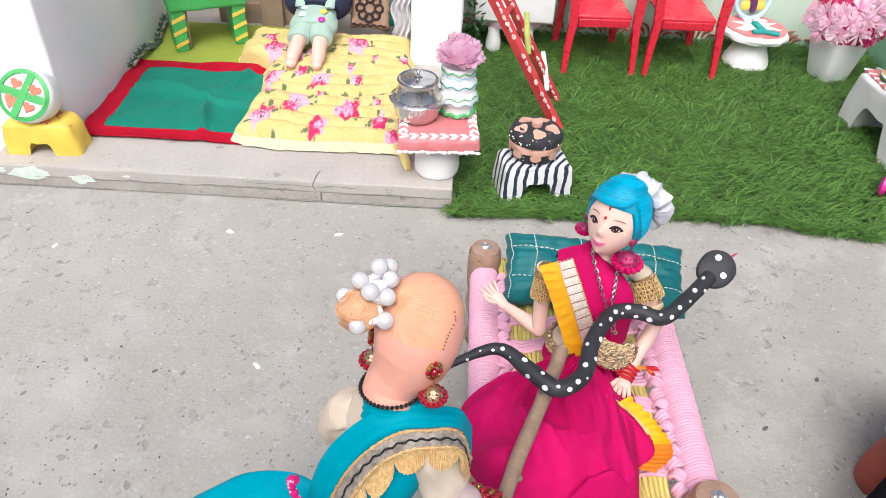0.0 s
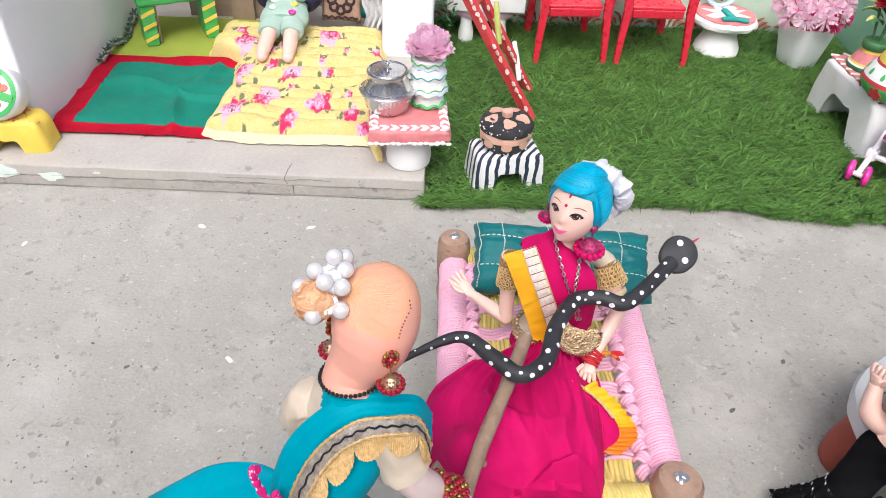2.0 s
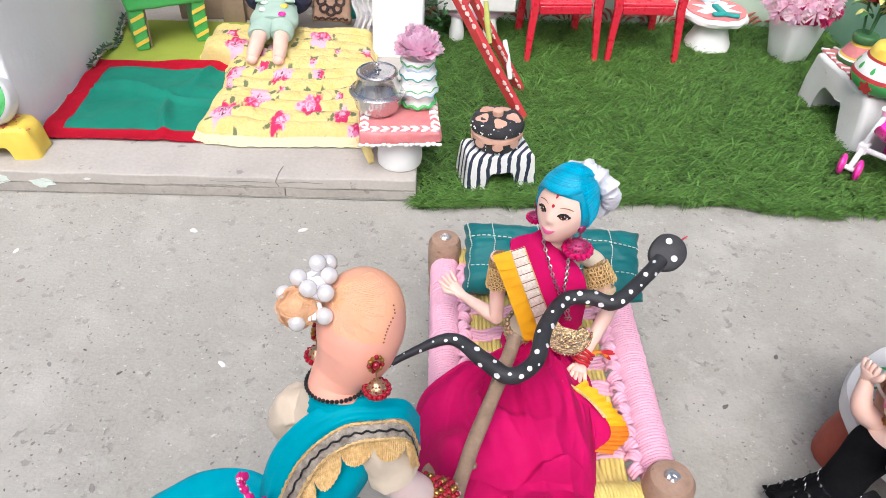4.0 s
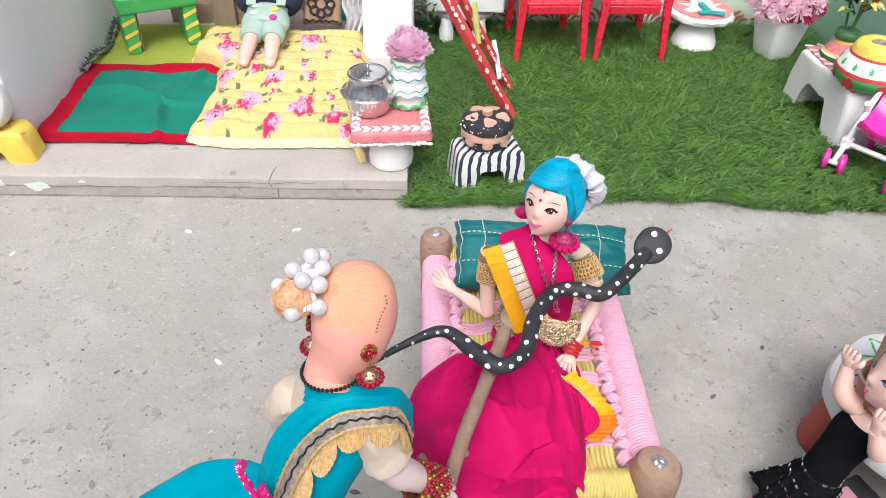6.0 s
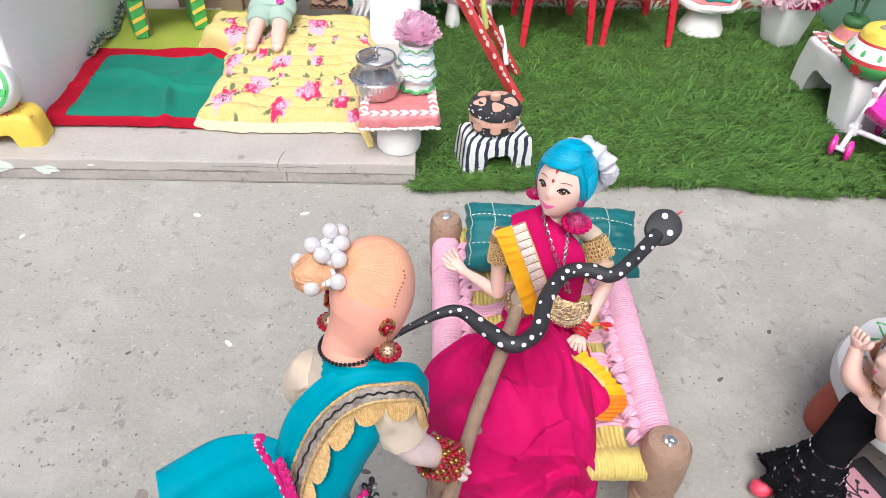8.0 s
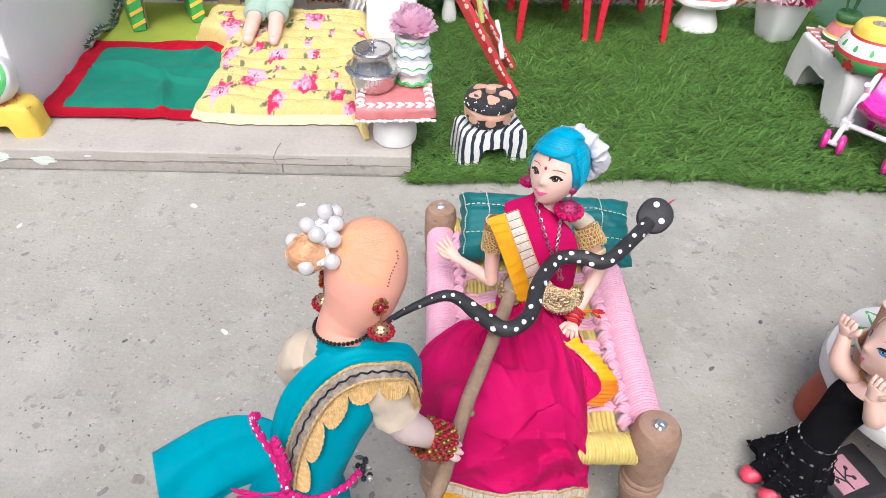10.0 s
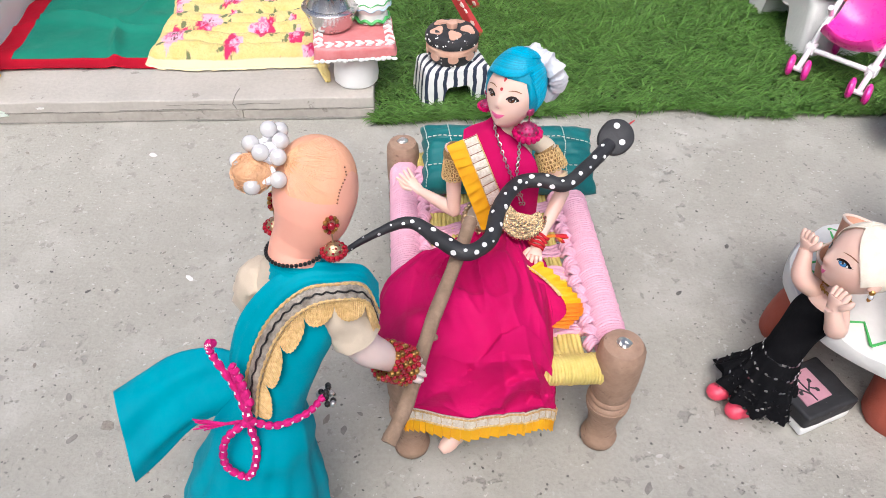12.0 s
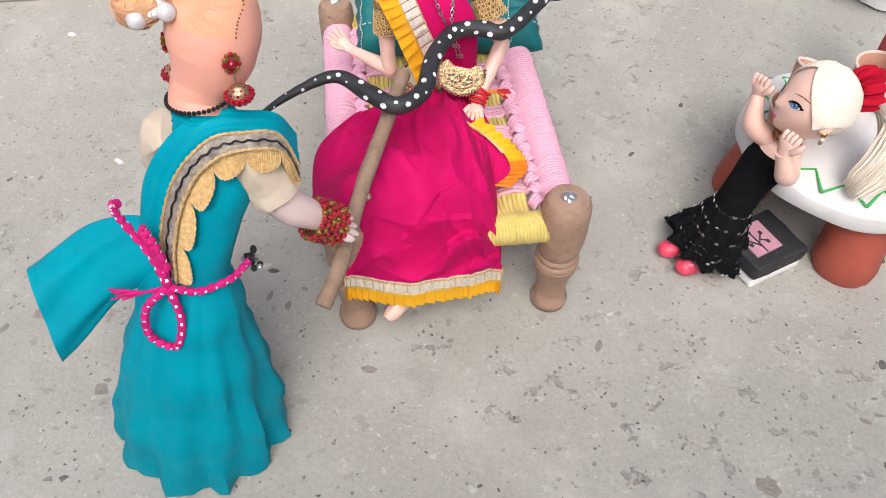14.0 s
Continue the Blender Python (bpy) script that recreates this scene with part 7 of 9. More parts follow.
# the loose end of the sari with its ruffled edge across the lap
edge = smooth_path([(0.0906, -0.3540, 0.1235), (0.1056, -0.3592, 0.1200), (0.1215, -0.3636, 0.1080), (0.1318, -0.3700, 0.0985), (0.1322, -0.3790, 0.0945), (0.1215, -0.3880, 0.0930)], 91)
inner = smooth_path([(0.0873, -0.3574, 0.1240), (0.0998, -0.3642, 0.1212), (0.1083, -0.3675, 0.1110), (0.1140, -0.3720, 0.1020), (0.1155, -0.3782, 0.0950), (0.1137, -0.3868, 0.0935)], 91)
g.grid([[lerp(inner[k], edge[k], t) + Vector((0, 0, 0.0025 * math.sin(math.pi * t) + 0.0012 * noise.noise((k * 0.15, t * 3, 1)))) for t in span(0, 1, 8)] for k in range(91)], MG)
rows = []
for k in range(20, 91):
    out = (edge[k] - inner[k]).normalized()
    saw = (k / 90 * 16) % 1.0
    rows.append([edge[k] + out * o + Vector((0, 0, 0.0016 + 0.0026 * saw * w)) for o, w in ((-0.002, 0.3), (0.002, 0.7), (0.0058, 1.1), (0.0092, 1.5))])
g.grid(rows, slot_of=lambda i, j: RY if i < 38 else RO)
g.grid([[lerp(inner[k], edge[k], t) + Vector((0, 0, 0.0036)) for t in (0.74, 0.83, 0.92)] for k in range(12, 52)], GL)
# arms
for up_, el_, wr_, to_, palm in (((0.0615, -0.2935, 0.1700), (0.0625, -0.2975, 0.1185), (0.0396, -0.279, 0.1215), (0.0262, -0.268, 0.1300), (0.4, -0.6, 0.5)), ((0.1215, -0.298, 0.1710), (0.1335, -0.3120, 0.1435), (0.1158, -0.3345, 0.1175), (0.1118, -0.3480, 0.1115), (0, 0, -1))):
    pts = smooth_path([up_, lerp(Vector(up_), Vector(el_), 0.5) + Vector((0, 0.001, 0)), el_], 9)
    g.tube(pts, [0.0062, 0.0062, 0.006, 0.0058, 0.0055, 0.0052, 0.005, 0.0048, 0.0048], 14, SK)
    g.ball(el_, 0.0050, 14, SK)
    pts = smooth_path([el_, lerp(Vector(el_), Vector(wr_), 0.5), wr_], 9)
    g.tube(pts, [0.0048, 0.0050, 0.0050, 0.0047, 0.0044, 0.0040, 0.0036, 0.0033, 0.0031], 14, SK)
    add_hand(g, wr_, to_, palm, 0.0034, SK, 0.1 if palm[2] > 0 else 0.3)
    # short flared sleeve, beige at the shoulder and gold braid at the cuff
    d = (Vector(el_) - Vector(up_))
    inner = Vector((0.0925, -0.297, 0.1800))
    low_ = Vector((0, 0, -0.0075 if up_[0] < 0.09 else 0.0))
    g.tube(smooth_path([lerp(Vector(up_), inner, 0.55) + Vector((0, 0, 0.0010)) + low_, lerp(Vector(up_), inner, 0.2) + Vector((0, 0, 0.0022)) + low_, Vector(up_) + low_ * 0.5, Vector(up_) + d * 0.16], 12), [0.0042, 0.0046, 0.0050, 0.0055, 0.0059, 0.0062, 0.0064, 0.0066, 0.0067, 0.0068, 0.0068, 0.0068], 24, 14 if up_[0] < 0.09 else BG)
    g.ball(Vector(up_) + d * (0.09 if up_[0] < 0.09 else 0.03), 0.0068, 24, 14)
    slim, lo_ = (0.80, 0.10) if up_[0] < 0.09 else (1.0, 0.04)
    braid = Geo().tube([Vector(up_) + d * t for t in span(lo_, 0.44, 24)], [slim * lerp(0.0072, 0.0094, k / 24) for k in range(25)], 60, 14, caps=False)
    for k, p in enumerate(braid.v):
        i, j = divmod(k, 60)
        c_ = Vector(up_) + d * lerp(lo_, 0.44, i / 24)
        braid.v[k] = tuple(c_ + (Vector(p) - c_) * (1 + 0.055 * math.sin(i * 1.25 + 2.2 * math.sin(j * 0.7)) * math.cos(j * 0.9 + math.sin(i * 0.8))))
    g.v, n0 = g.v + braid.v, len(g.v)
    g.f += [tuple(i + n0 for i in f) for f in braid.f]
    g.m += braid.m
    dn = d.normalized()
    e1 = dn.cross(Vector((0, 0, 1)) if abs(dn.z) < 0.9 else Vector((1, 0, 0))).normalized()
    e2 = dn.cross(e1)
    for row in range(5):
        for k in range(16):
            q = 2 * math.pi * (k + 0.5 * (row % 2)) / 16
            t_ = lerp(lo_ + 0.05, 0.42, row / 4)
            nr = e1 * math.cos(q) + e2 * math.sin(q)
            tg = dn.cross(nr)
            c_ = Vector(up_) + d * t_ + nr * (slim * lerp(0.0072, 0.0094, (t_ - lo_) / (0.44 - lo_)) + 0.0003)
            w_ = 1 if (k + row) % 2 else -1
            g.tube([c_ + (dn * math.sin(a_) * 0.0021 + tg * w_ * math.cos(a_) * 0.0015) * (1 - 0.10 * a_) + nr * 0.0003 for a_ in span(-0.6, 5.6, 10)], 0.00042, 5, GL)
    g.tube([Vector(up_) + d * 0.43, Vector(up_) + d * 0.455], [slim * 0.0095, slim * 0.0090], 30, BG, caps=False)
    g.tube([Vector(up_) + d * 0.10, Vector(up_) + d * 0.36, Vector(up_) + d * 0.44], [slim * 0.0066, slim * 0.0080, slim * 0.0084], 24, BG, caps=True)
# feet under the hem
for x, y in ((0.0600, -0.4200), (0.0640, -0.4160)):
    g.tube(smooth_path([(x, y, 0.062), (x, y - 0.003, 0.044), (x - 0.005, y - 0.009, 0.0345), (x - 0.013, y - 0.015, 0.0310)], 9), [0.006, 0.0056, 0.0052, 0.0050, 0.0052, 0.0055, 0.0055, 0.005, 0.003], 14, SK)
# head
A_HEAD = head_frame((0.0972, -0.2995, 0.2158), (-0.57, -0.735, 0.40), (0.0, 0, 1))
A_DIM = (0.0168, 0.0176, 0.0233)
add_head(g, A_HEAD, A_DIM, SK)
add_face(g, A_HEAD, A_DIM, EW, 13, ED, BR, LP, SK, 0.88, (24.5, -8.5), -42, 1.3)
decal(g, A_HEAD, A_DIM, 0, 3, ell(3.2, 2.6), BD, 0.0009)
decal(g, A_HEAD, A_DIM, 0, 18, [(-5, 6), (5, 6), (1.2, -4), (-1.2, -4)], BD, 0.0006)
add_hair(g, A_HEAD, A_DIM, HR, 20, -16, -32, 1.09, 90, 0.00012, 0.5, (0.26, 0.13))
random.seed(31)
# a swoop from the parting on the doll's left over the brow, then the sides and crown drawn back to the bun
strands(g, A_HEAD, A_DIM, [[(lerp(-88, -66, q), lerp(0, 46, q)), (-52, lerp(18, 56, q)), (-10, lerp(20, 64, q)), (26, lerp(25, 64, q)), (54, lerp(40, 62, q) + random.uniform(-2, 2))] for q in span(0, 1, 38)], HR, 0.00058, 1.125, 22)
strands(g, A_HEAD, A_DIM, [[(lerp(40, 94, q), lerp(38, -18, q)), (lerp(64, 112, q), lerp(46, 4, q)), (lerp(120, 140, q), lerp(48, 14, q)), (174, 28)] for q in span(0, 1, 40)], HR, 0.00052, 1.105, 20)
strands(g, A_HEAD, A_DIM, [[(lerp(-80, 56, q), lerp(46, 58, q) + random.uniform(-2, 2)), (lerp(-96, 90, q), lerp(60, 76, q)), (lerp(-150, 140, q), 60), (174, 30)] for q in span(0, 1, 48)], HR, 0.00058, 1.115, 20)
strands(g, A_HEAD, A_DIM, [[(-lerp(72, 98, q), lerp(30, -16, q)), (-lerp(100, 115, q), lerp(36, 2, q)), (-lerp(140, 150, q), 24), (-176, 28)] for q in span(0, 1, 26)], HR, 0.00052, 1.105, 18)
bun = A_HEAD @ Vector((0.003, 0.0205, 0.0105))
g.ball(bun, (0.0105, 0.0100, 0.0100), 22, HR)
g.lump(0.00012, 160)
thing("seated_doll", g, A_MATS, "blue-haired doll in a magenta sari seated on the bed", "doll", sharp=50)

# ---- the standing doll in the turquoise sari ----
B_MATS = [skin_peach, turquoise_cloth, beige_cloth, gold_lace, grey_lace, peach_hair, bun_hair, skin_arm, white_cloth, brow_brown, black_bead]
SK, TQ, BG, GL, GY, HR, BN, AR, WH, BR, BK_ = range(11)
g = Geo()
B_PLACE = Matrix.Translation((0.0015, 0.0075, 0.0010))
B_AX = Vector((0.88, -0.47, 0)).normalized()
B_FR = Vector((0, 0, 1)).cross(B_AX)
B_ST = [((-0.070, -0.485, 0.001), 0.050, 0.046), ((-0.066, -0.485, 0.035), 0.046, 0.042), ((-0.060, -0.483, 0.075), 0.038, 0.034), ((-0.052, -0.480, 0.115), 0.028, 0.024), ((-0.044, -0.476, 0.145), 0.0185, 0.0150), ((-0.035, -0.471, 0.168), 0.0190, 0.0150),
        ((-0.029, -0.465, 0.187), 0.0225, 0.0165), ((-0.025, -0.461, 0.204), 0.0235, 0.0130), ((-0.0245, -0.459, 0.213), 0.0190, 0.0115), ((-0.0246, -0.4560, 0.2215), 0.0128, 0.0115)]
sb_ = resample(B_ST, 64)
rows = ring_rows(sb_, B_AX, 64, 1)


def b_slot(i, j):
    c, rx, ry = sb_[i]
    q = 2 * math.pi * (j + 0.5) / 64
    s, back, z = rx * math.sin(q), math.cos(q) < 0.25, c.z
    if z > 0.203 and s > -0.008:
        return TQ
    if z < 0.172 or (z < 0.207 and s > -0.004 and math.cos(q) < 0.3):
        return TQ
    return BG


for i, rw in enumerate(rows):
    z = sb_[i][0].z
    for j in range(64):
        q = 2 * math.pi * j / 64
        c = sb_[i][0]
        d = (rw[j] - c)
        fold = (0.075 * math.sin(11 * q + z * 25 + 0.8 * math.sin(3 * q)) + 0.035 * math.sin(19 * q - z * 30)) * max(0, (0.145 - z) / 0.145) ** 0.8 + 0.03 * noise.noise((q * 2, z * 60, 3))
        rw[j] = c + d * (1 + fold)
g.grid(rows, closed=True, caps=True, slot_of=b_slot)

# the sari's end laid over the right shoulder and across the back, with lace along its edge
EDGE = [[(0.0125, -0.4520, 0.1980), (0.006, -0.4540, 0.2120), (-0.006, -0.4590, 0.2190), (-0.0205, -0.4620, 0.2225), (-0.0360, -0.4655, 0.2150), (-0.0515, -0.4690, 0.1960), (-0.0600, -0.4735, 0.1720), (-0.0620, -0.4790, 0.1500)],
        [(0.0130, -0.4620, 0.1890), (0.0065, -0.4630, 0.2090), (-0.0075, -0.4690, 0.2165), (-0.0195, -0.4715, 0.2165), (-0.0325, -0.4740, 0.2060), (-0.0424, -0.4760, 0.1910), (-0.0510, -0.4790, 0.1686), (-0.0545, -0.4830, 0.1480)],
        [(0.0125, -0.4690, 0.1820), (0.0085, -0.4700, 0.2010), (-0.0025, -0.4745, 0.2085), (-0.0146, -0.4775, 0.2085), (-0.0260, -0.4800, 0.2010), (-0.0355, -0.4840, 0.1860), (-0.0430, -0.4880, 0.1650), (-0.0465, -0.4915, 0.1460)],
        [(0.0100, -0.4760, 0.1780), (0.0080, -0.4770, 0.1900), (-0.0015, -0.4815, 0.1970), (-0.0110, -0.4845, 0.1965), (-0.0210, -0.4870, 0.1880), (-0.0285, -0.4905, 0.1730), (-0.0345, -0.4935, 0.1550), (-0.0370, -0.4950, 0.1420)]]
EDGE = [smooth_path(e_, 101) for e_ in EDGE]
EDGE[3] = [lerp(b, a_, 0.72) for a_, b in zip(EDGE[3], EDGE[2])]
EDGE[3] = [p + (q - r_) * 0.20 for p, q, r_ in zip(EDGE[3], EDGE[1], EDGE[2])]
EDGE[2] = [lerp(b, a_, 0.86) for a_, b in zip(EDGE[2], EDGE[1])]
OUT = Vector((-0.2, -0.75, 0.62)).normalized()


def strip(a_, b_, n, lift, slot, wave=0.0, turns=0, pleat=0.0):
    rows = []
    for k in range(101):
        scal = (1 - wave * (1 - abs(math.sin(math.pi * k / 101 * turns)) ** 0.6) + 0.05 * (k % 2)) if turns else 1
        rows.append([lerp(a_[k], b_[k], t * scal) + OUT * (lift + 0.0010 * math.sin(math.pi * t) + (0.0005 * math.sin(k * 2.2 + t * 3) if turns else 0.0006 * noise.noise((k * 0.08, t * 3, 2)) + pleat * math.sin(t * 16 + 1.2 * math.sin(k * 0.05)))) for t in span(0, 1, n)])
    g.grid(rows, slot)


strip(EDGE[0], EDGE[1], 30, 0.0016, TQ, pleat=0.00032)
strip(EDGE[1], EDGE[2], 6, 0.0026, GY)
for c in range(6):
    rows = []
    for j in range(33):
        u = j / 32
        k = min(99.99, (c + u) * 100 / 6)
        i = int(k)
        a_, b_ = lerp(EDGE[2][i], EDGE[2][i + 1], k - i), lerp(EDGE[3][i], EDGE[3][i + 1], k - i)
        reach = (0.95 + 0.08 * (c % 2)) * (0.16 + 0.84 * max(0.0, 1 - (2 * u - 1) ** 2) ** 0.45) + 0.035 * (j % 4 < 2)
        rows.append([lerp(a_, b_, reach * t) + OUT * (0.0012 + 0.0022 * t * math.sin(math.pi * u) + 0.0004 * (j % 2)) for t in span(-0.1, 1, 7)])
    g.grid(rows, GL)
for q in (0.50,):
    g.tube([lerp(EDGE[1][k], EDGE[2][k], q + 0.05 * math.sin(k * 1.1)) + OUT * 0.0040 for k in range(101)], 0.0005, 5, BK_)
for q in (0.08, 0.92):
    g.tube([lerp(EDGE[1][k], EDGE[2][k], q) + OUT * 0.0034 for k in range(101)], [0.0007 + 0.0003 * math.sin(k * 2.0) for k in range(101)], 6, GL)
# the loose end that stands out behind the waist
tail = smooth_path([(-0.046, -0.474, 0.146), (-0.068, -0.464, 0.140), (-0.092, -0.461, 0.128), (-0.112, -0.464, 0.114), (-0.130, -0.468, 0.103)], 22)
rows = []
for k, p in enumerate(tail):
    t = k / 21
    w = lerp(0.011, 0.026, t ** 0.7)
    ring = []
    for j in range(40):
        q = 2 * math.pi * j / 40
        ring.append(p + Vector((-0.15, 0.55, 0.75)).normalized() * w * math.cos(q) * (1 + 0.10 * math.sin(3 * q + t * 5)) + Vector((0.35, -0.75, 0.5)).normalized() * w * 0.42 * math.sin(q) * (1 + 0.25 * math.sin(5 * q - t * 4)))
    rows.append(ring)
g.grid(rows, closed=True, slot_of=lambda i, j: GY if 22 <= j <= 25 else TQ)
# right arm with a short beige sleeve; left arm hangs in front
sh, el_, wr_ = Vector((-0.0070, -0.4680, 0.2000)), Vector((0.0035, -0.4705, 0.1740)), Vector((0.0205, -0.4650, 0.1505))
g.tube(smooth_path([sh, el_, lerp(el_, wr_, 0.5), wr_], 14), [0.0090, 0.0090, 0.0090, 0.0090, 0.0088, 0.0087, 0.0085, 0.0082, 0.0078, 0.0073, 0.0067, 0.0060, 0.0054, 0.0050], 18, AR)
add_hand(g, wr_, (0.0340, -0.4600, 0.1460), (-0.2, 0.2, -1), 0.0048, AR, 0.35)
cuff = lerp(sh, el_, 0.74)
sleeve = Geo().tube(smooth_path([sh + Vector((-0.008, 0.002, 0.010)), sh + Vector((-0.002, 0, 0.003)), lerp(sh, el_, 0.4), cuff], 22), [lerp(0.0080, 0.0112, min(1, k / 9)) + 0.0008 * max(0, k - 10) / 11 for k in range(22)], 40, BG, caps=False)
sleeve.v = [tuple(Vector(p) + (Vector(p) - lerp(sh, el_, 0.4)).normalized() * (0.0010 * noise.noise(Vector(p) * 210) + 0.0014 * noise.noise(Vector(p) * 90))) for p in sleeve.v]
g.add(sleeve.v, sleeve.f, sleeve.m)
g.tube([cuff, cuff + (cuff - sh).normalized() * -0.004], [0.0119, 0.0086], 40, BG, caps=False)
sl = Vector((-0.0440, -0.4500, 0.1990))
puff = Geo().tube(smooth_path([sl + Vector((0.006, -0.003, 0.008)), sl, sl + Vector((-0.006, 0.006, -0.020))], 20), [lerp(0.0070, 0.0106, min(1, k / 7)) - 0.0006 * max(0, k - 17) for k in range(20)], 36, BG)
puff.v = [tuple(Vector(p) + (Vector(p) - sl).normalized() * (0.0016 * noise.noise(Vector(p) * 120) + 0.0022 * max(0.0, 1 - 3 * abs(noise.noise(Vector(p) * 70))) ** 2)) for p in puff.v]
g.add(puff.v, puff.f, puff.m)
g.tube(smooth_path([sl + Vector((-0.005, 0.005, -0.016)), sl + Vector((-0.004, 0.014, -0.036)), sl + Vector((0.010, 0.022, -0.048))], 10), [0.0088, 0.0086, 0.0084, 0.008, 0.0076, 0.0072, 0.0066, 0.006, 0.0056, 0.0046], 14, AR)
# head
B_HEAD = head_frame((-0.0135, -0.4450, 0.2505), (0.50, 0.82, -0.34))
B_UP = B_HEAD.to_3x3().col[2].normalized()
B_TOP = B_HEAD.translation + B_UP * 0.0243
line = smooth_path([(-0.0250, -0.4570, 0.2190), (-0.0237, -0.4535, 0.2255), tuple(B_HEAD.translation - B_UP * 0.010 - B_FR * 0.001), tuple(B_HEAD.translation + B_UP * 0.008), tuple(B_TOP)], 400)
run = [0.0]
for p, q in zip(line, line[1:]):
    run.append(run[-1] + (q - p).length)
NECK = [(0.0, 0.0124), (0.10, 0.0121), (0.20, 0.0129), (0.30, 0.0151), (0.42, 0.0175), (0.54, 0.0185)]
skull, B_R = [], []
for k in range(121):
    f_ = 1 - (1 - k / 120) ** 1.5
    x_ = float(np.interp(f_ * run[-1], run, range(400)))
    skull.append(lerp(line[int(min(x_, 398))], line[int(min(x_, 398)) + 1], x_ - int(min(x_, 398))))
    r_ = np.interp(f_, [u for u, v in NECK], [v for u, v in NECK]) if f_ < 0.54 else 0.0185 * max(0.0, 1 - ((f_ - 0.54) / 0.461) ** 2.7) ** 0.46
    B_R.append(Vector((max(float(r_), 0.0008), 0, 0)))
hood = Geo().tube(skull, [max(p.x, 0.0008) for p in B_R], 128, SK, up=B_FR)
for k, p in enumerate(hood.v):
    p, i = Vector(p), min(k // 128, 120)
    d = (p - skull[i])
    seam = 0.00005 * math.sin(d.angle(B_AX) * 26) * max(0, min(1, (i - 60) / 20))
    hood.v[k] = tuple(skull[i] + d * (1 + 0.02 * noise.noise(p * 90)) + d.normalized() * seam)
cells = []
for f_ in hood.f:
    c_ = sum((Vector(hood.v[i]) for i in f_), Vector()) / len(f_) - B_HEAD.translation
    s_, h_ = c_.dot(B_AX), c_.dot(B_UP)
    cells.append(HR if h_ > 0.0022 - 0.08 * s_ + 0.0009 * noise.noise(c_ * 300) and s_ < 0.0164 else SK)
g.v, n0 = g.v + hood.v, len(g.v)
g.f += [tuple(i + n0 for i in f_) for f_ in hood.f]
g.m += cells


def on_hood(s_, h_, lift=0.0):
    """A place on the back of the hood, by its sideways place and its height."""
    i = min(range(121), key=lambda q: abs((skull[q] - B_HEAD.translation).dot(B_UP) - h_))
    r_ = B_R[i].x
    s_ = min(max(s_, -0.97 * r_), 0.97 * r_)
    t_ = (skull[min(i + 1, 120)] - skull[i - 1]).normalized()
    side_ = (B_AX - t_ * B_AX.dot(t_)).normalized()
    back_ = (t_ * B_FR.dot(t_) - B_FR).normalized()
    return skull[i] + (side_ * s_ + back_ * math.sqrt(r_ * r_ - s_ * s_)) * (1.01 + lift / r_)


for k in range(11):
    h_ = lerp(0.001, 0.016, k / 10)
    g.ball(on_hood(0.0160, h_, 0.0003), 0.00042, 6, BR)
random.seed(21)
for k in range(64):
    q, far = random.uniform(-1.35, 1.15), random.uniform(0.004, 0.0105)
    pts = [on_hood(-0.0080 + far * t * math.cos(q), 0.0160 + far * t * math.sin(q) * (1.0 - 0.3 * t), 0.0004) for t in span(0, 1, 6)]
    g.tube(pts, [0.00042, 0.0004, 0.00035, 0.0003, 0.00024, 0.00016, 0.00006], 5, BN)
for k in range(46):
    q, far = lerp(-1.25, 0.95, k / 45), random.uniform(0.016, 0.026)
    pts = [on_hood(-0.0080 + far * t * math.cos(q), 0.0160 + far * t * math.sin(q) * 0.8, -0.00012) for t in span(0.15, 1, 9)]
    if min((p - B_HEAD.translation).dot(B_UP) for p in pts) > 0.001:
        g.tube(pts, [0.00036] * 8 + [0.0003, 0.0001], 6, HR)
BUN = Vector((-0.0378, -0.4520, 0.2655))
bun = Geo().ball(BUN, (0.0082, 0.0080, 0.0082), 24, BN).lump(0.0018, 260)
g.v, n0 = g.v + bun.v, len(g.v)
g.f += [tuple(i + n0 for i in f) for f in bun.f]
g.m += bun.m
g.tube(smooth_path([on_hood(-0.0085, 0.0155, -0.001), lerp(on_hood(-0.0085, 0.0155), BUN, 0.5) + Vector((0, 0, 0.001)), BUN], 8), [0.0022, 0.0024, 0.0026, 0.0028, 0.003, 0.003, 0.004, 0.004], 14, BN)
random.seed(12)
for k in range(150):
    d = Vector((random.gauss(0, 1), random.gauss(0, 1), random.gauss(0, 1))).normalized()
    e_ = Vector((random.gauss(0, 1), random.gauss(0, 1), random.gauss(0, 1))).normalized()
    e_ = (e_ - d * e_.dot(d)).normalized()
    p = BUN + d * 0.0080
    g.tube(smooth_path([p, p + d * 0.0006 + e_ * 0.0022, p - d * 0.0006 + e_ * 0.0044], 5), [0.00022] * 5, 4, BN)
thing("standing_doll", g, B_MATS, "doll with orange cloth hair in a turquoise sari, seen from behind", "doll", at=B_PLACE, sharp=50)

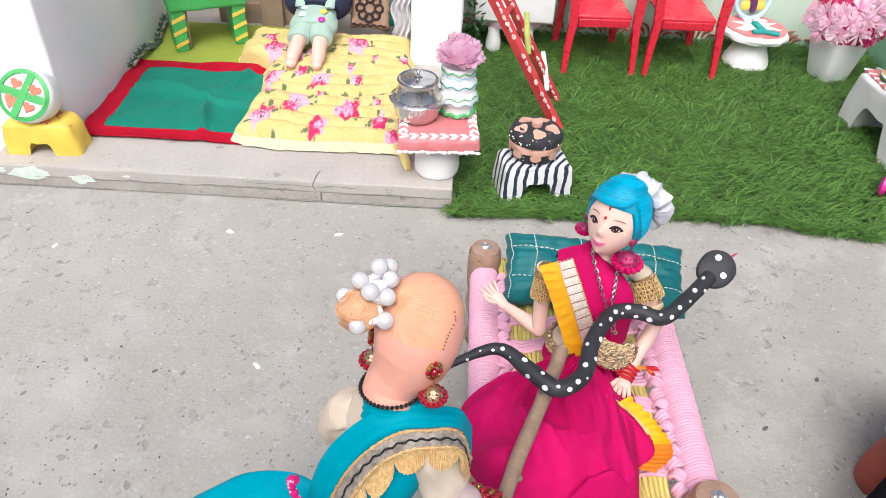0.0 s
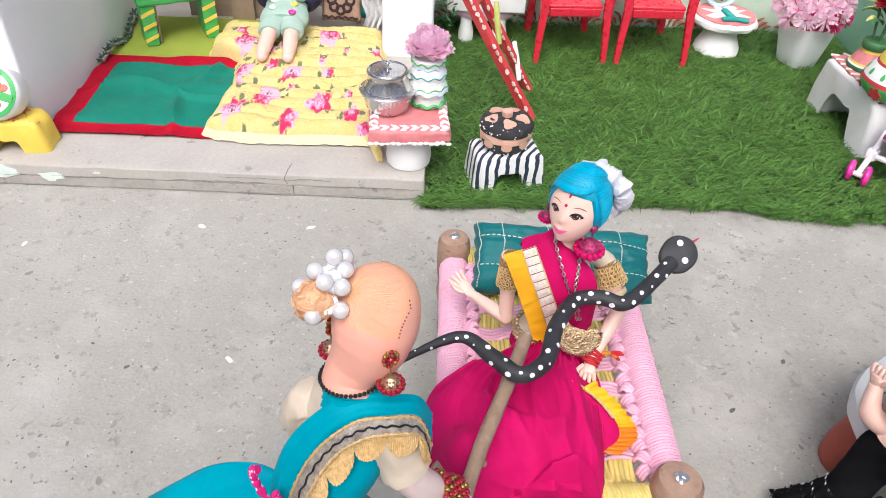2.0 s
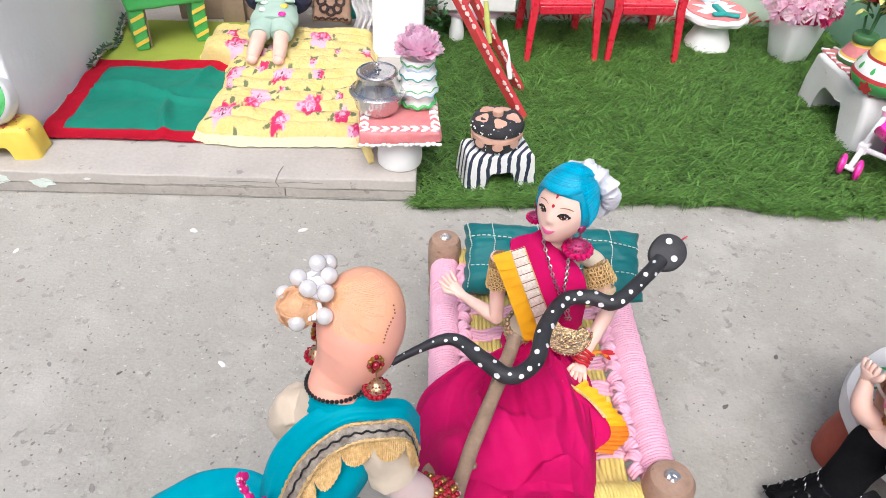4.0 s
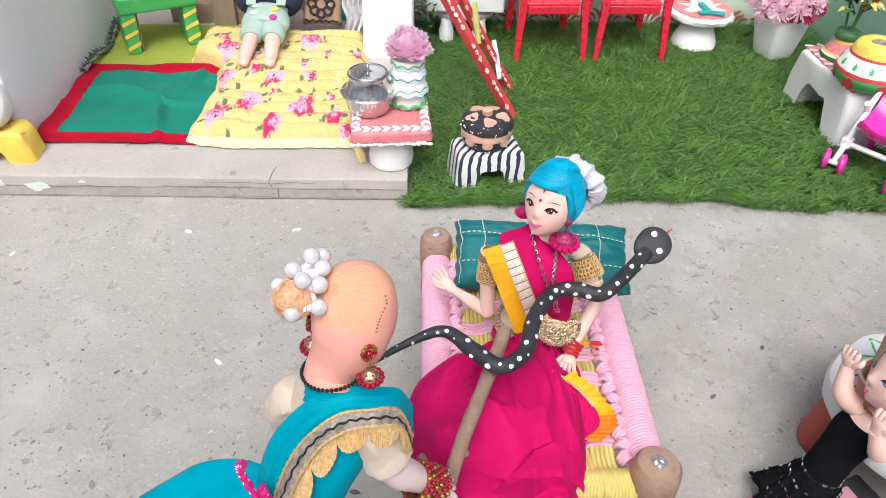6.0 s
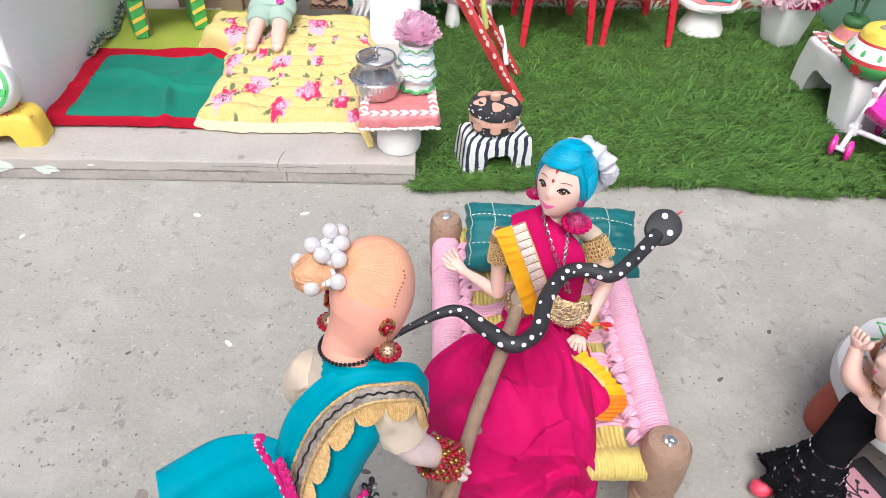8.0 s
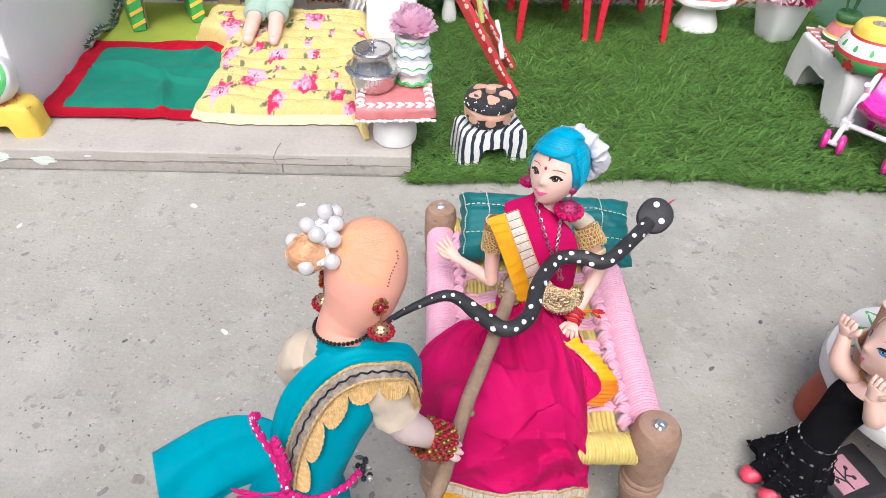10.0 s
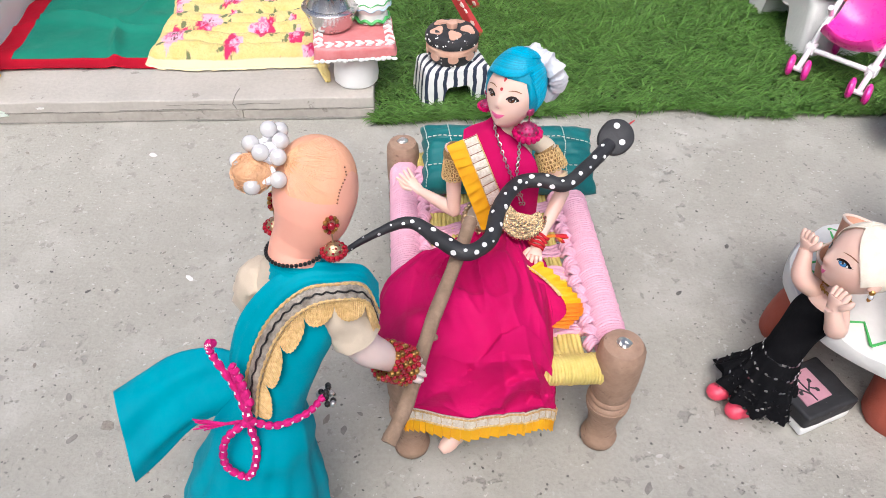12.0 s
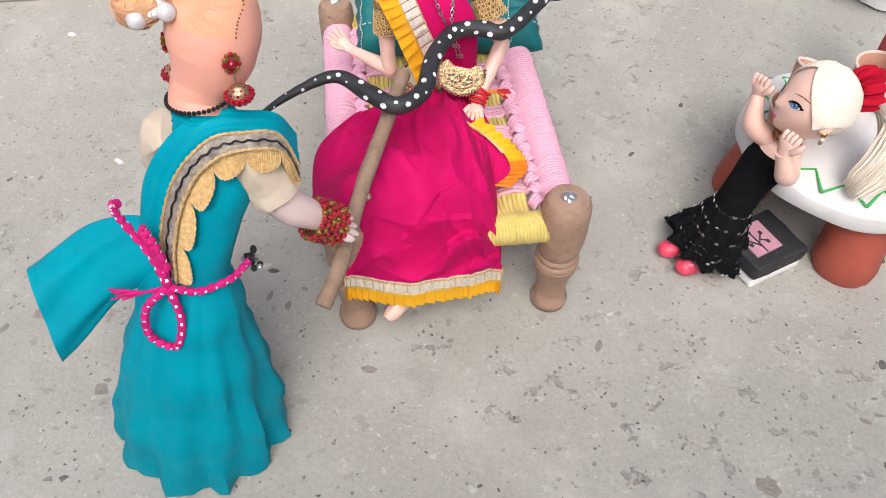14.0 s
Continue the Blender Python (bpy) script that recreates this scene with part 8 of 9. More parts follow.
# ---- the small blonde doll in a black dress leaning on the round table ----
C_MATS = [skin_pale, black_cloth, coral_shoe, blond_hair, eye_white, eye_blue, eye_dark, brow_brown, lip_pink, chrome, sequin_black]
SK, BK, PK, HR, EW, EB, ED, BR, LP, SQ = range(10)
g = Geo()
C_ST = [((0.2790, -0.3850, 0.0150), 0.0300, 0.0215), ((0.2835, -0.3825, 0.024), 0.0250, 0.0190), ((0.2885, -0.3790, 0.034), 0.0185, 0.0155), ((0.2950, -0.3745, 0.046), 0.0138, 0.0120), ((0.3010, -0.3705, 0.058), 0.0140, 0.0118), ((0.3105, -0.3660, 0.075), 0.0165, 0.0125), ((0.3160, -0.3645, 0.0850), 0.0140, 0.0105), ((0.3200, -0.3640, 0.0920), 0.0065, 0.0060), ((0.3260, -0.3640, 0.100), 0.0058, 0.0058)]
sc_ = resample(C_ST, 40)
rows = ring_rows(sc_, (0.35, -0.93, 0), 96)
for i, rw in enumerate(rows):
    z = sc_[i][0].z
    for j in range(96):
        q = 2 * math.pi * j / 96
        rw[j] = sc_[i][0] + (rw[j] - sc_[i][0]) * (1 + (0.17 * math.sin(9 * q + z * 30 + 1.5 * math.sin(2 * q)) + 0.06 * math.sin(23 * q)) * max(0, (0.047 - z) / 0.047) ** 0.8)
g.grid(rows, closed=True, caps=True, slot_of=lambda i, j: BK if sc_[i][0].z < 0.0835 else SK)
# flared corner of the skirt and rows of sequins
g.grid([[Vector((0.2850, -0.3720, 0.040)) + Vector((-0.026 * t, 0.018 * t * u, -0.018 * t - 0.010 * t * abs(u) + 0.002 * math.sin(u * 6))) for u in span(-1, 1, 12)] for t in span(0, 1, 8)], BK)
random.seed(5)
for zz in (0.0155, 0.020, 0.025, 0.031, 0.037, 0.0435):
    k = min(range(40), key=lambda i: abs(sc_[i][0].z - zz))
    for j in range(0, 96, 2):
        if random.random() < 0.75:
            d = (rows[k][j] - sc_[k][0]).normalized()
            g.patch(circle(0.0013, 8), 0.0004, SQ if random.random() < 0.30 else 10, m=frame_on(rows[k][j] + d * 0.0002, d))
for x, y, q in ((0.2610, -0.3790, 20), (0.2690, -0.3960, 10)):
    m = pose(x, y, 0.0, 0, 0, q)
    g.ball((x, y, 0.0065), (0.0125, 0.0072, 0.0065), 18, PK, m=m.to_3x3().to_4x4())
    g.ball((x - 0.006, y - 0.001, 0.0060), (0.0075, 0.0072, 0.0058), 14, PK, m=m.to_3x3().to_4x4())
    g.tube([(x + 0.004, y, 0.008), (x + 0.010, y + 0.002, 0.022)], [0.0050, 0.0055], 12, SK)
C_HEAD = head_frame((0.3265, -0.3650, 0.1235), (-0.88, 0.16, 0.32), (0.15, 0.15, 0.97))
C_DIM = (0.0213, 0.0230, 0.0248)
add_head(g, C_HEAD, C_DIM, SK)
add_face(g, C_HEAD, C_DIM, EW, EB, ED, BR, LP, SK, 1.0, (30, -6), -44, 0.62, 0.6)
add_hair(g, C_HEAD, C_DIM, HR, 50, -10, -30, 1.06, 90, 0.0001, 0.6, (0.06, 0.36))
random.seed(8)
for sgn in (-1, 1):
    strands(g, C_HEAD, C_DIM, [[(sgn * (lerp(0, 77, q) + random.uniform(-0.3, 0.3)), lerp(51, -22, q ** 1.3)), (sgn * lerp(50, 96, q), lerp(72, -6, q)), (sgn * lerp(100, 140, q), lerp(62, 2, q)), (sgn * 172, 16 + random.uniform(-4, 4))] for q in span(0, 1, 120)], HR, 0.0006, 1.068, 20)
for s in (-1, 1):
    g.ball(C_HEAD @ Vector((0.0196 * s, 0.003, -0.006)), (0.0028, 0.0045, 0.0055), 12, SK, m=C_HEAD.to_3x3().to_4x4())
# ponytail
TAIL = [Vector(p) for p in ((0.3480, -0.3610, 0.1285), (0.3680, -0.3640, 0.1290), (0.3790, -0.3830, 0.1140), (0.3680, -0.3980, 0.0970), (0.3560, -0.4020, 0.0840))]
for k in range(640):
    random.seed(60 + k)
    o = Vector((random.uniform(-1, 1), random.uniform(-1, 1), random.uniform(-0.8, 0.8))) * 0.0064
    pts = smooth_path([p + o * w for p, w in zip(TAIL, (0.4, 1, 1.4, 1.5, 1.2))], 14)
    g.tube(pts, [0.0003, 0.0004] + [0.00042] * 9 + [0.0004, 0.0003, 0.00015], 4, HR)
g.tube(smooth_path(TAIL, 16), [0.003, 0.0050, 0.0070, 0.009] + [0.0108] * 8 + [0.008, 0.006, 0.0045, 0.002], 18, HR, flat=0.8)
# raised arms
for up_, el_, wr_, to_ in (((0.3135, -0.3570, 0.0860), (0.3000, -0.3510, 0.0965), (0.3005, -0.3420, 0.1140), (0.3005, -0.3385, 0.1265)), ((0.3200, -0.3740, 0.0860), (0.3085, -0.3920, 0.0880), (0.3010, -0.3890, 0.1060), (0.3050, -0.3850, 0.1185))):
    pts = smooth_path([up_, el_, wr_], 12)
    g.tube(pts, [0.0068, 0.0070, 0.0072, 0.0074, 0.0074, 0.0072, 0.0070, 0.0066, 0.0060, 0.0055, 0.0050, 0.0047], 14, SK)
    add_hand(g, wr_, to_, (0.8, 0.2, 0.2), 0.0050, SK, 0.15, 0.2)
thing("blonde_doll", g, C_MATS, "small blonde doll in a black sequined dress leaning on the table", "doll", sharp=50)


# ---- what the dolls wear ----
def jhumka(name, top, material, bead, r, label, stud=None, group="earrings", drop=0.0):
    """A bell earring: a stud, a dome and a ring of beads under it."""
    ob = empty(name, label, "earring", pose(*top), group=group)
    part("stud", Geo().ball((0, 0, 0), (r * 0.35, r * 0.35, r * 0.4), 12), stud or material, ob)
    part("hook", Geo().tube([(0, 0, -r * 0.2), (0, 0, -r * 1.0 - drop)], r * 0.07, 6), material, ob)
    part("dome", Geo().revolve([(r * 0.90, -r * 2.1 - drop), (r * 0.92, -r * 1.90 - drop), (r * 0.76, -r * 1.60 - drop), (r * 0.50, -r * 1.30 - drop), (r * 0.20, -r * 1.12 - drop)], 24), material, ob)
    for lay, (rr, z, n, br) in enumerate(((r * 1.02, -r * 2.02, 15, r * 0.27), (r * 0.78, -r * 1.66, 16, r * 0.13), (r * 0.80, -r * 2.32, 12, r * 0.26), (r * 0.52, -r * 1.36, 12, r * 0.10))):
        g = Geo()
        for k in range(n):
            q = 2 * math.pi * k / n
            part("bead", Geo().ball((rr * math.cos(q), rr * math.sin(q), z - drop), br, 8), bead if lay in (0, 2) or (k + lay) % 2 else material, ob)
    return ob


EA = A_HEAD @ Vector((0.0150, 0.001, -0.0085))
EB_ = A_HEAD @ Vector((-0.0172, 0.004, -0.008))
jhumka("earring", EA + Vector((-0.002, -0.002, 0.001)), rose_metal, pink_bead, 0.0078, "pink beaded bell earring of the seated doll")
jhumka("earring", EB_ + Vector((-0.002, 0.001, 0)), rose_metal, pink_bead, 0.0048, "pink beaded bell earring of the seated doll")
for side, h_ in ((B_AX * 0.80 - B_FR * 0.60, -0.0050), (-B_AX * 0.97 - B_FR * 0.24, -0.0085)):
    i = min(range(121), key=lambda q: abs((skull[q] - B_HEAD.translation).dot(B_UP) - h_))
    p = B_PLACE @ (skull[i] + side * (B_R[i].x + 0.0012))
    j = jhumka("earring", p, old_gold, ruby, 0.0050, "gold and ruby bell earring of the standing doll", stud=ruby, drop=0.0042)
    for k in range(11):
        q = 2 * math.pi * k / 11
        part("stud_bead", Geo().ball(side.cross(Vector((0, 0, 1))) * 0.0029 * math.cos(q) + Vector((0, 0, 0.0008 + 0.0039 * math.sin(q))), 0.0011, 8), gold if k % 3 else ruby, j)

# white scrunchie round the blue bun
sc = A_HEAD @ Matrix.Translation((0.004, 0.0175, 0.0110)) @ Matrix.Rotation(radians(-52), 4, "X")
rows = []
for k in range(145):
    q = 2 * math.pi * k / 144
    R_, r_ = 0.0148 + 0.0014 * noise.noise((math.cos(q) * 3, math.sin(q) * 3, 2)), 0.0052 * (1 + 0.40 * noise.noise((math.cos(q) * 4, math.sin(q) * 4, 5)) + 0.05 * math.sin(q * 31 + 3 * math.sin(q * 5)))
    rows.append([sc @ Vector(((R_ + r_ * math.cos(w)) * math.cos(q), (R_ + r_ * math.cos(w)) * math.sin(q), r_ * math.sin(w) * 1.15)) for w in (2 * math.pi * i / 12 for i in range(12))])
thing("scrunchie", Geo().grid(rows, closed=True).lump(0.0011, 330), mat("ruched_cotton", (0.66, 0.66, 0.69), 0.8, (0.56, 0.56, 0.60), scale=120, bump=0.5, grain=1100), "white ruched scrunchie round the blue hair bun", "scrunchie")
red_sc = Geo()
rows = []
cm = Matrix.Translation((0.3590, -0.3610, 0.1290)) @ Matrix.Rotation(radians(80), 4, "Y")
for k in range(73):
    q = 2 * math.pi * k / 72
    r_ = 0.0054 * (1 + 0.25 * math.sin(q * 11) + 0.1 * math.sin(q * 23))
    rows.append([cm @ Vector(((0.0085 + r_ * math.cos(w)) * math.cos(q), (0.0085 + r_ * math.cos(w)) * math.sin(q), r_ * math.sin(w) * 1.5)) for w in (2 * math.pi * i / 10 for i in range(10))])
thing("scrunchie", red_sc.grid(rows, closed=True), red_cloth, "red scrunchie round a blonde ponytail", "scrunchie")

# chain with a half-moon pendant
neck = empty("necklace", "dark metal chain with a large gilt half-moon pendant", "necklace")
for s, pts in ((-1, [(0.0878, -0.2970, 0.1930), (0.0858, -0.3060, 0.1925), (0.0892, -0.3155, 0.1835), (0.0932, -0.3210, 0.1735), (0.0978, -0.3228, 0.1630), (0.1038, -0.3240, 0.1450)]), (1, [(0.1045, -0.2975, 0.1890), (0.1022, -0.3070, 0.1845), (0.1008, -0.3165, 0.1770), (0.1000, -0.3225, 0.1655), (0.1058, -0.3240, 0.1450)])):
    path = smooth_path(pts, 26)
    for k, p in enumerate(path):
        d = (path[min(k + 1, 25)] - path[max(k - 1, 0)]).normalized()
        sd = d.cross(Vector((0, -1, 0.3))).normalized()
        nn = d.cross(sd)
        loop = [p + d * 0.0013 * math.cos(q) + (sd if k % 2 else nn) * 0.0009 * math.sin(q) for q in span(0, 2 * math.pi, 10)]
        part("link", Geo().tube(loop, 0.00042, 5, caps=False), silver, neck)
PM = frame_on((0.1062, -0.3250, 0.1350), (0.05, -0.80, 0.60)) @ Matrix.Rotation(radians(-16), 4, "Z") @ Matrix.Scale(1.2, 4)
half = [(0.0125 * math.cos(q), 0.0115 * math.sin(q) - 0.001) for q in span(math.pi * 0.98, math.pi * 2.02, 24)] + [(0.0085, 0.0045), (0.004, 0.0015), (-0.004, 0.0015), (-0.0085, 0.0045)]
pend = part("pendant", Geo().patch(half, 0.0014, m=PM, back=0.0008), pendant_gilt, neck, "gilt half-moon pendant with beaded rim")
for k in range(26):
    q = lerp(math.pi * 0.92, math.pi * 2.08, k / 25)
    part("rim_bead", Geo().ball(PM @ Vector((0.0126 * math.cos(q), 0.0116 * math.sin(q) - 0.001, 0.0010)), 0.0013, 8), rim_gilt, pend)
part("crescent", Geo().tube([PM @ Vector((0.0092 * math.cos(q), 0.0084 * math.sin(q) - 0.001, 0.0014)) for q in span(math.pi * 1.0, math.pi * 2.0, 24)], 0.0005, 6), rim_gilt, pend)
for k in range(14):
    x = lerp(-0.0060, 0.0060, (k % 7) / 6)
    part("engraving", Geo().ball(PM @ Vector((x, -0.0035 - 0.0026 * (k // 7) + 0.0006 * math.sin(k * 2), 0.0014)), (0.0013, 0.0011, 0.0009), 8), rim_gilt, pend)
# waist belt, wrist threads, bangle
belt = Geo()
for z, r_ in ((0.1075, 1.06), (0.1105, 1.03), (0.1135, 1.0)):
    pts = [Vector((0.0920, -0.2970, z - 0.001 * math.cos(q))) + A_AX * 0.0215 * r_ * math.sin(q) + A_FR * 0.0172 * r_ * math.cos(q) for q in span(0, 2 * math.pi, 90)]
    belt.tube(pts, [0.0014 + 0.0006 * math.sin(k * 2.1 + z * 900) for k in range(91)], 8, caps=False)
thing("waist_belt", belt, old_gold, "gilt beaded belt round the seated doll's waist", "belt")
wrist = Geo()
for k in range(4):
    c = lerp(Vector((0.1192, -0.3305, 0.1215)), Vector((0.1152, -0.3352, 0.1170)), k / 3)
    d = Vector((-0.5, -0.65, -0.6)).normalized()
    m = frame_on(c, d)
    wrist.tube([m @ Vector((0.0050 * math.cos(q), 0.0046 * math.sin(q), 0.0004 * math.sin(3 * q + k))) for q in span(0, 2 * math.pi, 24)], 0.0011, 6, caps=False)
wt = thing("wrist_thread", wrist, red_thread, "red thread wound on the wrist with an orange tassel", "bracelet", weld=False)
for k in range(14):
    random.seed(90 + k)
    e_ = Vector((0.1360 + random.uniform(-0.003, 0.003), -0.3270 + random.uniform(-0.003, 0.004), 0.1150 + random.uniform(-0.003, 0.003)))
    part("tassel_strand", Geo().tube(smooth_path([(0.1205, -0.3310, 0.1215), (0.1290, -0.3290, 0.1200), e_], 7), [0.0012, 0.0011, 0.001, 0.001, 0.0011, 0.0013, 0.0006], 5), red_thread if k % 3 else ruffle_orange, wt, "orange tipped tassel strand")
m = frame_on((0.1293, -0.3072, 0.1530), (0.40, -0.46, -0.79))
thing("bangle", Geo().tube([m @ Vector((0.0068 * math.cos(q), 0.0068 * math.sin(q), 0)) for q in span(0, 2 * math.pi, 30)], 0.0012, 8, caps=False, flat=1.6), wood_cut, "pale gold bangle on the seated doll's arm", "bangle")

# pearls in the orange bun
pe = empty("pearl_clip", "cluster of white pearls on grey wire in the orange bun", "hair clip", B_PLACE)
PO = [(-0.0330, -0.4409, 0.2775), (-0.0294, -0.4358, 0.2734), (-0.0402, -0.4464, 0.2744), (-0.0283, -0.4437, 0.2733), (-0.0355, -0.4525, 0.2740), (-0.0289, -0.4515, 0.2708), (-0.0463, -0.4479, 0.2668), (-0.0399, -0.4594, 0.2620), (-0.0293, -0.4564, 0.2628), (-0.0345, -0.4455, 0.2700)]
PO = [Vector(o) + Vector((0.0027, 0.0005, 0.0020)) for o in PO]
for o in PO:
    part("pearl", Geo().ball(o, 0.0037, 20), pearl, pe, "glossy white pearl")
PO = [Vector(o) - BUN for o in PO]
for k in range(9):
    part("wire_loop", Geo().tube(smooth_path([BUN + PO[k] * 0.85, BUN + (PO[k] + PO[k + 1]) * 0.42, BUN + PO[k + 1] * 0.85], 8), 0.0019, 8), white_cloth, pe, "pale grey cloth wire")

# black bead necklace
bn_ = empty("bead_necklace", "string of small black beads round the doll's neck", "necklace", B_PLACE)
bead_mesh = mesh_of("bead", Geo().ball((0, 0, 0), 0.0010, 8), black_bead)
for k in range(44):
    q = 2 * math.pi * k / 44
    b = new("bead", bead_mesh)
    p = Vector((-0.0239, -0.4540, 0.2245)) + B_AX * 0.0138 * math.sin(q) + B_FR * 0.0138 * math.cos(q) + Vector((0, 0, -0.0012 * math.cos(q) + 0.0014 * math.sin(q)))
    b.parent, b.matrix_basis = bn_, Matrix.Translation(p)

# magenta beaded cord tied at the waist
cord = empty("tassel_belt", "magenta knotted cord belt with tassel over the turquoise sari", "belt", B_PLACE)


def bead_cord(path, n, r=0.0019, name="cord_strand"):
    pts = smooth_path(path, n * 4)
    rad = [r * (0.72 + 0.38 * abs(math.sin(math.pi * k / 4))) for k in range(n * 4)]
    g = Geo().tube(pts, rad, 8, slot_of=lambda i, j: 1 if i % 4 == 3 and j % 3 == 0 else 0)
    return part(name, g, [magenta_cord, white_cloth], cord)


KN = Vector((-0.0520, -0.4950, 0.1500))
bead_cord([KN, KN + Vector((-0.004, 0.006, 0.018)), KN + Vector((-0.012, 0.012, 0.034)), KN + Vector((-0.013, 0.013, 0.042)), KN + Vector((-0.010, 0.012, 0.044))], 13)
bead_cord([KN, KN + Vector((0.000, 0.004, 0.016)), KN + Vector((-0.004, 0.009, 0.030)), KN + Vector((-0.001, 0.006, 0.024)), KN + Vector((0.002, 0.002, 0.010))], 12, 0.0022)
bead_cord([KN, KN + Vector((-0.012, -0.004, -0.010)), KN + Vector((-0.014, -0.008, -0.026)), KN + Vector((-0.004, -0.010, -0.034)), KN + Vector((0.002, -0.006, -0.018)), KN], 18, 0.0020)
bead_cord([KN, (-0.0400, -0.4945, 0.1440), (-0.0260, -0.4870, 0.1420), (-0.0180, -0.4780, 0.1430)], 10)
for k in range(22):
    random.seed(120 + k)
    part("tassel_strand", Geo().tube(smooth_path([KN + Vector((-0.004, 0.001, -0.002)), KN + Vector((-0.012, 0.002, -0.005)), KN + Vector((-0.024 + random.uniform(-0.004, 0.003), 0.004 + random.uniform(-0.004, 0.004), -0.006 + random.uniform(-0.004, 0.004)))], 5), [0.0009, 0.0008, 0.0007, 0.0006, 0.0004], 5), magenta_cord, cord)
ch_ = empty("bead_charm", "small black and crystal bead charm on the cord", "charm", B_PLACE @ pose(-0.0170, -0.4775, 0.1430))
for k in range(14):
    random.seed(150 + k)
    part("charm_bead", Geo().ball([random.uniform(-0.004, 0.004) for _ in range(3)], 0.0017, 8), black_bead if k % 3 else chrome, ch_)

# red and gold bangles
for k in range(6):
    c = lerp(Vector((0.0140, -0.4672, 0.1575)), Vector((0.0240, -0.4637, 0.1480)), k / 5)
    m = frame_on(c, Vector((0.72, 0.25, -0.66)))
    bg = empty("bangle", "red beaded bangle with gold on the standing doll's wrist" if k % 2 else "gold bangle with red beads on the standing doll's wrist", "bangle", B_PLACE, group="wrist bangles")
    part("hoop", Geo().tube([m @ Vector((0.0090 * math.cos(q), 0.0090 * math.sin(q), 0)) for q in span(0, 2 * math.pi, 30)], 0.0010, 6, caps=False), gold, bg)
    for i in range(18):
        q = 2 * math.pi * (i + 0.5 * (k % 2)) / 18
        part("bead", Geo().ball(m @ Vector((0.0096 * math.cos(q), 0.0096 * math.sin(q), 0)), 0.0016, 8), ruby if (i + k) % 3 else gold, bg)

# blonde doll's earring and gold chain
ce = empty("earring", "gold earring with a white bead on the blonde doll's ear", "earring", pose(*(C_HEAD @ Vector((0.0212, 0.0030, -0.0095)))), group="earrings")
part("stud", Geo().ball((0, 0, 0), (0.0022, 0.0020, 0.0022), 10), gold, ce)
part("white_bead", Geo().ball((0, -0.0008, -0.0032), (0.0019, 0.0019, 0.0019), 10), pearl, ce)
part("drop", Geo().ball((0, -0.0004, -0.0060), (0.0014, 0.0014, 0.0018), 10), gold, ce)
gc = empty("gold_chain", "gold link chain round the blonde doll's neck", "necklace")
for k in range(22):
    q = 2 * math.pi * k / 22
    p = Vector((0.3195, -0.3640, 0.0920)) + Vector((0.35, -0.93, 0)) * 0.0105 * math.sin(q) + Vector((-0.80, -0.3, 0.3)) * 0.0098 * math.cos(q)
    m = frame_on(p, (math.cos(q), math.sin(q), 0.5))
    part("link", Geo().tube([m @ Vector((0.0019 * math.cos(w), 0.0013 * math.sin(w), 0)) for w in span(0, 2 * math.pi, 8)], 0.0006, 5, caps=False), gold, gc)

# ---- stick ----
STICK = smooth_path([(0.0155, -0.4820, 0.1170), (0.0260, -0.4625, 0.1270), (0.0400, -0.4230, 0.1400), (0.0560, -0.3850, 0.1510), (0.0680, -0.3540, 0.1580)], 26)
sk = thing("wooden_stick", Geo().tube(STICK, [0.0042 + 0.0004 * noise.noise((k * 0.6, 0, 0)) for k in range(26)], 16).lump(0.0004, 300), bark, "rough brown wooden stick held by the standing doll", "stick")
d = (STICK[-1] - STICK[-2]).normalized()
part("broken_end", Geo().tube([STICK[-1] - d * 0.0005, STICK[-1] + d * 0.0012], [0.0041, 0.0030], 14).lump(0.0010, 500), wood_cut, sk, "pale splintered end")
part("knot", Geo().ball(STICK[12] + Vector((0.003, -0.002, -0.002)), (0.0024, 0.0022, 0.0022), 10), bark, sk)

# ---- black spotted toy snake lying across the stick ----
SN = smooth_path([(-0.0200, -0.3900, 0.158), (0.0060, -0.3760, 0.166), (0.0300, -0.3660, 0.168), (0.0480, -0.3800, 0.1660), (0.0620, -0.3900, 0.1650), (0.0770, -0.3780, 0.1640), (0.0845, -0.3540, 0.1660), (0.0990, -0.3300, 0.1660), (0.1150, -0.3265, 0.1660), (0.1310, -0.3280, 0.1640), (0.1520, -0.3080, 0.1660), (0.1660, -0.2920, 0.1680)], 110)
rad = [0.0048 * min(1, 0.18 + k / 110 * 3.2) for k in range(110)]
snake = empty("toy_snake", "black clay toy snake with white spots draped over the stick", "toy snake")
part("body", Geo().tube(SN, rad, 16).lump(0.0003, 200), black_paint, snake)
hd = frame_on(SN[-1] + (SN[-1] - SN[-3]).normalized() * 0.009, (-0.05, -0.62, 0.78), up=SN[-1] - SN[-4])
part("head", Geo().revolve([(0.004, -0.0036), (0.0100, -0.0030), (0.0120, -0.0004), (0.0112, 0.0020), (0.0085, 0.0031), (0.0040, 0.0034), (0.0010, 0.0034)], 30, wob=0.03, m=hd @ Matrix.Diagonal((1, 1.16, 1, 1))).lump(0.0004, 120), black_paint, snake)
for x, y in ((-0.0045, 0.0055), (0.0055, -0.001)):
    part("eye", Geo().patch(circle(0.0021, 12), 0.0006, m=hd @ pose(x, y, 0.0031), back=0.002), white_paint, snake, "white painted eye")
part("tongue", Geo().tube([hd @ Vector((0.001, 0.0135, 0)), hd @ Vector((0.002, 0.0175, 0.0005))], [0.0008, 0.0004], 6), red_paint, snake, "red tongue")
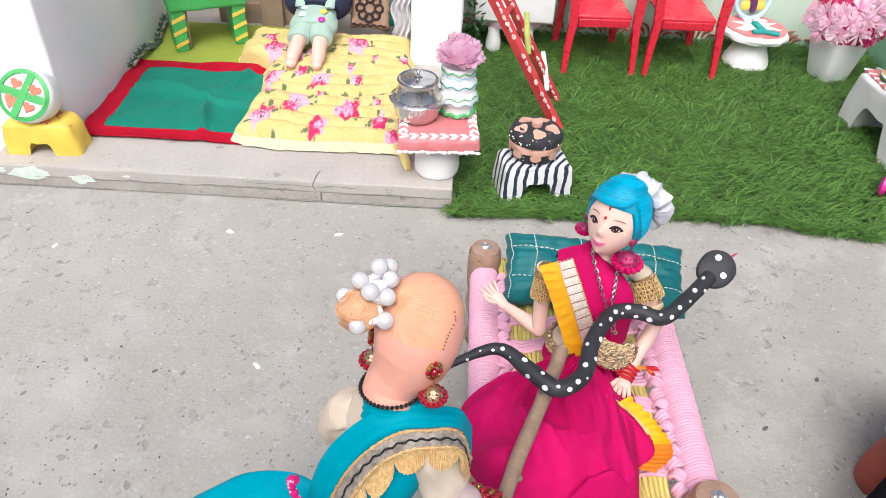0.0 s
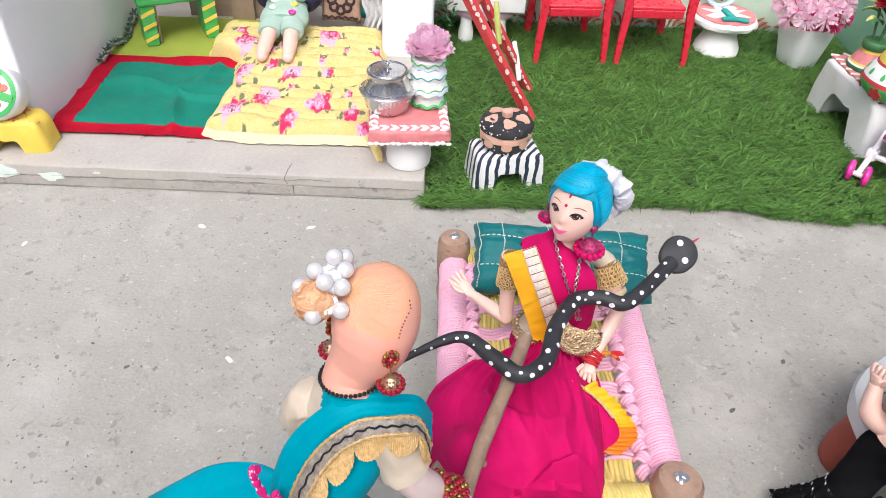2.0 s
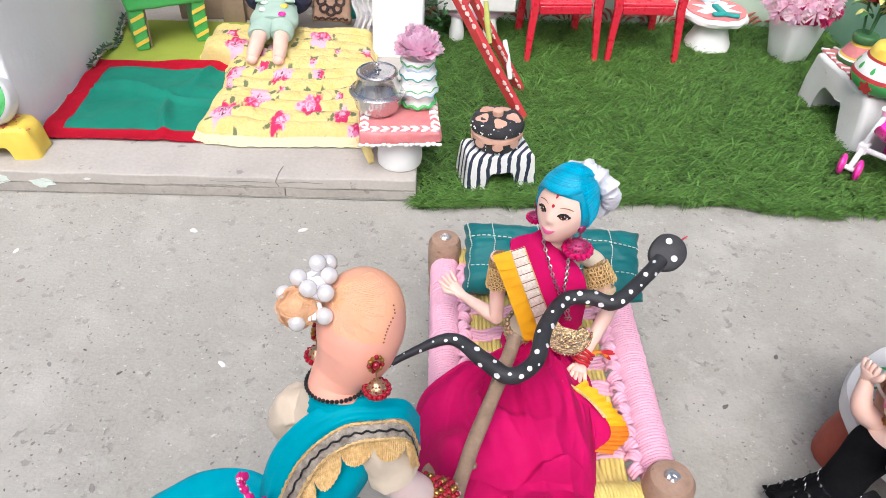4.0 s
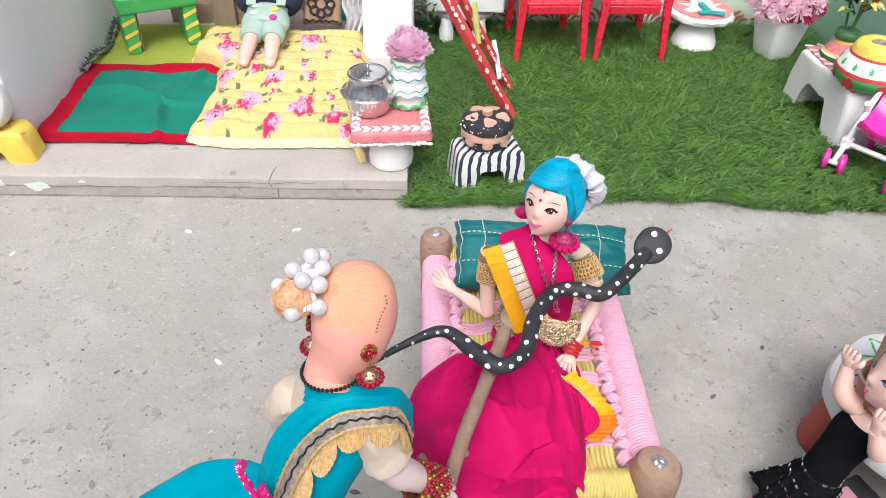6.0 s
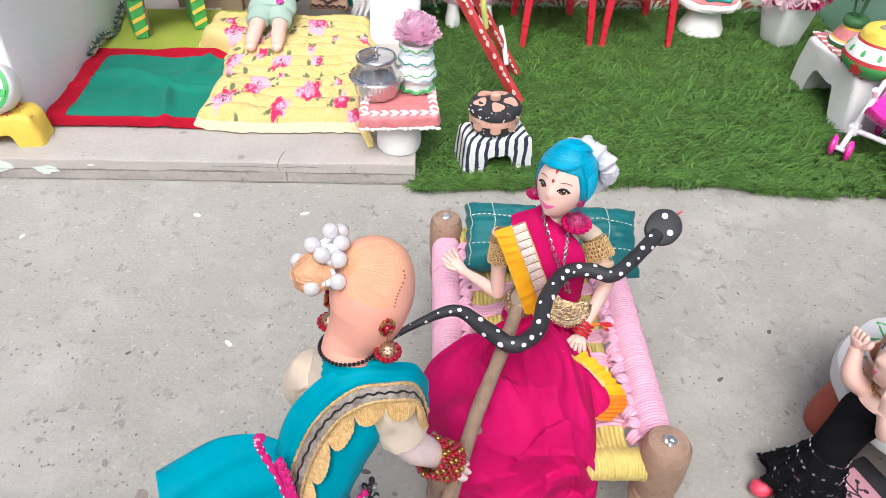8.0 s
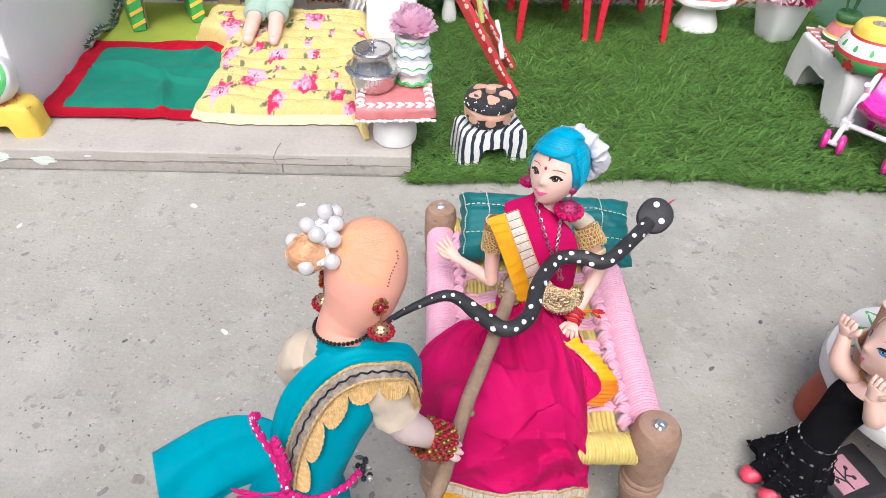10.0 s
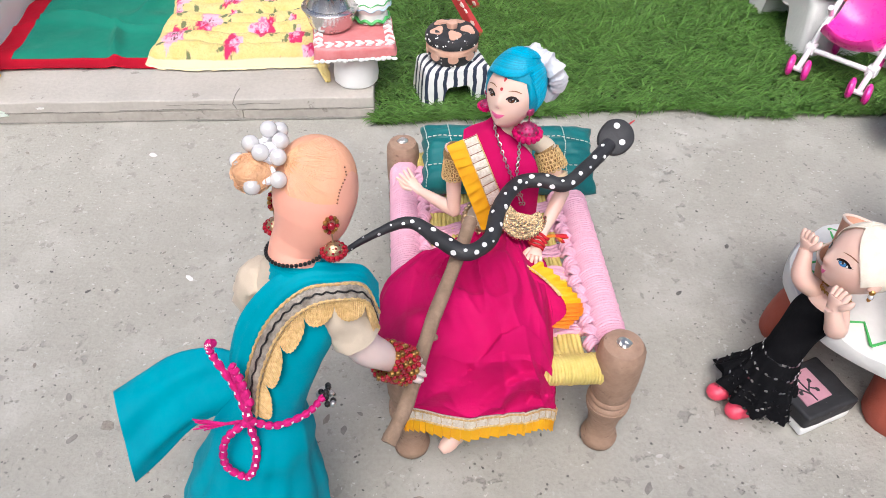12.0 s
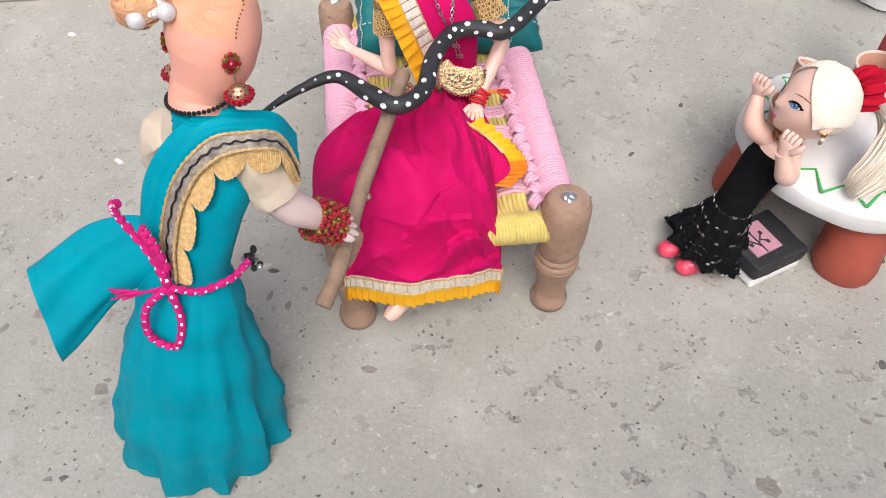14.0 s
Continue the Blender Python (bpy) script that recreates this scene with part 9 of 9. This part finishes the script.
spot = mesh_of("white_spot", Geo().patch([(x * (1 + 0.15 * math.sin(3 * k)), y) for k, (x, y) in enumerate(circle(1.0, 10))], 0.35, back=1.2), white_paint)
for k in range(6, 106, 3):
    t = (SN[k + 1] - SN[k - 1]).normalized()
    view = Vector((0, -0.72, 0.70))
    nrm = (view - t * view.dot(t)).normalized()
    side = t.cross(nrm)
    ang = (0.45, -0.42)[(k // 3) % 2] + 0.30 * math.sin(k * 1.3)
    n2 = (nrm * math.cos(ang) + side * math.sin(ang)).normalized()
    s = min(rad[k] * 0.24, 0.00125) * (0.55 + 0.75 * abs(math.sin(k * 1.7)))
    o = new("white_spot", spot)
    o.parent = snake
    o.matrix_basis = frame_on(SN[k] + n2 * rad[k], n2, up=t) @ Matrix.Diagonal((s, s * 1.25, 0.0007, 1))

# ---- pale and dark flecks set in the concrete, and patches that darken its dents ----
random.seed(77)
fl = empty("concrete_flecks", "pale and dark grit in the concrete floor, with patches shading the dents", "grit", kind="structure")
KNOWN = [(-0.2253, -0.0595, 0.0062, flake_white), (-0.1149, -0.055, 0.0050, flake_white), (-0.3885, -0.0986, 0.0040, flake_white), (-0.1555, -0.2396, 0.0050, flake_white), (0.1863, -0.4513, 0.005, pit_grey), (-0.036, -0.359, 0.005, flake_pale)]
for k in range(190):
    KNOWN.append((random.uniform(-0.55, 0.60), random.uniform(-0.64, -0.02), random.choice((0.0010, 0.0012, 0.0015, 0.0020, 0.0028)), random.choice((pit_dark, pit_grey, pit_grey, stone_and_dent_shade, flake_pale))))
# larger chips, scuffs and worn stones, most of them towards the open yard
for k in range(70):
    KNOWN.append((random.uniform(-0.50, 0.60), -0.66 + 0.55 * random.random() ** 1.5, random.uniform(0.0022, 0.0046), random.choice((pit_dark, pit_grey, pit_grey, stone_and_dent_shade))))
# brown patches in the dents: the shade of the hollows put into colour
for x, y, r in ((-0.188, -0.382, 0.0085), (-0.137, -0.446, 0.0095), (0.265, -0.555, 0.012), (0.033, -0.452, 0.005), (0.215, -0.435, 0.006)):
    KNOWN.append((x, y, r, stone_and_dent_shade))
for x, y, r, mt in KNOWN:
    q0 = random.uniform(0, 3.14)
    out = [(r * math.cos(q) * random.uniform(0.7, 1.2), r * 0.5 * math.sin(q) * random.uniform(0.7, 1.2)) for q in (2 * math.pi * i / 9 for i in range(9))]
    part("fleck", Geo().patch(out, 0.0003, m=Matrix.Translation((x, y, ground_height(x, y))) @ Matrix.Rotation(q0, 4, "Z"), back=0.001), mt, fl, weld=False)

# finer grit, too small to pick apart
grit = Geo()
n = 0
while n < 4000:
    x, y = random.uniform(-0.58, 0.62), random.uniform(-0.66, -0.015)
    if random.random() > 0.30 + 1.0 * noise.noise((x * 6, y * 6, 3)) + 1.2 * max(0, -y - 0.30):
        continue
    n += 1
    r, q0 = random.choice((0.0004, 0.0005, 0.0006, 0.0008, 0.0010, 0.0014)), random.uniform(0, 3.14)
    out = [(r * math.cos(q) * random.uniform(0.6, 1.3), r * 0.5 * math.sin(q) * random.uniform(0.6, 1.3)) for q in (2 * math.pi * i / 7 for i in range(7))]
    grit.patch(out, 0.0002, random.choice((0, 1, 1, 2, 2)), m=Matrix.Translation((x, y, ground_height(x, y))) @ Matrix.Rotation(q0, 4, "Z"), back=0.001)
thing("concrete_grit", grit, [pit_dark, pit_grey, flake_pale], "fine dark and pale grit in the concrete", "grit", kind="stuff", weld=False, sharp=0)
